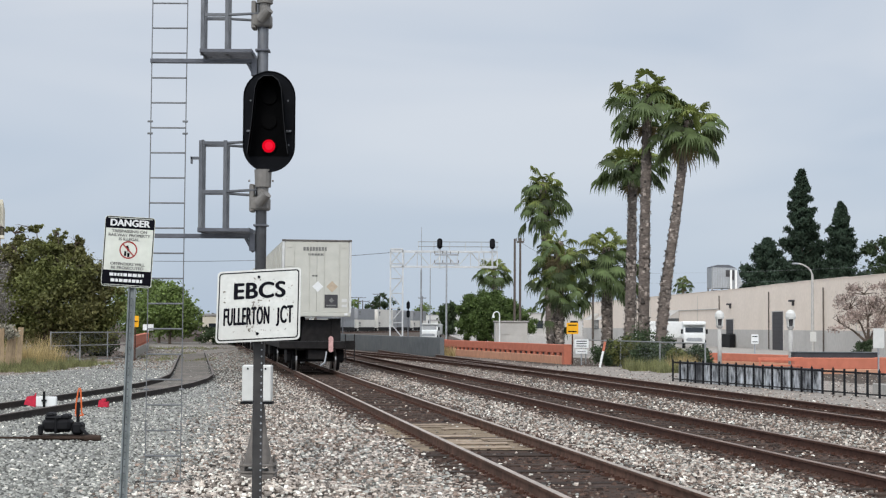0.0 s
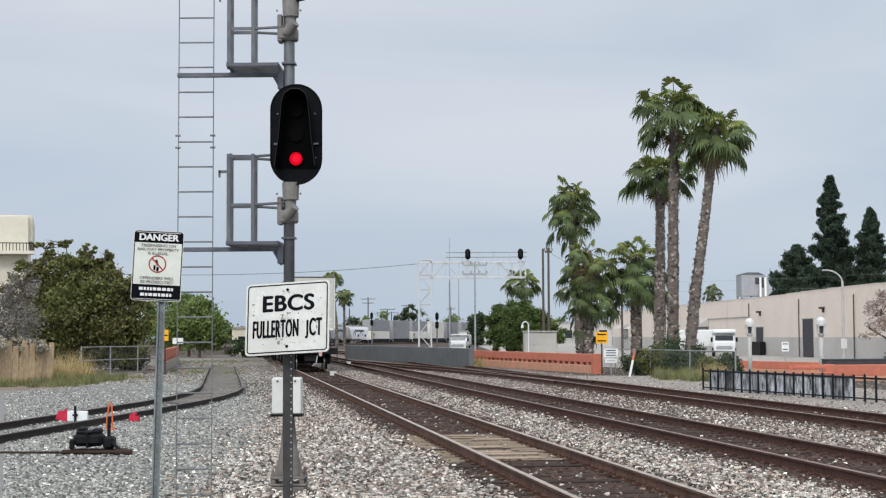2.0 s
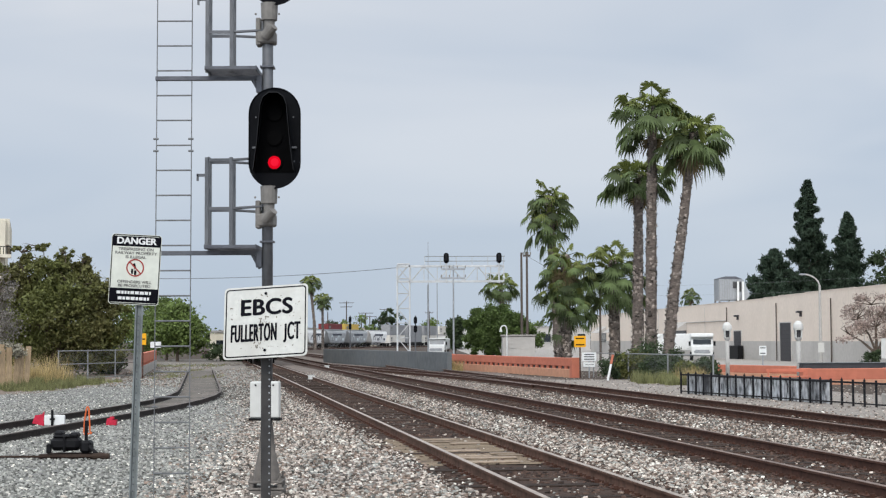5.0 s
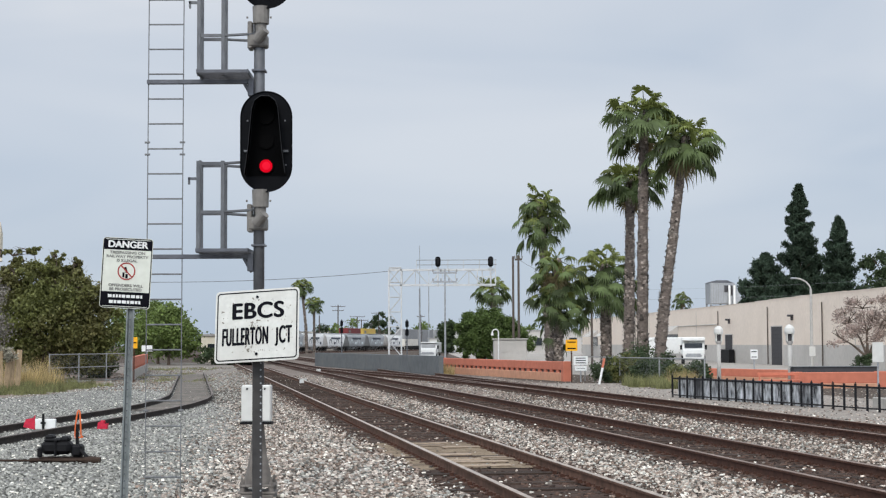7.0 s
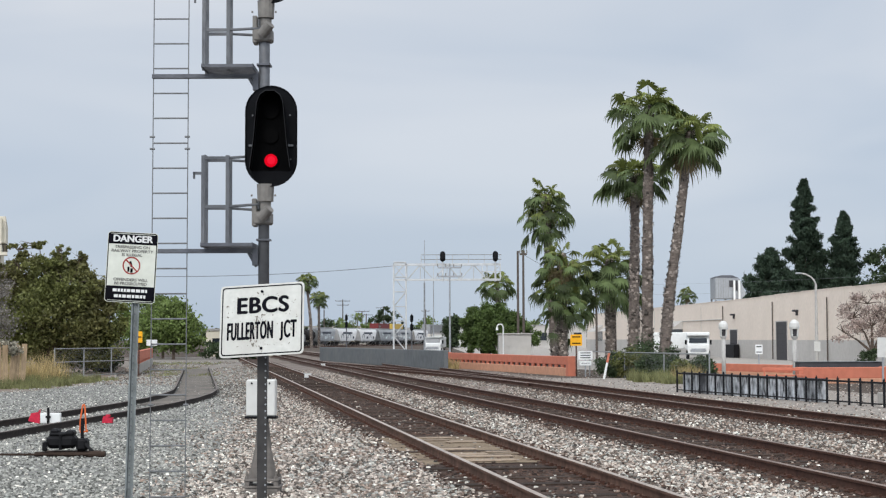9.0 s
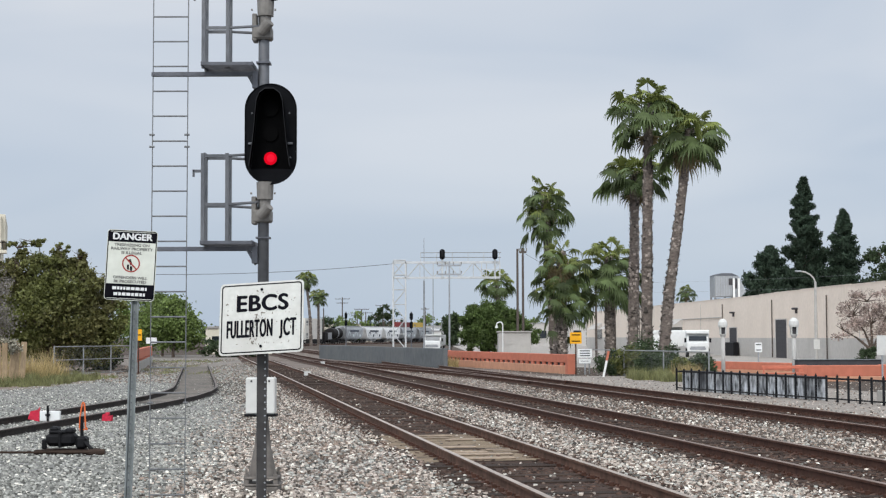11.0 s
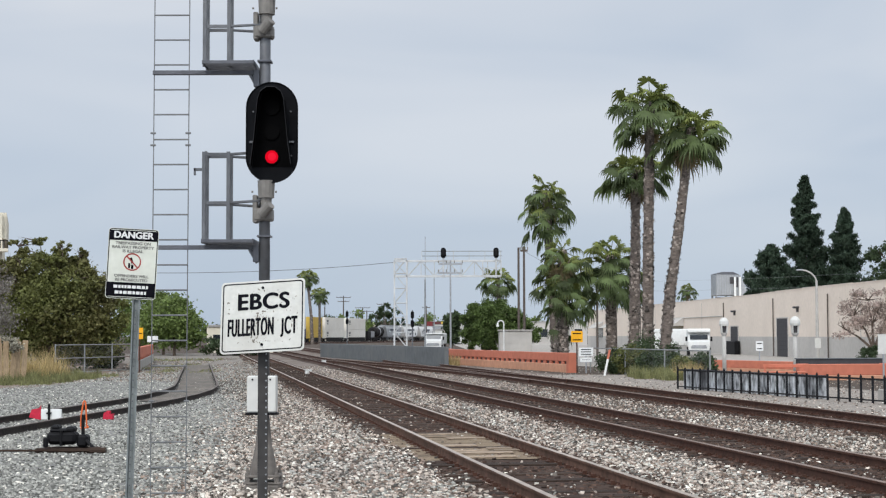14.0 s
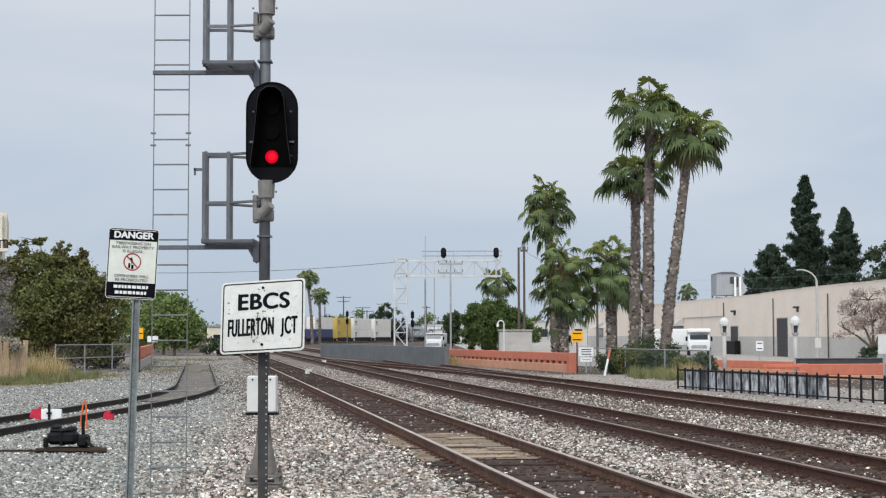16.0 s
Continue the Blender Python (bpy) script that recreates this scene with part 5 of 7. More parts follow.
# broadleaf trees and shrubs, west then east
broadleaf("olive_tree", "large olive-brown bushy tree behind the fence", -21.5, 88.0,
          [(0.2, 0, 3.0, 2.6, 2.6), (-1.7, 0.4, 2.6, 2.0, 2.3), (1.7, 0.3, 2.4, 1.7, 2.1), (0.8, -0.4, 4.7, 1.9, 1.5), (-0.9, 0.2, 5.0, 1.8, 1.4), (2.6, 0, 1.6, 1.3, 1.4), (-2.3, 0, 1.7, 1.2, 1.5), (-1.9, 0, 4.2, 1.4, 1.3), (-0.4, 0, 6.1, 1.5, 0.9), (-1.8, 0.1, 5.9, 1.0, 0.8), (0.9, 0, 6.0, 1.1, 0.7), (3.0, 0.2, 2.9, 1.2, 1.5), (-3.2, 0, 2.8, 1.2, 1.7), (-3.0, 0, 4.6, 1.0, 1.0), (-2.4, 0, 5.7, 1.0, 0.8), (2.5, 0.1, 4.6, 0.9, 0.8), (-1.9, 0, 6.85, 0.7, 0.40), (-0.7, 0, 7.0, 0.6, 0.40), (0.5, 0, 6.8, 0.5, 0.35), (1.5, 0, 6.3, 0.5, 0.4), (1.9, 0.2, 4.4, 1.3, 1.2), (-2.2, 0, 4.4, 1.0, 1.0), (-1.7, 0.1, 5.4, 1.1, 0.9), (1.1, 0.1, 5.5, 1.1, 0.8)],
          M["leaf_olive"], 62000, 0.095, 11, 0.22, twigs=18, clump=0.20, dense=120)
broadleaf("olive_tree", "dark shrub at the foot of the fence", -20.2, 93.0, [(0, 0, 1.2, 1.1, 1.1), (0.6, 0.3, 0.8, 0.9, 0.8)], M["leaf_dark"], 5000, 0.10, 12, 0.06, category="shrub")
broadleaf("leafless_tree", "pale twiggy leafless tree beside the cream building", -22.7, 80.0, [(0, 0, 3.0, 1.2, 1.4), (-1.2, 0, 2.8, 1.3, 1.4), (0.3, 0, 4.4, 0.8, 0.8), (-1.0, 0, 4.2, 0.8, 0.7)], M["leaf_grey"], 6000, 0.06, 13, 0.12, twigs=30)
broadleaf("dry_vine", "pale dry vine tangled over the board fence", -18.6, 64.7, [(-1.6, -1.5, 1.72, 0.9, 0.26), (-0.6, -0.6, 1.75, 0.8, 0.30), (0.5, 0.4, 1.68, 0.8, 0.26), (1.1, 1.0, 1.45, 0.45, 0.35), (-2.6, -2.5, 1.7, 0.8, 0.25)], M["leaf_vine"], 4200, 0.055, 14, 0.03, category="vine")
for k, (x, y, s, sd) in enumerate(((-25.2, 150, 1.0, 21), (-27.6, 158, 1.15, 22), (-30.8, 166, 1.25, 24))):
    broadleaf("green_tree", "light green round-topped tree beyond the siding", x, y, [(0, 0, 2.9 * s, 2.1 * s, 2.2 * s), (1.4 * s, 0, 2.5 * s, 1.5 * s, 1.7 * s), (-1.3 * s, 0.2, 2.6 * s, 1.6 * s, 1.8 * s), (0.2, 0, 4.5 * s, 1.3 * s, 1.1 * s)],
              M["leaf_green"], 7000, 0.16, sd, 0.16, group="green trees beyond the siding")
broadleaf("green_tree", "dark hedge beside the low wall", -20.5, 150.0, [(0, 0, 0.9, 2.2, 0.8), (2.0, 0, 0.7, 1.6, 0.7)], M["leaf_dark"], 5000, 0.13, 26, 0.06, category="hedge")
broadleaf("shade_tree", "dense dark green shade tree behind the wall", 5.5, 190.0,
          [(0, 0, 3.4, 2.6, 2.4), (-1.6, 0, 2.6, 1.6, 1.9), (2.2, 0, 2.8, 1.8, 2.0), (-1.2, 0, 1.2, 1.7, 1.2), (1.2, 0, 1.2, 1.8, 1.2), (4.2, 0, 2.2, 1.6, 1.8), (0.6, 0, 4.7, 2.1, 1.4), (-1.2, 0, 4.8, 1.6, 1.2), (-2.1, 0, 3.6, 1.2, 1.4), (2.6, 0, 3.9, 1.5, 1.3), (2.9, 0, 1.6, 1.2, 1.2)], M["leaf_mid"], 70000, 0.125, 31, 0.25, clump=0.21, dense=210)
broadleaf("shade_tree", "dark green tree behind the wall", 1.1, 215.0, [(0, 0, 2.8, 1.1, 2.2), (0.5, 0, 4.4, 0.8, 1.0)], M["leaf_dark"], 5000, 0.19, 32, 0.2)
for k, (x, y, r, h) in enumerate(((8.05, 76.5, 0.75, 0.85), (8.95, 76.0, 0.8, 0.95), (9.6, 73.5, 0.6, 0.8), (9.9, 78.0, 1.0, 1.2), (10.5, 70.5, 0.5, 0.6), (10.9, 79.0, 0.8, 0.95), (12.3, 76.0, 0.7, 0.72))):
    broadleaf("shrub", "grey green shrub behind the chain link fence", x, y, [(0, 0, h * 0.75, r, h * 0.7), (0.3, 0.1, h * 0.5, r * 0.8, h * 0.5)], M["leaf_dark"] if k % 3 != 1 else M["leaf_olive"],
              3200, 0.062, 40 + k, 0.03, group="shrubs behind the fence", category="shrub")
broadleaf("blossom_tree", "leafless tree with sparse dusty pink seed heads", 26.9, 100.0,
          [(0, 0, 2.6, 1.3, 1.0), (-1.2, 0, 3.1, 1.0, 0.9), (1.2, 0, 3.2, 1.1, 1.0), (-0.3, 0, 4.0, 1.2, 0.7), (1.5, 0, 4.2, 0.9, 0.7), (-1.8, 0, 2.2, 0.6, 0.6)], M["leaf_pink"], 4600, 0.070, 51, 0.17, twigs=40)
broadleaf("shade_tree", "dark green tree behind the warehouse", 61.0, 215.0, [(0, 0, 9.0, 3.2, 2.6), (2.5, 0, 11.0, 3.0, 2.6), (-1.6, 0, 12.2, 2.2, 1.6), (3.4, 0, 13.2, 1.7, 1.2)], M["leaf_dark"], 8000, 0.24, 52, 0.3)
broadleaf("shrub", "small green shrub at the foot of the blossom tree", 24.9, 94.0, [(0, 0, 0.6, 0.55, 0.5), (0.3, 0, 0.9, 0.35, 0.4)], M["leaf_dark"], 1800, 0.07, 53, 0.03, category="shrub")
conifer("tall dark cypress-like conifer behind the warehouse", 50.0, 220.0, 23.4, 3.7, 61, n=52000, leaf=0.30)
conifer("tall dark conifer behind the warehouse", 54.4, 216.0, 18.8, 3.6, 62, n=42000, leaf=0.30)
conifer("broad dark conifer behind the warehouse", 44.4, 216.0, 13.6, 4.9, 63, n=40000, leaf=0.30)


def grass_patch(name, label, spots, n, h, mat, seed, spread=0.25):
    """Blades in tufts; spots: (x, y, rx, ry)."""
    rng = np.random.default_rng(seed)
    w = np.array([s[2] * s[3] for s in spots])
    pick = rng.choice(len(spots), n, p=w / w.sum())
    s = np.array(spots)[pick]
    tuft = rng.integers(0, 60, n)
    off = rng.uniform(-1, 1, size=(len(spots), 60, 2))[pick, tuft]
    c = s[:, :2] + off * s[:, 2:4] + rng.normal(size=(n, 2)) * 0.10
    hh = h * rng.uniform(0.35, 1.15, n) * (0.5 + rng.random((len(spots), 60))[pick, tuft])
    lean = rng.normal(size=(n, 2)) * spread * hh[:, None]
    wv = rng.normal(size=(n, 2))
    wv *= 0.018 / np.linalg.norm(wv, axis=1, keepdims=True)
    z0 = np.zeros((n, 1))
    a = np.concatenate([c - wv, z0], 1)
    b = np.concatenate([c + wv, z0], 1)
    t = np.concatenate([c + lean, hh[:, None]], 1)
    verts = np.stack([a, b, t], 1).reshape(-1, 3)
    faces = np.arange(n * 3).reshape(-1, 3)
    ob = new(name, soup(name, verts, faces, mat))
    return tagged(ob, label, "grass", kind="stuff")


grass_patch("verge_grass", "green and yellow grass along the verge", [(-16.9, 66, 1.6, 4.0), (-18.5, 70, 2.0, 5.5), (-16.6, 71, 1.0, 3.2), (-20, 66, 2.0, 5.0)], 15000, 0.34, M["grass"], 71)
grass_patch("low_grass", "short green grass below the parapet", [(-15.9, 72.5, 0.7, 3.0), (-17.5, 64, 1.6, 3.0)], 4500, 0.16, M["grass"], 75)
grass_patch("dry_grass", "tall dry straw-coloured grass at the verge", [(-19.4, 68.5, 1.7, 2.0), (-17.6, 70.5, 0.8, 2.0), (-20.6, 72, 1.6, 2.4)], 6000, 0.95, M["grass_dry"], 72)
grass_patch("fence_grass", "weeds along the chain link fence", [(9.1, 70.5, 0.8, 2.2), (9.8, 67.5, 0.6, 1.8), (9.6, 74.0, 0.5, 2.0)], 6000, 0.40, M["grass"], 73)
grass_patch("road_weeds", "low weeds along the service road", [(-14.6, 84.0, 0.5, 5.0), (-16.4, 98.0, 0.7, 7.0), (-12.4, 84.0, 0.4, 4.0), (-20.0, 122.0, 3.0, 4.0)], 2600, 0.15, M["grass"], 76)
grass_patch("dry_weeds", "dry brown weeds by the fence end", [(10.3, 67.3, 0.45, 1.3), (0.5, 97.0, 0.35, 1.2)], 1900, 0.55, M["grass_dry"], 74)


# ---- poles, lamps, gantry ----
def signal_gantry():
    Y = 167.0
    top = thing("signal_gantry", pose(-5.1, Y, 0), "white lattice cantilever signal gantry with two signal heads", "signal gantry")
    w, d, h = 1.3, 1.3, 9.75
    tower = part("tower", bmesh_posts(w, d, h), M["aluminium"], top, "lattice tower")
    zs = [0.6 + 1.55 * k for k in range(7)]
    for za, zb in zip(zs, zs[1:] + [h]):
        for y in (0, d):
            part("tie_bar", rod(bmesh.new(), (0, y, za), (w, y, za), 0.045, seg=5), M["aluminium"], tower)
            part("brace", rod(bmesh.new(), (0, y, za) if zs.index(za) % 2 else (w, y, za), (w, y, zb) if zs.index(za) % 2 else (0, y, zb), 0.04, seg=5), M["aluminium"], tower)
    L, z0, z1 = 11.2, 8.05, 9.65
    bm = bmesh.new()
    for y in (0, d):
        for z in (z0, z1):
            bx(bm, 0, L, y - 0.07, y + 0.07, z - 0.09, z + 0.09)
    boom = part("boom", bm, M["aluminium"], top, "horizontal lattice boom")
    n = 8
    for k in range(n):
        a, b = L * k / n, L * (k + 1) / n
        for y in (0, d):
            part("brace", rod(bmesh.new(), (a, y, z0 if k % 2 else z1), (b, y, z1 if k % 2 else z0), 0.035, seg=5), M["aluminium"], boom)
            part("strut", rod(bmesh.new(), (b, y, z0), (b, y, z1), 0.035, seg=5), M["aluminium"], boom)
    for z in (z1 + 0.5, z1 + 1.0):
        part("hand_rail", rod(bmesh.new(), (2.9, 0, z), (L + 0.1, 0, z), 0.042, seg=5), M["chain"], boom)
    for k in range(6):
        part("rail_post", rod(bmesh.new(), (2.9 + k * 1.65, 0, z1), (2.9 + k * 1.65, 0, z1 + 1.05), 0.030, seg=5), M["aluminium"], boom)
    for x in (5.15, 10.65):
        s = part("signal_head", slab(bmesh.new(), stadium(0.56, 1.1, 10), 0.05, pose(x, -0.5, z1 + 0.80)), M["backing"], top, "black oval signal head")
        part("hood", bx(bmesh.new(), x - 0.14, x + 0.14, -0.85, -0.5, z1 + 0.48, z1 + 1.16, 0.05), M["black"], s)
        part("stem", rod(bmesh.new(), (x, -0.3, z0 - 0.2), (x, -0.3, z1 + 1.0), 0.10, seg=8), M["aluminium"], s)
    part("cage", bx(bx(bx(bx(bmesh.new(), 9.2, 9.3, -0.9, -0.8, z0, z1), 11.1, 11.2, -0.9, -0.8, z0, z1), 9.2, 11.2, -0.9, -0.8, z0 + 0.75, z0 + 0.83), 9.2, 11.2, -0.9, -0.8, z0 - 0.05, z0 + 0.05), M["aluminium"], boom)


def bmesh_posts(w, d, h):
    bm = bmesh.new()
    for x in (0, w):
        for y in (0, d):
            bx(bm, x - 0.07, x + 0.07, y - 0.07, y + 0.07, -0.1, h)
    return bm


signal_gantry()


def pole(name, label, x, y, h, r, mat, arms=(), category="utility pole", group=""):
    top = thing(name, pose(x, y, 0), label, category, group)
    part("shaft", rod(bmesh.new(), (0, 0, -0.1), (0, 0, h), r, r * 0.75, seg=8), mat, top)
    for z, half in arms:
        a = part("cross_arm", bx(bmesh.new(), -half, half, -0.08, 0.08, z - 0.09, z + 0.09), mat, top)
        for k in range(4):
            u = -half + 2 * half * k / 3
            part("insulator", rod(bmesh.new(), (u, 0, z + 0.09), (u, 0, z + 0.35), 0.06, seg=6), M["cast"], a)
    return top


pole("utility_pole", "slim grey steel mast behind the wall", 0.75, 160.0, 9.4, 0.10, M["galv"], ((9.0, 1.2), (8.1, 1.2)))
pole("utility_pole", "dark timber pole of a pair", 7.2, 152.0, 10.2, 0.13, M["pole_wood"])
pole("utility_pole", "dark timber pole with short arms", 7.72, 152.0, 10.3, 0.13, M["pole_wood"], ((9.9, 0.35),))
pole("utility_pole", "slim lamp pole beside the palms", 13.5, 140.0, 6.5, 0.11, M["pole_wood"])
pole("radio_mast", "thin grey radio mast", -2.0, 180.0, 13.0, 0.045, M["galv"], category="mast")
pole("radio_mast", "short grey steel pole", -1.9, 170.0, 7.8, 0.11, M["galv"], category="pole")
pole("radio_mast", "short grey steel pole", -1.1, 200.0, 9.6, 0.07, M["galv"], category="pole")
for x, y, h, arms in ((-24.6, 395.0, 11.6, ((11.2, 1.9), (10.2, 1.5))), (-20.6, 410.0, 9.0, ((8.9, 2.0),)), (-23.3, 440.0, 8.7, ((8.4, 2.0),)), (-21.2, 445.0, 8.8, ((8.5, 2.0),)),
                      (-15.5, 420.0, 10.4, ((10.0, 2.0),)), (-29.6, 400.0, 9.0, ()), (-4.0, 380.0, 8.8, ((8.4, 1.0),))):
    pole("utility_pole", "distant timber utility pole with cross arms", x * 1.28, y * 1.28, 1.9 + (h - 1.9) * 1.28, 0.22, M["pole_wood"], tuple((1.9 + (z - 1.9) * 1.28, q * 1.2) for z, q in arms), group="distant utility poles")


def dwarf_signal(x, y, h):
    top = thing("line_signal", pose(x, y, 0), "distant black signal on a slender post", "railway signal", "distant line signals")
    part("post", rod(bmesh.new(), (0, 0, -0.1), (0, 0, h), 0.10, seg=8), M["mast"], top)
    for z in (h - 0.7, h - 2.0):
        part("signal_head", slab(bmesh.new(), stadium(0.52, 1.1, 8), 0.1, pose(0, -0.2, z)), M["backing"], top)


dwarf_signal(-17.4, 290.0, 6.4)
dwarf_signal(-4.6, 240.0, 5.6)


def globe_lamp(x, y, h):
    top = thing("street_lamp", pose(x, y, 0), "pale concrete lamp post with a wide round white head", "street lamp", "plaza lamp posts")
    part("post", rod(bmesh.new(), (0, 0, -0.1), (0, 0, h - 0.85), 0.105, 0.095, seg=12), M["lamp_post"], top, smooth=True)
    part("collar", rod(bmesh.new(), (0, 0, h - 0.87), (0, 0, h - 0.74), 0.13, 0.17, seg=12), M["lamp_post"], top)
    cage = part("lamp_cage", rod(bmesh.new(), (0, 0, h - 0.74), (0, 0, h - 0.42), 0.09, 0.11, seg=10), M["door_dark"], top, "dark lamp inside the cage")
    for a in range(4):
        q = radians(45 + 90 * a)
        part("strut", rod(bmesh.new(), (0.17 * math.cos(q), 0.17 * math.sin(q), h - 0.76), (0.19 * math.cos(q), 0.19 * math.sin(q), h - 0.38), 0.028, seg=6), M["box_white"], cage)
    bm = bmesh.new()
    for r0, r1, za, zb in ((0.215, 0.235, -0.42, -0.32), (0.235, 0.215, -0.32, -0.16), (0.215, 0.13, -0.16, -0.04), (0.13, 0.03, -0.04, 0.0)):
        rod(bm, (0, 0, h + za), (0, 0, h + zb), r0, r1, seg=16)
    part("lamp_head", bm, M["box_white"], top, "white domed lamp head")


globe_lamp(13.7, 78.0, 2.72)
globe_lamp(15.8, 71.8, 2.70)


def arm_lamp():
    top = thing("street_lamp", pose(26.9, 115.0, 0), "grey street lamp with a curved arm", "street lamp")
    part("post", rod(bmesh.new(), (0, 0, -0.1), (0, 0, 5.75), 0.13, 0.08, seg=10), M["lamp_post"], top)
    bm = bmesh.new()
    pts = [Vector((0, 0, 5.7)), Vector((-0.10, 0, 5.98)), Vector((-0.34, 0, 6.25)), Vector((-0.70, 0, 6.44)), Vector((-1.05, 0, 6.52))]
    for a, b in zip(pts, pts[1:]):
        rod(bm, a, b, 0.055, seg=8)
    part("arm", bm, M["lamp_post"], top)
    part("lamp_head", bx(bmesh.new(), -1.45, -1.0, -0.12, 0.12, 6.45, 6.57, 0.04), M["galv"], top)
    part("pole_sign", bx(bmesh.new(), -0.22, 0.22, -0.16, -0.13, 0.9, 1.6), M["box_white"], top)


arm_lamp()


def small_sign(x, y, plates, post_h, post_mat, label, group=""):
    top = thing("track_sign", pose(x, y, 0), label, "sign", group)
    post = part("post", rod(bmesh.new(), (0, 0, -0.05), (0, 0, post_h), 0.035, seg=8), post_mat, top)
    for w, h, z, mat, bars in plates:
        p = part("plate", slab(bmesh.new(), rounded(w, h, min(w, h) * 0.08), -0.012, pose(0, -0.04, z)), mat, top)
        for k in range(bars):
            zz = z + h * (0.28 - 0.56 * k / max(1, bars - 1)) if bars > 1 else z
            part("print_bar", bx(bmesh.new(), -w * 0.36, w * 0.36, -0.058, -0.053, zz - h * 0.05, zz + h * 0.05), M["sign_black"], p)
    return top


small_sign(6.62, 79.2, ((0.58, 0.56, 1.80, M["yellow"], 2),), 2.0, M["rust"], "yellow square sign on a rusty post beside the parapet")
small_sign(7.05, 79.0, ((0.70, 0.42, 1.05, M["white"], 3), (0.58, 0.22, 0.66, M["white"], 1)), 1.2, M["galv"], "two white notices on a short post")
small_sign(-15.55, 82.0, ((0.36, 0.58, 2.02, M["yellow"], 1),), 2.3, M["rust"], "small yellow sign beside the concrete kerb")
small_sign(-21.6, 119.0, ((0.80, 0.45, 1.65, M["white"], 0),), 1.8, M["galv"], "small white notice at the end of the siding")
small_sign(16.6, 84.0, ((0.38, 0.5, 1.28, M["white"], 2),), 1.4, M["galv"], "small white notice behind the iron fence")

small_sign(16.50, 60.0, ((0.42, 0.74, 1.52, M["box_white"], 0),), 1.9, M["galv"], "pale blank cabinet plate on a post")


def bench(x, y, turn):
    top = thing("bench", pose(x, y, 0, 0, 0, turn), "low red painted metal bench behind the fence", "bench")
    part("seat", bx(bmesh.new(), -0.8, 0.8, -0.2, 0.2, 0.42, 0.47, 0.01), M["orange"], top)
    part("backrest", bx(bmesh.new(), -0.8, 0.8, 0.17, 0.21, 0.62, 0.74, 0.01), M["orange"], top)
    for u in (-0.72, 0.72):
        for v in (-0.16, 0.17):
            part("leg", bx(bmesh.new(), u - 0.025, u + 0.025, v - 0.025, v + 0.025, 0.0, 0.42 if v < 0 else 0.74), M["orange"], top)


bench(13.1, 61.5, -6)


def marker_post():
    top = thing("marker_post", pose(7.45, 74.0, 0, 0, 12, 0), "leaning white marker post with an orange top", "marker post")
    part("post", bx(bmesh.new(), -0.05, 0.05, -0.02, 0.02, 0.0, 0.78, 0.008), M["white"], top)
    part("band", bx(bmesh.new(), -0.052, 0.052, -0.022, 0.022, 0.78, 1.22, 0.008), M["orange"], top, "orange upper end")


marker_post()


def utility_shed(x, y, w, d, h, mat, label):
    top = thing("equipment_shed", pose(x, y, 0), label, "shed")
    part("body", bx(bmesh.new(), 0, w, 0, d, -0.1, h, 0.04), mat, top)
    part("roof", bx(bmesh.new(), -0.08, w + 0.08, -0.08, d + 0.08, h, h + 0.12, 0.03), M["concrete"], top)
    part("door", bx(bmesh.new(), w * 0.62, w * 0.82, -0.03, 0.0, 0.1, h * 0.8), M["stucco_grey"], top)
    part("vent", bx(bmesh.new(), w * 0.2, w * 0.4, -0.03, 0.0, h * 0.6, h * 0.78), M["stucco_grey"], top)
    return top


utility_shed(4.1, 116.0, 2.35, 2.5, 2.15, M["stucco_grey"], "pale grey equipment shed behind the parapet")


def gooseneck():
    top = thing("gooseneck_lamp", pose(4.35, 114.5, 0), "white gooseneck lamp beside the shed", "lamp")
    bm = bmesh.new()
    pts = [Vector((0, 0, 0)), Vector((0, 0, 2.7))] + [Vector((-0.22 + 0.22 * math.cos(a), 0, 2.7 + 0.22 * math.sin(a))) for a in (0.6, 1.2, 1.9, 2.6, 3.1)]
    for a, b in zip(pts, pts[1:]):
        rod(bm, a, b, 0.045, seg=8)
    part("stem", bm, M["white"], top)
    part("lamp_head", rod(bmesh.new(), (-0.44, 0, 2.48), (-0.44, 0, 2.72), 0.11, 0.06, seg=10), M["white"], top)


gooseneck()


# ---- buildings and vehicles in the distance ----
def flat_building(name, x, y, w, d, h, mat, label, rows=1, cols=3, group="", turn=0.0):
    top = thing(name, pose(x, y, 0, 0, 0, turn), label, "building", group)
    part("wall", bx(bmesh.new(), 0, w, 0, d, -0.2, h), mat, top)
    part("roof", bx(bmesh.new(), -0.15, w + 0.15, -0.15, d + 0.15, h, h + 0.22), M["roof"], top)
    for r in range(rows):
        for c in range(cols):
            u = w * (c + 0.5) / cols
            zz = h * (r + 0.35) / rows
            win = part("window", bx(bmesh.new(), u - w / cols * 0.22, u + w / cols * 0.22, -0.04, 0.02, zz, zz + h / rows * 0.35), M["glass"], top)
            part("sill", bx(bmesh.new(), u - w / cols * 0.25, u + w / cols * 0.25, -0.12, 0.02, zz - 0.12, zz), M["stucco_grey"], win)
    return top


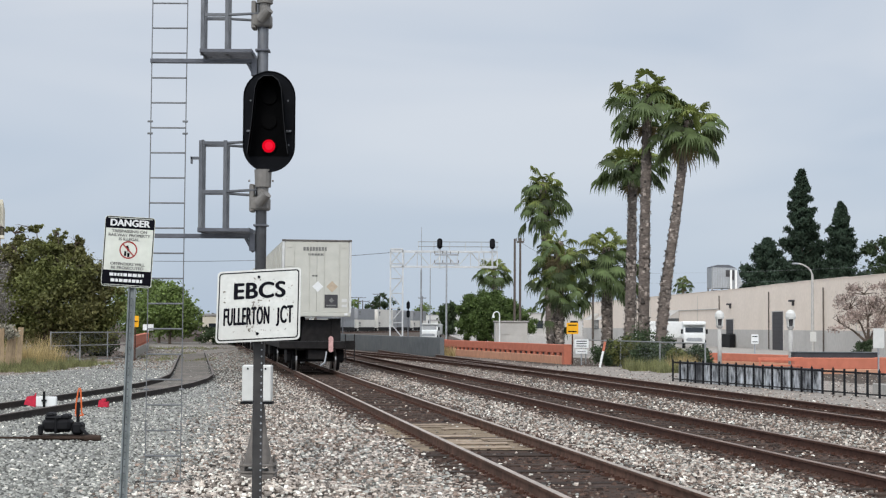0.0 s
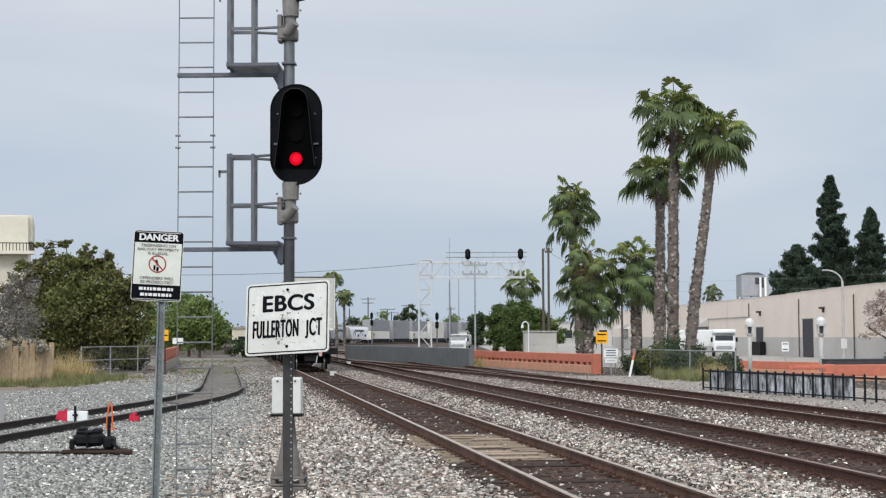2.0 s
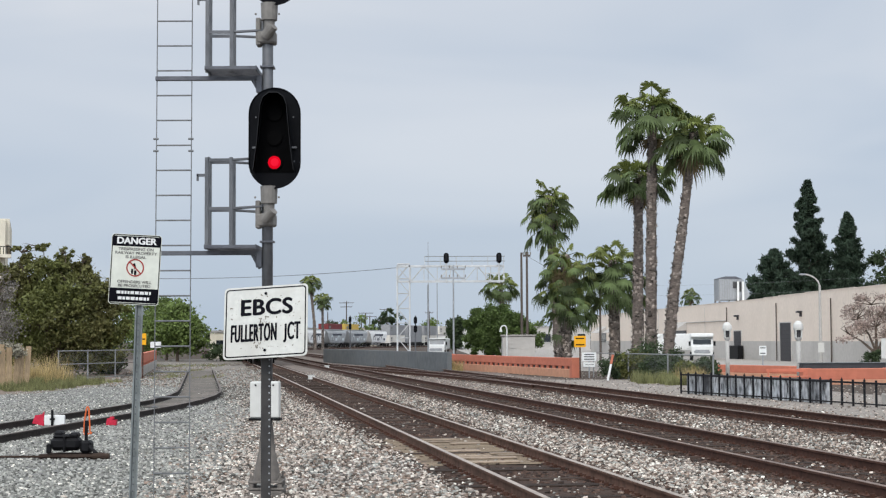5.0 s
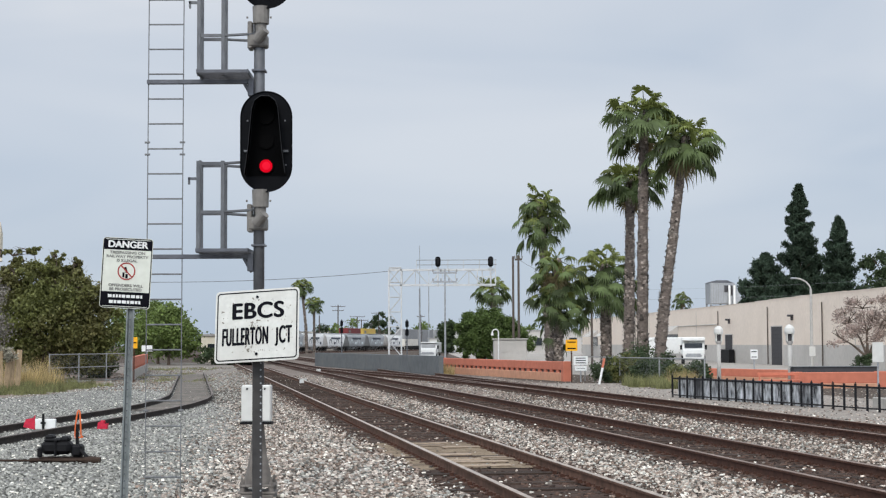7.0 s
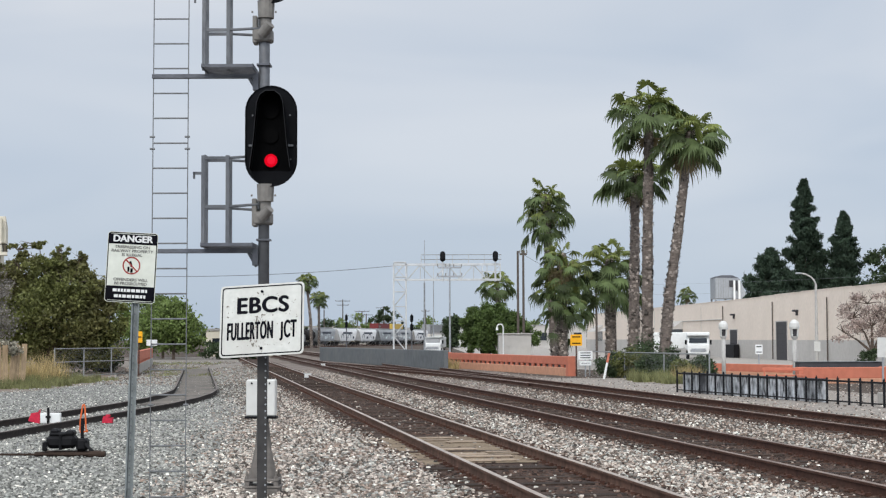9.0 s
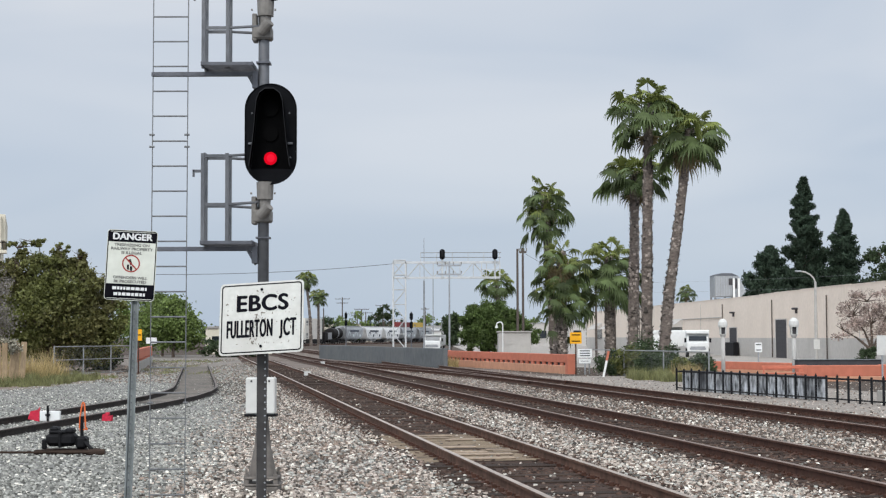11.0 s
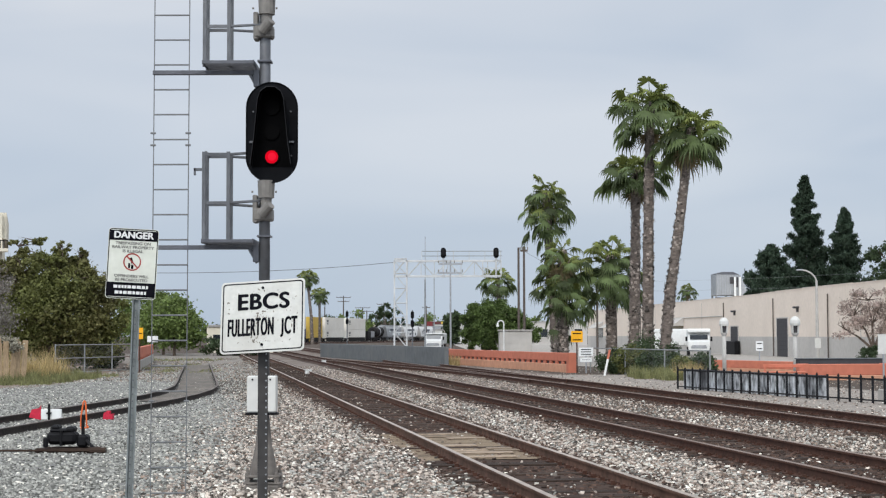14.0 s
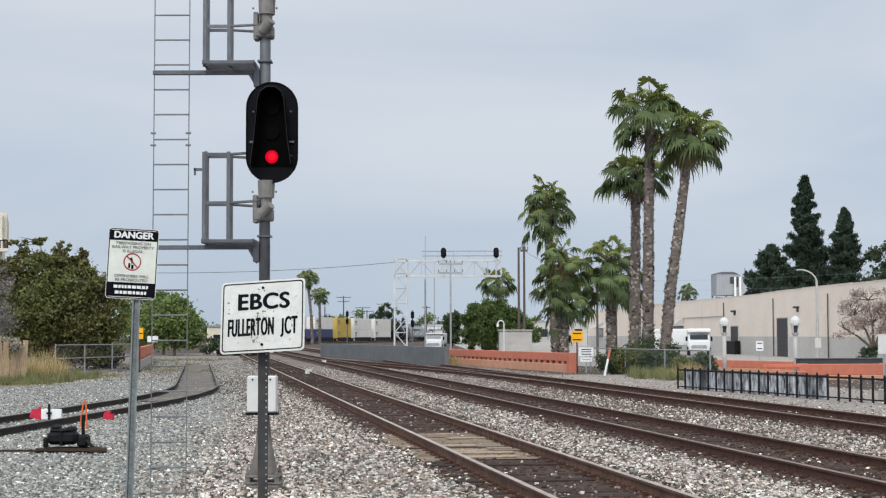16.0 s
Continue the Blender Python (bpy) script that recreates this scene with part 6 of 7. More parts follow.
def cream_block():
    # a taller cream block with a balcony rail, at the western edge
    top = thing("apartment_block", pose(-46.86, 118.5, 0.35, 0, 0, 14.5), "cream flat-roofed block with a dark balcony rail", "building")
    part("wall", bx(bmesh.new(), 0, 13.6, 0, 14, -0.5, 10.88), M["stucco_cream"], top)
    part("upper_wall", bx(bmesh.new(), 0, 13.9, 0.5, 14, 9.0, 10.9), M["stucco_cream"], top)
    b = part("balcony", bx(bmesh.new(), 0, 14.05, -1.1, 0, 7.95, 8.2), M["stucco_cream"], top)
    part("balcony_rail", bx(bmesh.new(), 0, 14.05, -1.1, -1.05, 8.75, 8.82), M["iron"], b)
    pm = mesh_from("baluster", bx(bmesh.new(), -0.03, 0.03, -1.1, -1.05, 8.2, 8.8), M["iron"])
    for k in range(40):
        part("baluster", pm, None, b, at=pose(14.0 - 0.25 * k, 0, 0))
    for k in range(3):
        w = part("window", bx(bmesh.new(), 9.2 - 3.6 * k, 11.2 - 3.6 * k, -0.05, 0.02, 4.2, 6.2), M["glass"], top)
        part("frame", bx(bx(bmesh.new(), 9.1 - 3.6 * k, 9.2 - 3.6 * k, -0.08, 0.02, 4.1, 6.3), 11.2 - 3.6 * k, 11.3 - 3.6 * k, -0.08, 0.02, 4.1, 6.3), M["white"], w)
    part("roof_edge", bx(bmesh.new(), 0.0, 13.9, 0.5, 14.0, 10.9, 11.02), M["stucco_cream"], top)


cream_block()
flat_building("low_house", -44.0, 100.0, 16.5, 8, 3.3, M["concrete"], "low grey house with a shallow roof behind the bushes", 1, 4)
flat_building("low_house", -26.0, 176.0, 7.5, 8, 2.85, M["stucco_cream"], "low cream house beyond the siding", 1, 3)
flat_building("distant_building", -14.0, 520.0, 46.0, 12, 5.2, M["box_white"], "long pale industrial building far beyond the line", 1, 10)
flat_building("distant_building", -60.0, 560.0, 44.0, 12, 6.2, M["stucco_cream"], "long cream industrial building far beyond the line", 1, 9)
flat_building("distant_building", 14.0, 300.0, 13.0, 10, 4.2, M["stucco_grey"], "grey low building behind the palms", 1, 4)
flat_building("distant_building", -2.0, 330.0, 12.0, 10, 2.9, M["box_white"], "white low building behind the gantry", 1, 4)


def van(x, y, turn, label, body, L=6.2, W=2.3, H=2.35, cab=True, group="", screen="glass"):
    top = thing("box_truck" if cab else "parked_car", pose(x, y, 0, 0, 0, turn), label, "truck" if cab else "car", group)
    if cab:
        part("cargo_box", bx(bmesh.new(), -W / 2, W / 2, 1.9, L, 0.85, H + 0.35, 0.06), body, top)
        part("overcab", bx(bmesh.new(), -W / 2, W / 2, 0.9, 1.9, 2.05, H + 0.35, 0.08), body, top)
        c = part("cab", slab(bmesh.new(), [(-1.0, 0.5), (-1.0, 1.25), (-0.15, 1.4), (0.5, 2.1), (1.9, 2.1), (1.9, 0.5)], W * 0.9, pose(W * 0.45, 1.0, 0, 0, 0, 90)), body, top)
        part("windscreen", bx(bmesh.new(), -W * 0.38, W * 0.38, 0.78, 0.84, 1.45, 1.86, m=None), M[screen], c)
        part("grille", bx(bmesh.new(), -W * 0.34, W * 0.34, -0.04, 0.0, 0.65, 0.95), M["galv"], c)
        for s in (-1, 1):
            part("mirror", bx(bmesh.new(), s * W * 0.53 - 0.09, s * W * 0.53 + 0.09, 0.55, 0.65, 1.3, 1.7), M["black"], c)
            part("headlight", bx(bmesh.new(), s * W * 0.36 - 0.12, s * W * 0.36 + 0.12, -0.06, 0.0, 0.85, 1.05), M["white"], c)
    else:
        part("body", slab(bmesh.new(), [(0, 0.3), (0, 0.85), (1.0, 0.95), (1.6, 1.42), (3.4, 1.42), (4.2, 0.95), (4.5, 0.9), (4.5, 0.3)], 1.75, pose(0.875, 0, 0, 0, 0, 90)), body, top)
        part("window_band", slab(bmesh.new(), [(1.15, 0.97), (1.65, 1.36), (3.3, 1.36), (3.9, 0.97)], 1.77, pose(0.885, 0, 0, 0, 0, 90)), M["glass"], top)
    for yy in ((0.35, L - 1.4) if cab else (0.9, 3.6)):
        for s in (-1, 1):
            xx = s * (W / 2 - 0.12 if cab else 0.8)
            w = part("wheel", rod(bmesh.new(), (xx - 0.12, yy, 0.38), (xx + 0.12, yy, 0.38), 0.38 if cab else 0.32, seg=14), M["black"], top)
            part("rim", rod(bmesh.new(), (xx - 0.125, yy, 0.38), (xx + 0.125, yy, 0.38), 0.2, seg=10), M["galv"], w)
    return top


van(22.55, 141.0, -8, "white box truck parked beside the warehouse", M["white"], W=2.05, H=2.05)
van(17.9, 149.0, -84, "white box truck seen side-on by the warehouse", M["white"], L=5.0, W=2.05, H=2.05)
# box_grey on this windscreen paints the sky's reflection as a flat colour
van(-1.2, 188.0, -6, "white delivery van parked behind the low wall", M["white"], L=5.4, W=2.2, H=1.75, screen="box_grey")
for k, (x, y, t) in enumerate(((3.6, 330, 84), (9.5, 322, 86))):
    van(x, y, t, "white parked car behind the low wall", M["white"] if k % 2 == 0 else M["box_grey"], cab=False, group="parked cars behind the wall")

# distant tree line, far beyond the railway
for k in range(26):
    rr = random.Random(200 + k)
    y = rr.uniform(470, 640)
    px = -0.16 + 0.44 * (k + rr.uniform(-0.3, 0.3)) / 25
    s = rr.uniform(0.8, 1.7) * (0.9 if px > -0.05 else 1.05)
    broadleaf("distant_tree", "dark distant tree in the tree line", px * y, y, [(0, 0, 3.6 * s, 2.9 * s, 2.8 * s), (2.2 * s, 0, 2.8 * s, 2.2 * s, 2.0 * s), (-2.0 * s, 0, 3.0 * s, 2.2 * s, 2.1 * s)],
              M["leaf_dark"] if k % 3 else M["leaf_green"], 1100, 0.45, 300 + k, 0.25, group="distant tree line")
broadleaf("distant_tree", "distant round tree with gaps in its crown", -18.4, 510.0, [(0, 0, 9.0, 2.7, 2.0), (-2.9, 0, 8.0, 2.0, 1.5), (3.1, 0, 8.3, 2.1, 1.7), (0.4, 0, 10.9, 1.8, 1.2)], M["leaf_dark"], 1500, 0.36, 340, 0.3, group="distant tree line")
for k in range(9):
    conifer("small distant dark conifer", (-0.075 + 0.012 * k) * 520 + (k % 3), 520.0 + 9 * (k % 4), 6.2 + 1.3 * ((k * 7) % 3), 1.3, 400 + k, group="distant conifers", n=700, leaf=0.5, base=0.8)


# ---- overhead wires ----
def wire(a, b, sag, label, r=0.011):
    a, b = Vector(a), Vector(b)
    cu = bmesh.new()
    prev = None
    for k in range(13):
        t = k / 12
        p = a.lerp(b, t) - Vector((0, 0, sag * 4 * t * (1 - t)))
        ring = [cu.verts.new((p.x, p.y + r * q[0], p.z + r * q[1])) for q in ((1, 0), (0, 1), (-1, 0), (0, -1))]
        for q in range(4) if prev else ():
            cu.faces.new((prev[q], prev[(q + 1) % 4], ring[(q + 1) % 4], ring[q]))
        prev = ring
    return tagged(new("overhead_wire", mesh_from("overhead_wire", cu, M["wire"])), label, "wire", "overhead wires")


for x, y, h in ((-40.0, 150.0, 8.6), (20.0, 185.0, 8.2), (60.0, 165.0, 9.5)):
    pole("utility_pole", "timber utility pole that carries the wires", x, y, h, 0.14, M["pole_wood"], ((h - 0.3, 0.8),))
wire((-40.0, 150.0, 8.2), (-5.1, 167.0, 9.5), 0.7, "thin overhead wire running to the gantry", 0.03)
wire((20.0, 185.0, 8.0), (60.0, 165.0, 9.3), 0.4, "thin overhead wire above the warehouse", 0.007)
wire((20.0, 185.0, 6.9), (60.0, 165.0, 8.0), 0.4, "thin overhead wire above the warehouse", 0.007)
wire((7.7, 152.0, 9.9), (13.5, 140.0, 6.4), 0.3, "thin overhead wire between poles", 0.02)


# ---- switch gear beside the siding ----
def derail():
    top = thing("derail_marker", pose(-8.73, 35.6, 0.0, 0, 0, 0), "red and white derail marker standing on the siding", "derail")
    part("white_board", bx(bmesh.new(), -0.19, 0.26, -0.05, 0.05, 0.05, 0.275, 0.012), M["white"], top)
    part("red_board", slab(bmesh.new(), [(-0.46, 0.10), (-0.40, 0.27), (-0.24, 0.30), (-0.20, 0.36), (-0.20, 0.04)], 0.06, pose(0, -0.03, 0)), M["red_flag"], top, "bent red board")
    part("handle", bx(bx(bmesh.new(), -0.03, 0.02, -0.08, -0.05, 0.02, 0.39), -0.06, 0.05, -0.09, -0.06, 0.17, 0.21), M["black"], top)


def red_block():
    top = thing("derail_block", pose(-7.55, 36.2, 0.0, 0, 0, -5), "small red derail block against the rail", "derail")
    part("block", slab(bmesh.new(), [(-0.12, 0.02), (0.10, 0.02), (0.11, 0.15), (0.03, 0.13), (0.02, 0.20), (-0.10, 0.17)], 0.12, pose(0, -0.06, 0)), M["red_flag"], top)
    part("cap", bx(bmesh.new(), -0.05, 0.05, -0.04, 0.04, 0.15, 0.21, 0.015), M["red_flag"], top)


def switch_stand():
    top = thing("switch_stand", pose(-6.10, 26.1, 0.0, 0, 0, 0), "black switch machine on long ties beside the siding", "switch stand")
    part("case", bx(bmesh.new(), -0.32, 0.16, -0.16, 0.16, 0.14, 0.36, 0.06), M["black"], top, "black cast machine case")
    part("cover", bx(bmesh.new(), -0.28, 0.02, -0.14, 0.14, 0.34, 0.40, 0.03), M["black"], top)
    part("motor_lump", bx(bmesh.new(), -0.26, -0.12, -0.12, 0.12, 0.38, 0.455, 0.03), M["black"], top)
    part("contact_lump", bx(bmesh.new(), -0.02, 0.13, -0.13, 0.12, 0.34, 0.43, 0.03), M["black"], top)
    part("lid_bolt", rod(bmesh.new(), (-0.18, -0.08, 0.40), (-0.18, -0.08, 0.43), 0.03, seg=8), M["black"], top)
    part("crank", bx(bmesh.new(), -0.36, -0.28, -0.22, -0.14, 0.10, 0.26, 0.02), M["black"], top)
    part("rib", bx(bmesh.new(), -0.10, -0.06, -0.18, 0.18, 0.12, 0.38, 0.01), M["black"], top)
    part("side_arm", rod(bmesh.new(), (0.30, -0.1, 0.22), (0.44, -0.16, 0.10), 0.03, seg=8), M["black"], top)
    part("gear_box", bx(bmesh.new(), 0.16, 0.34, -0.14, 0.14, 0.10, 0.30, 0.04), M["black"], top)
    part("spindle", rod(bmesh.new(), (0.24, 0, 0.1), (0.24, 0, 0.62), 0.028, seg=8), M["black"], top)
    part("base_tie", bx(bmesh.new(), -0.50, 0.42, -0.16, -0.02, 0.0, 0.085, 0.01), M["tie"], top, "short dark timber tie")
    part("base_tie", bx(bmesh.new(), -0.40, 0.50, 0.08, 0.22, 0.0, 0.09, 0.01), M["tie"], top)
    part("throw_rod", rod(bmesh.new(), (-3.6, -0.2, 0.06), (0.62, -0.2, 0.05), 0.018, seg=8), M["tie"], top)
    part("rod_end", rod(bmesh.new(), (0.40, -0.2, 0.05), (0.66, -0.2, 0.05), 0.055, seg=10), M["tie"], top)
    # tall orange flag loop
    bm = bmesh.new()
    pts = [(0.20, 0, 0.42), (0.21, 0, 0.62), (0.24, 0, 0.82), (0.26, 0, 0.85), (0.28, 0, 0.81), (0.30, 0, 0.44), (0.33, 0, 0.41), (0.20, 0, 0.40)]
    for a, b in zip(pts, pts[1:]):
        rod(bm, a, b, 0.013, seg=6)
    part("flag_loop", bm, M["orange_hi"], top, "bright orange flag loop")


derail()
red_block()
switch_stand()


def debris(x, y, w, h, label):
    top = thing("ballast_marker", pose(x, y, 0, 0, 0, 20), label, "box")
    part("box", bx(bmesh.new(), -w / 2, w / 2, -w / 3, w / 3, 0.0, h, 0.03), M["white"], top)
    part("lid", bx(bmesh.new(), -w / 2 - 0.02, w / 2 + 0.02, -w / 3 - 0.02, w / 3 + 0.02, h, h + 0.04, 0.01), M["box_white"], top)


debris(-6.55, 101.0 * 0.77, 0.30, 0.20, "small white box between the tracks")
debris(-8.2, 110.0, 0.28, 0.16, "small white box between the tracks")


# ---- the train ----
SPEED = 12.5


def bogie(parent, y):
    b = part("bogie", bmesh_bogie(y), M["under"], parent, "dark bogie frame")
    for yy in (y - 0.88, y + 0.88):
        for s in (-1, 1):
            part("wheel", rod(bmesh.new(), (s * 0.77, yy, RAIL_TOP + 0.42), (s * 0.715, yy, RAIL_TOP + 0.42), 0.42, 0.44, seg=20), M["wheel"], b)
            part("wheel_hub", rod(bmesh.new(), (s * 0.90, yy, RAIL_TOP + 0.42), (s * 0.77, yy, RAIL_TOP + 0.42), 0.40, seg=16), M["under"], b)
        part("axle", rod(bmesh.new(), (-0.75, yy, RAIL_TOP + 0.42), (0.75, yy, RAIL_TOP + 0.42), 0.08, seg=8), M["under"], b)


def bmesh_bogie(y):
    bm = bmesh.new()
    for s in (-1, 1):
        slab(bm, [(-1.15, 0.38), (-0.9, 0.75), (-0.3, 0.85), (0.3, 0.85), (0.9, 0.75), (1.15, 0.38), (0.75, 0.40), (0.4, 0.28), (-0.4, 0.28), (-0.75, 0.40)], 0.16,
             Matrix.Translation((s * 1.0 + 0.08, y, RAIL_TOP)) @ pose(0, 0, 0, 0, 0, 90))
    bx(bm, -1.0, 1.0, y - 0.2, y + 0.2, RAIL_TOP + 0.45, RAIL_TOP + 0.75)
    return bm


def coupler(parent, L):
    for y, s in ((0, -1), (L, 1)):
        part("coupler", bx(bx(bmesh.new(), -0.09, 0.09, y, y + s * 0.45, 0.85, 1.05, 0.03), -0.16, 0.16, y + s * 0.40, y + s * 0.62, 0.80, 1.10, 0.05), M["under"], parent)


def ribbed_box(bm, w, L, y0, z0, z1, pitch=0.9):
    bx(bm, -w / 2, w / 2, y0, y0 + L, z0, z1, 0.03)
    n = int(L / pitch)
    for k in range(1, n):
        y = y0 + L * k / n
        for s in (-1, 1):
            bx(bm, s * w / 2 - 0.025, s * w / 2 + 0.025, y - 0.12, y + 0.12, z0 + 0.12, z1 - 0.12)
    return bm


def trailer_car(m, label):
    """A highway trailer riding on a flat car; the rear end is at y = 0, the car runs towards +y."""
    top = thing("trailer_car", m, label, "rail car", "cars of the train")
    L, w = 16.6, 2.59
    z0, z1 = 2.35, 5.12
    box = part("trailer_body", ribbed_box(bmesh.new(), w, L, 0.05, z0, z1, 1.2), M["trailer"], top, "grey white trailer body with ribbed sides")
    # rear frame: corner posts, header and sill
    for s in (-1, 1):
        part("corner_post", bx(bmesh.new(), s * (w / 2) - (0.07 if s > 0 else 0.02), s * (w / 2) + (0.02 if s > 0 else 0.07), -0.03, 0.12, z0, z1 - 0.06, 0.012), M["trailer_trim"], box)
        part("corner_cap", bx(bmesh.new(), s * (w / 2) - (0.12 if s > 0 else 0.03), s * (w / 2) + (0.03 if s > 0 else 0.12), -0.05, 0.14, z1 - 0.07, z1 + 0.015, 0.015), M["trailer_edge"], box)
    part("header", bx(bmesh.new(), -w / 2 + 0.12, w / 2 - 0.12, -0.03, 0.12, z1 - 0.06, z1 + 0.01, 0.012), M["trailer_edge"], box)
    part("sill", bx(bmesh.new(), -w / 2, w / 2, -0.06, 0.12, z0 - 0.14, z0 + 0.02, 0.02), M["trailer"], box)
    for s in (-1, 1):
        d = part("door", bx(bmesh.new(), (0.004 if s > 0 else -w / 2 + 0.08), (w / 2 - 0.08 if s > 0 else -0.004), -0.012, 0.05, z0 + 0.03, z1 - 0.07, 0.004), M["trailer"], box)
        for u in (0.28, 0.86):
            part("lock_bar", rod(bmesh.new(), (s * u, -0.024, z0 + 0.05), (s * u, -0.024, z1 - 0.1), 0.010, seg=6), M["trailer"], d)
        for k in range(4):
            zz = z0 + 0.35 + k * 0.72
            part("hinge", bx(bmesh.new(), s * 1.04 - 0.09, s * 1.04 + 0.09, -0.03, 0.0, zz - 0.03, zz + 0.03), M["trailer"], d)
    # number and name at the top, unreadable: bars
    for z, a, b, hh in ((z1 - 0.34, -0.52, 0.36, 0.07), (z1 - 0.55, -0.33, 0.26, 0.04), (z1 - 1.36, -0.18, 0.02, 0.03)):
        bm = bmesh.new()
        x = a
        while x < b:
            bx(bm, x, min(x + 0.09, b), -0.022, -0.013, z - hh, z + hh)
            x += 0.115
        part("print_bar", bm, M["text_grey"], box)
    diamond = lambda r: [(0, r), (-r, 0), (0, -r), (r, 0)]
    part("placard", slab(bmesh.new(), diamond(0.21), -0.008, pose(0.04, -0.014, z0 + 1.00)), M["white"], box, "white diamond placard")
    part("placard", slab(bmesh.new(), diamond(0.22), -0.008, pose(0.58, -0.014, z0 + 1.00)), M["tan"], box, "faded tan diamond placard")
    g = part("vent_panel", bx(bmesh.new(), 0.30, 0.80, -0.02, -0.012, z0 + 0.20, z0 + 0.70), M["door_dark"], box, "dark square panel")
    part("panel_mark", slab(bmesh.new(), diamond(0.10), -0.006, pose(0.56, -0.022, z0 + 0.48)), M["text_grey"], g)
    part("panel_bar", bx(bmesh.new(), 0.36, 0.74, -0.024, -0.02, z0 + 0.26, z0 + 0.31), M["text_grey"], g)
    for k in range(2):
        part("reflector", bx(bmesh.new(), 0.95, 1.15, -0.02, -0.012, z0 + 0.22 + 0.2 * k, z0 + 0.34 + 0.2 * k), M["trailer_trim"], box)
    part("marker_lamp", bx(bmesh.new(), 1.05, 1.17, -0.09, -0.05, z0 - 0.09, z0 - 0.01), M["white"], box)
    # flat car and hitch
    part("deck", bx(bmesh.new(), -1.25, 1.25, -1.0, L + 0.6, 0.98, 1.22, 0.03), M["under"], top)
    part("centre_sill", bx(bmesh.new(), -0.35, 0.35, -0.9, L + 0.5, 0.62, 1.0), M["under"], top)
    part("end_beam", bx(bmesh.new(), -1.45, 1.38, -1.1, -0.8, 1.0, 1.30, 0.03), M["under"], top)
    part("hitch", slab(bmesh.new(), [(-0.55, 1.2), (0.8, 1.2), (0.72, 2.1), (-0.45, 2.1)], 1.1, pose(0, 0.4, 0)), M["under"], top, "dark trailer hitch")
    part("side_frame", bx(bmesh.new(), 0.62, 0.95, 0.3, 2.2, 1.2, 2.15), M["under"], top)
    part("tyre", rod(bmesh.new(), (-0.95, 1.4, 1.72), (-0.35, 1.4, 1.72), 0.50, seg=18), M["black"], top)
    part("brake_wheel", slab(bmesh.new(), stadium(0.17, 0.60, 8), -0.05, pose(0.46, -1.12, 1.18)), M["brake"], top, "pale pink brake disc seen edge-on")
    part("air_hose", rod(rod(bmesh.new(), (0.30, -1.12, 0.9), (0.22, -1.3, 0.5), 0.03, seg=6), (0.22, -1.3, 0.5), (0.05, -1.32, 0.38), 0.03, seg=6), M["galv"], top)
    bm = bmesh.new()
    for x in (1.0, 1.34):
        rod(bm, (x, -1.14, 0.55), (x, -1.14, 1.55), 0.022, seg=6)
    for z in (0.7, 1.0, 1.3):
        rod(bm, (1.0, -1.14, z), (1.34, -1.14, z), 0.018, seg=6)
    part("end_ladder", bm, M["under"], top)
    coupler(top, L)
    bogie(top, 1.3)
    bogie(top, L - 1.3)
    return top


def stack_car(m, label, lower, upper, L=18.0, boxl=16.1):
    top = thing("stack_car", m, label, "rail car", "cars of the train")
    g = (L - boxl) / 2
    part("well", bx(bx(bx(bmesh.new(), -1.4, -1.3, 1.6, L - 1.6, 0.35, 1.35), 1.3, 1.4, 1.6, L - 1.6, 0.35, 1.35), -1.3, 1.3, 1.6, L - 1.6, 0.35, 0.45), M["under"], top)
    for y0, y1 in ((0.0, 1.6), (L - 1.6, L)):
        part("end_platform", bx(bmesh.new(), -1.35, 1.35, y0, y1, 0.95, 1.15, 0.03), M["under"], top)
    for z, mat in ((0.46, lower), (3.37, upper)):
        if mat is None:
            continue
        c = part("container", ribbed_box(bmesh.new(), 2.55, boxl if z < 1 else boxl, g, z, z + 2.89), mat, top)
        part("door_end", bx(bx(bmesh.new(), -1.1, -0.05, g - 0.03, g, z + 0.15, z + 2.7), 0.05, 1.1, g - 0.03, g, z + 0.15, z + 2.7), mat, c)
        part("print_bar", bx(bx(bmesh.new(), 1.301, 1.306, g + 1.0, g + 2.6, z + 1.7, z + 2.3), 1.301, 1.306, g + 1.2, g + 2.4, z + 1.2, z + 1.5), M["text_grey"], c)
    coupler(top, L)
    bogie(top, 0.9)
    bogie(top, L - 0.9)
    return top


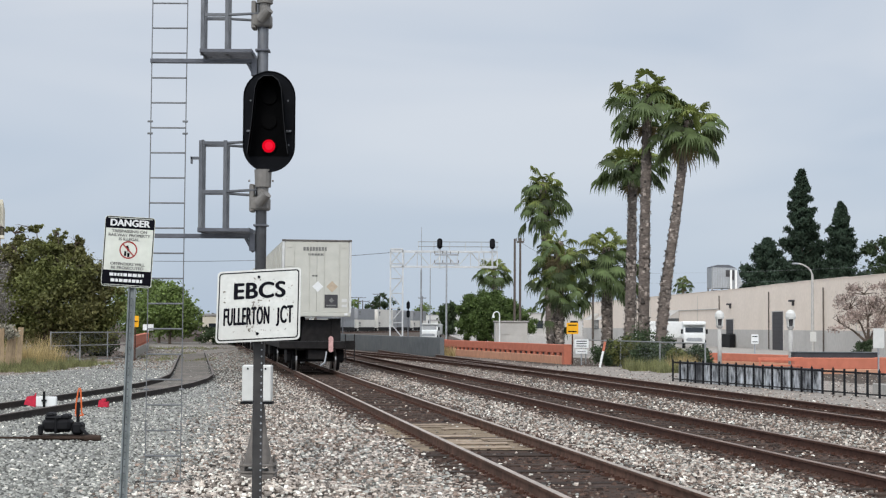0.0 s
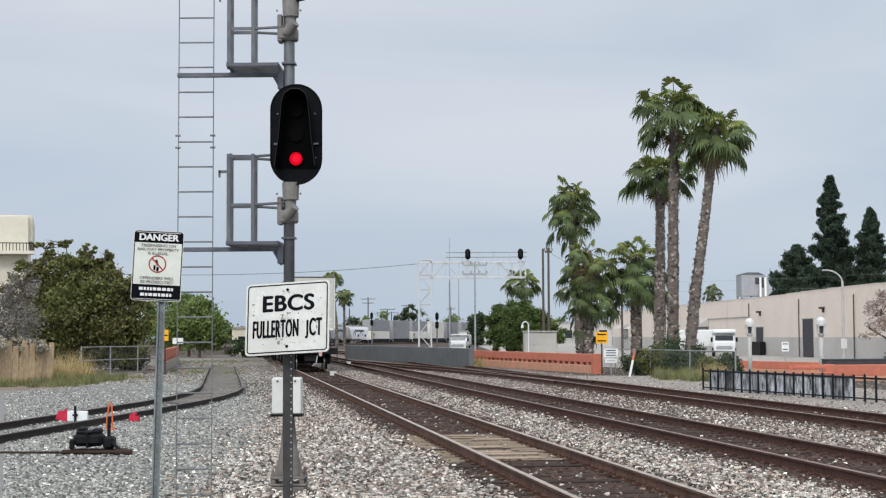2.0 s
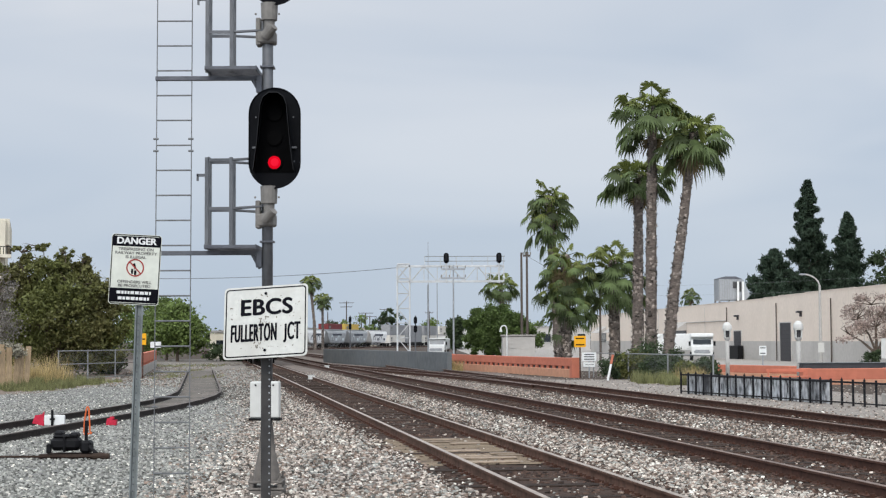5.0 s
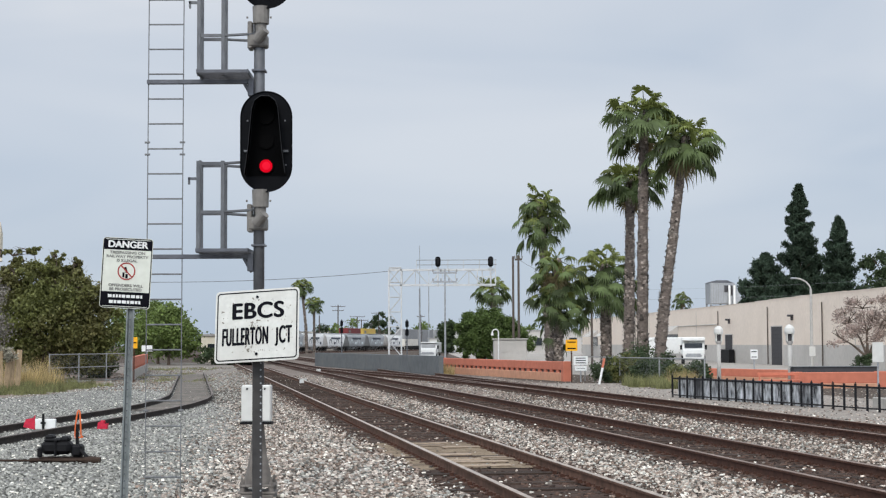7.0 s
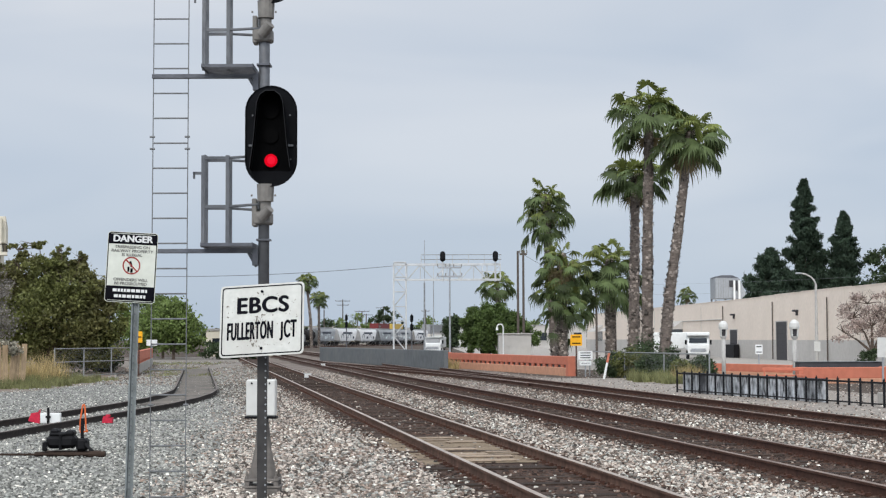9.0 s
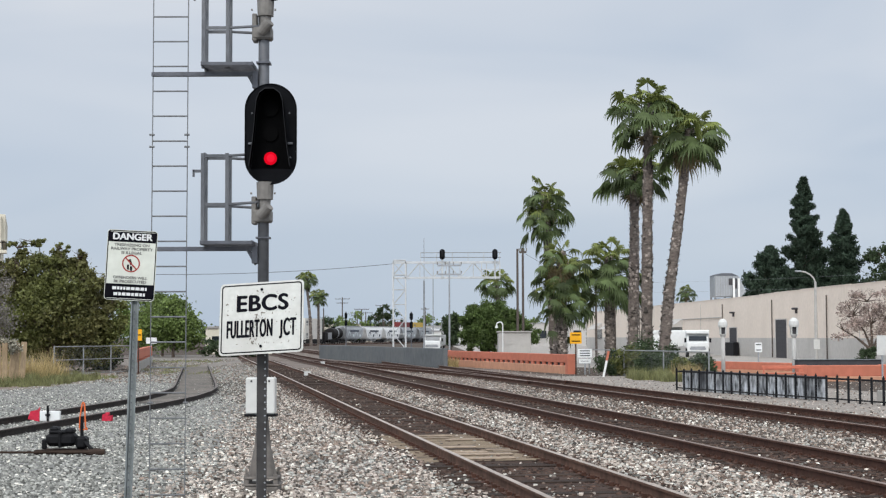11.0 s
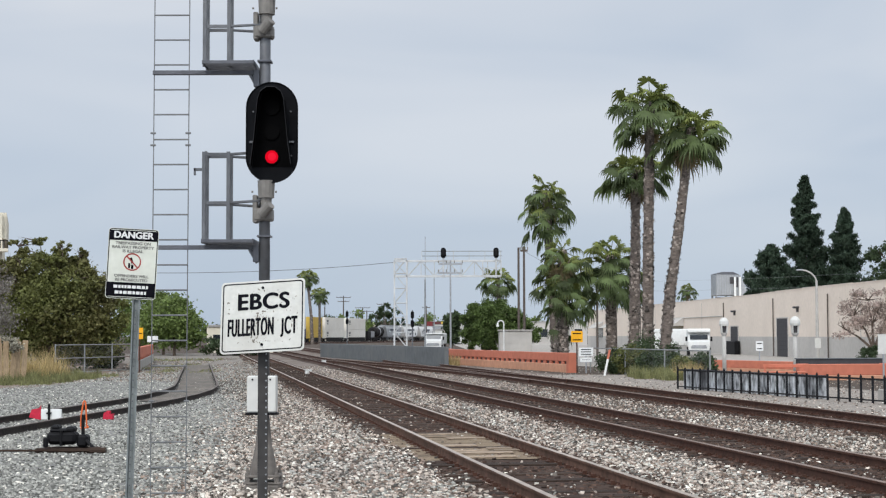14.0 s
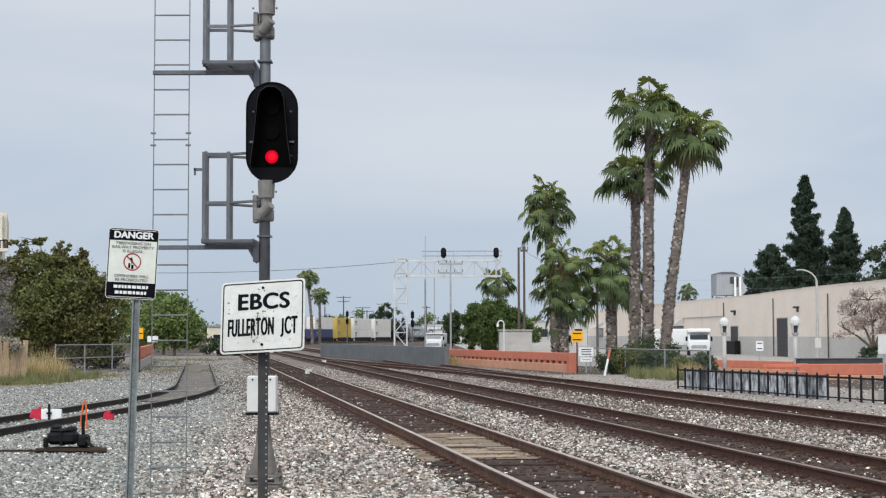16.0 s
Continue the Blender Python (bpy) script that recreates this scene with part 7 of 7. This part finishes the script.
def hopper_car(m, label, mat, tag, L=18.2):
    """A covered hopper: round-shouldered ribbed body, sloping ends, hatch strip and faded paint tags."""
    top = thing("hopper_car", m, label, "rail car", "cars of the train")
    prof = [(-1.42, 1.35), (-1.52, 1.7), (-1.52, 3.7), (-1.40, 4.15), (-1.0, 4.45), (0, 4.58), (1.0, 4.45), (1.40, 4.15), (1.52, 3.7), (1.52, 1.7), (1.42, 1.35)]
    bm = slab(bmesh.new(), prof, L - 1.9, pose(0, 0.95, 0))
    for v in bm.verts:
        if v.co.z < 2.6:
            v.co.y += (2.2 if v.co.y < L / 2 else -2.2) * (2.6 - v.co.z) / 1.3
    body = part("body", bm, mat, top)
    for k in range(1, 13):
        y = 1.4 + (L - 2.8) * k / 13
        for s in (-1, 1):
            part("rib", bx(bmesh.new(), s * 1.52 - 0.05, s * 1.52 + 0.05, y - 0.06, y + 0.06, 1.75, 3.75), mat, body)
    part("hatch_strip", bx(bmesh.new(), -0.45, 0.45, 1.6, L - 1.6, 4.56, 4.70, 0.03), M["box_grey"], body)
    part("roof_walk", bx(bmesh.new(), 0.75, 1.25, 1.2, L - 1.2, 4.52, 4.56), M["chain"], body)
    # a tag painted on each side: arcs and blocks
    for side in (-1, 1):
        bm = bmesh.new()
        for cy, r in ((4.6, 1.15), (10.6, 1.25)):
            for k in range(9):
                a, b = math.pi * k / 9, math.pi * (k + 1) / 9
                pa = [(side * 1.575, cy + q * math.cos(t), 2.1 + q * math.sin(t)) for q, t in ((r, a), (r, b), (r - 0.32, b), (r - 0.32, a))]
                bm.faces.new([bm.verts.new(p) for p in pa])
        for cy in (7.4, 13.4):
            bx(bm, side * 1.575 - 0.004, side * 1.575 + 0.004, cy, cy + 1.4, 1.9, 2.5)
        part("paint_tag", bm, M["tag_white"] if tag else M["tag_dark"], body)
        part("name_panel", bx(bmesh.new(), side * 1.578 - 0.003, side * 1.578 + 0.003, 5.0, 13.0, 3.15, 3.62), M["tag_dark"], body)
    part("sill", bx(bmesh.new(), -0.4, 0.4, 0.0, L, 0.85, 1.1), M["under"], top)
    for y in (5.6, 9.1, 12.6):
        part("chute", slab(bmesh.new(), [(-1.3, 1.4), (-0.4, 0.6), (0.4, 0.6), (1.3, 1.4)], 1.2, pose(0, y - 0.6, 0)), mat, top)
    for y in (0.5, L - 0.5):
        part("end_platform", bx(bmesh.new(), -1.4, 1.4, y - 0.4, y + 0.4, 1.05, 1.15), M["under"], top)
    coupler(top, L)
    bogie(top, 1.5)
    bogie(top, L - 1.5)
    return top


def tank_car(m, label, L=8.6):
    top = thing("tank_car", m, label, "rail car", "cars of the train")
    t = part("tank", rod(bmesh.new(), (0, 0.7, 2.75), (0, L - 0.7, 2.75), 1.35, seg=20), M["under"], top, smooth=False)
    for y, s in ((0.7, -1), (L - 0.7, 1)):
        part("tank_end", rod(bmesh.new(), (0, y, 2.75), (0, y + s * 0.35, 2.75), 1.35, 0.9, seg=20), M["under"], t)
    part("dome", rod(bmesh.new(), (0, L / 2, 4.0), (0, L / 2, 4.4), 0.45, seg=12), M["under"], t)
    part("stripe", rod(bmesh.new(), (0, L / 2 - 0.4, 2.75), (0, L / 2 + 0.4, 2.75), 1.356, seg=20), M["hopper_grey"], t)
    part("sill", bx(bmesh.new(), -0.5, 0.5, 0, L, 0.85, 1.35), M["under"], top)
    coupler(top, L)
    bogie(top, 1.2)
    bogie(top, L - 1.2)
    return top


def flat_car(m, label, L=8.2):
    top = thing("flat_car", m, label, "rail car", "cars of the train")
    part("deck", bx(bmesh.new(), -1.35, 1.35, 0, L, 0.95, 1.25, 0.03), M["under"], top)
    part("load", bx(bmesh.new(), -1.2, 1.2, 0.8, L - 0.9, 1.25, 2.9, 0.1), M["box_grey"], top, "dark covered load")
    part("load_cover", bx(bmesh.new(), -1.25, 1.25, 0.7, L * 0.45, 1.25, 3.05, 0.1), M["under"], top)
    coupler(top, L)
    bogie(top, 1.2)
    bogie(top, L - 1.2)
    return top


O = Matrix.Identity(4)
CARS = []  # thing, where its rear end is at the start, its length, offset from the near track


def add(ob, s, length, off=0.0):
    CARS.append((ob, s, length, off))


tail = trailer_car(O, "grey white highway trailer on the last flat car")
add(tail, 61.3, 16.6)
s_at = 79.9
for k in range(3):
    add(copy_thing(tail, O), s_at, 16.6)
    tagged(CARS[-1][0], "grey white highway trailer riding on a flat car")
    s_at += 18.6
cream = stack_car(O, "double-stack car with two white containers", M["box_cream"], M["box_cream"])
add(cream, 138.5, 18.0)
add(copy_thing(cream, O), 219.0, 18.0)
add(copy_thing(cream, O), 238.4, 18.0)
navy = stack_car(O, "double-stack car with a navy container under a white one", M["box_navy"], M["box_cream"])
add(navy, 184.5, 18.0)
add(copy_thing(navy, O), 160.0, 18.0)
add(stack_car(O, "double-stack car with two yellow containers", M["box_yellow"], M["box_yellow"], 14.2, 12.2), 204.0, 14.2)
add(flat_car(O, "dark flat car with a covered load"), 257.2, 8.2)
add(tank_car(O, "short black tank car with a grey band"), 265.8, 8.6)
grey = hopper_car(O, "grey covered hopper with faded paint tags", M["hopper_grey"], True)
white_h = hopper_car(O, "white covered hopper with dark paint tags", M["hopper_white"], False)
add(grey, 274.0, 18.2)
add(white_h, 292.6, 18.2)
add(copy_thing(white_h, O), 311.2, 18.2)
add(copy_thing(grey, O), 330.0, 18.2)
add(copy_thing(grey, O), 349.0, 18.2)
add(copy_thing(white_h, O), 368.0, 18.2)
slate = stack_car(O, "double-stack car with a grey container on a white one", M["box_cream"], M["box_grey"])
dusk = stack_car(O, "double-stack car with two grey containers", M["box_grey"], M["box_grey"])
for k in range(6):
    src = (slate, dusk, slate, cream, dusk, slate)[k]
    ob = src if k < 2 else copy_thing(src, O)
    add(ob, 388.0 + 19.2 * k, 18.0)
add(stack_car(O, "double-stack car with maroon containers on the farther track", M["box_grey"], M["box_maroon"], 14.2, 12.2), 348.0, 14.2, -5.2)
add(stack_car(O, "double-stack car with a yellow container on the farther track", M["box_grey"], M["box_yellow"], 14.2, 12.2), 363.0, 14.2, -5.2)


def on_rails(s, length, off):
    """The pose of a car whose rear end stands s along the line."""
    (xa, ya), _ = on_line(s + 1.5, off)
    (xb, yb), _ = on_line(s + length - 1.5, off)
    h = math.atan2(xb - xa, yb - ya)
    return pose(xa - 1.5 * math.sin(h), ya - 1.5 * math.cos(h), 0, 0, 0, -math.degrees(h))


# the farther track on which the second string runs
track("railway_track", "rusty track farther round the bend", lambda s, o=0.0: on_line(s, o - 5.2), 240.0, 640.0, M["rail_dull"], 241.0)


# ---- loose ballast stones ----
def stones(name, label, n, size, mat, seed, inside):
    rng = np.random.default_rng(seed)
    pts = inside(rng, n)
    n = len(pts)
    cube = np.array([(-1, -1, -1), (1, -1, -1), (1, 1, -1), (-1, 1, -1), (-1, -1, 1), (1, -1, 1), (1, 1, 1), (-1, 1, 1)], float)
    quad = np.array([(4, 5, 6, 7), (0, 1, 5, 4), (1, 2, 6, 5), (2, 3, 7, 6), (3, 0, 4, 7)])
    v = cube[None] * rng.uniform(0.45, 1.15, size=(n, 8, 3))
    v *= (size * np.clip(np.exp(rng.normal(size=(n, 1, 1)) * 0.32), 0.5, 1.75)) * np.array([1.0, 0.85, 0.7])
    a = rng.uniform(0, 2 * np.pi, n)
    tilt = rng.normal(size=n) * 0.5
    ca, sa, ct, st = np.cos(a), np.sin(a), np.cos(tilt), np.sin(tilt)
    x, y, z = v[..., 0], v[..., 1], v[..., 2]
    y, z = y * ct[:, None] - z * st[:, None], y * st[:, None] + z * ct[:, None]
    x, y = x * ca[:, None] - y * sa[:, None], x * sa[:, None] + y * ca[:, None]
    v = np.stack([x, y, z], 2) + pts[:, None, :]
    f = (quad[None] + (np.arange(n) * 8)[:, None, None]).reshape(-1, 4)
    ob = new(name, soup(name, v.reshape(-1, 3), f, mat))
    return tagged(ob, label, "ballast", kind="stuff")


def clear_of_rails(x, y):
    """Distance across from the near track's centre line, in metres."""
    return (x - 4.575 + 0.152 * y) * 0.9886


def patchy(x, y, seed):
    """A smooth random field from 0 to 1, in patches of half a metre to three metres."""
    rng = np.random.default_rng(seed)
    f = np.zeros(len(x))
    for k in range(14):
        a, w = rng.uniform(0, 2 * np.pi), rng.uniform(1.2, 7.0)
        f += np.sin(w * (x * np.cos(a) * 1.4 + y * np.sin(a) * 0.7) + rng.uniform(0, 6.28)) / w ** 0.4
    return 1 / (1 + np.exp(-1.6 * f / f.std()))


def main_ballast(rng, n, seed=1):
    y = 13.0 * (98.0 / 13.0) ** (rng.random(n) ** 0.9)
    x = rng.uniform(-0.30, 0.30, n) * y
    d = clear_of_rails(x, y)
    west = -3.3 - np.clip(y - 22, 0, 60) * 0.105
    keep = x > west + rng.normal(size=n) * 0.5
    z = np.full(n, 0.012)
    for c in (0.0, 4.22, 9.05):
        near = np.abs(d - c)
        keep &= np.abs(near - 0.7555) > 0.13
        inside = near < 1.30 + rng.normal(size=n) * 0.12
        keep &= ~(inside & (rng.random(n) < 0.96))
    keep &= rng.random(n) < 0.30 + 0.70 * patchy(x, y, seed)
    keep &= (d < 11.3) | (rng.random(n) < 0.16)
    if seed != 2:
        keep &= (d < 5.6) | (rng.random(n) < 0.55)
    return np.stack([x, y, z], 1)[keep]


def grey_ballast(rng, n):
    y = 16.0 * (80.0 / 16.0) ** rng.random(n)
    x = rng.uniform(-0.29, -0.05, n) * y
    west = -3.3 - np.clip(y - 22, 0, 60) * 0.105
    keep = (x < west + rng.normal(size=n) * 0.5) & (x > -16 - (y - 60) * 0.02)
    keep &= rng.random(n) < 0.40 + 0.60 * patchy(x, y, 5)
    return np.stack([x, y, np.full(n, 0.010)], 1)[keep]


stones("ballast_stones", "loose angular pale grey ballast stones", 150000, 0.0190, M["stone"], 91, main_ballast)
stones("grey_stones", "loose bluish grey ballast stones", 52000, 0.0190, M["stone_grey"], 99, lambda rng, n: main_ballast(rng, n, 4))


def road_stones(rng, n):
    y = 66.0 * (135.0 / 66.0) ** rng.random(n)
    x = -7.0 - (y - 66) * 0.13 - rng.random(n) * (7.5 + (y - 66) * 0.03)
    keep = rng.random(n) < 0.15 + 0.85 * patchy(x, y, 7)
    line = [on_siding(float(q))[0] for q in range(40, 92, 2)]
    keep &= np.abs(x - np.interp(y, [q.y for q in line], [q.x for q in line])) > 0.85
    return np.stack([x, y, np.full(n, 0.018)], 1)[keep]


def bed_ballast(rng, n):
    y = 13.0 * (60.0 / 13.0) ** rng.random(n)
    c = rng.choice((0.0, 4.22, 9.05), n)
    d = c + rng.uniform(-1.55, 1.55, n)
    x = d / 0.9886 + 4.575 - 0.152 * y
    keep = (np.abs(np.abs(d - c) - 0.7555) > 0.12) & ~((c == 0) & (y > 23) & (y < 31.5) & (np.abs(d) < 1.2) & (rng.random(n) < 0.9)) & (np.abs(x) < 0.31 * y) & ~((c == 0) & (y < 22) & (np.abs(d) < 1.3) & (rng.random(n) < 0.6))
    return np.stack([x, y, np.full(n, 0.0)], 1)[keep]


def mound_stones(rng, n):
    r, a = 0.24 + 0.95 * rng.random(n) ** 0.7, rng.uniform(0, 2 * np.pi, n)
    z = MOUND[3] * np.clip((MOUND[2] - r) / (MOUND[2] - 0.30), 0, 1) + 0.008
    return np.stack([MOUND[0] + r * np.cos(a), MOUND[1] + r * np.sin(a), z], 1)


stones("mound_stones", "grey ballast stones heaped round the mast foot", 1500, 0.0195, M["stone"], 101, mound_stones)
stones("mound_pale", "pale ballast stones heaped round the mast foot", 420, 0.0195, M["stone_pale"], 102, mound_stones)


def near_pale(rng, n):
    pts = main_ballast(rng, n, 3)
    return pts[pts[:, 1] < 20 + 46 * rng.random(len(pts)) ** 1.3]


stones("brown_stones", "loose rusty brown ballast stones", 72000, 0.0185, M["stone_brown"], 94, lambda rng, n: main_ballast(rng, n, 2))
stones("pale_stones", "scattered pale quartz-like ballast stones", 29000, 0.0190, M["stone_pale"], 95, near_pale)
stones("bed_stones", "brown oily ballast stones between the ties", 42000, 0.024, M["bed_stone"], 93, bed_ballast)
stones("gravel_stones", "loose bluish grey gravel stones", 78000, 0.0165, M["stone_grey"], 92, grey_ballast)
stones("pale_gravel", "scattered pale stones in the grey gravel", 3500, 0.0170, M["stone_pale"], 96, grey_ballast)

stones("road_stones", "dusty stones strewn over the service road", 10000, 0.028, M["stone_grey"], 97, road_stones)
stones("road_gravel", "brown stones strewn over the service road", 7000, 0.028, M["stone_brown"], 98, road_stones)


def motions():
    for ob, s, length, off in CARS:
        walk(ob, [(float(t), on_rails(s + SPEED * t, length, off)) for t in range(17)])


motions()
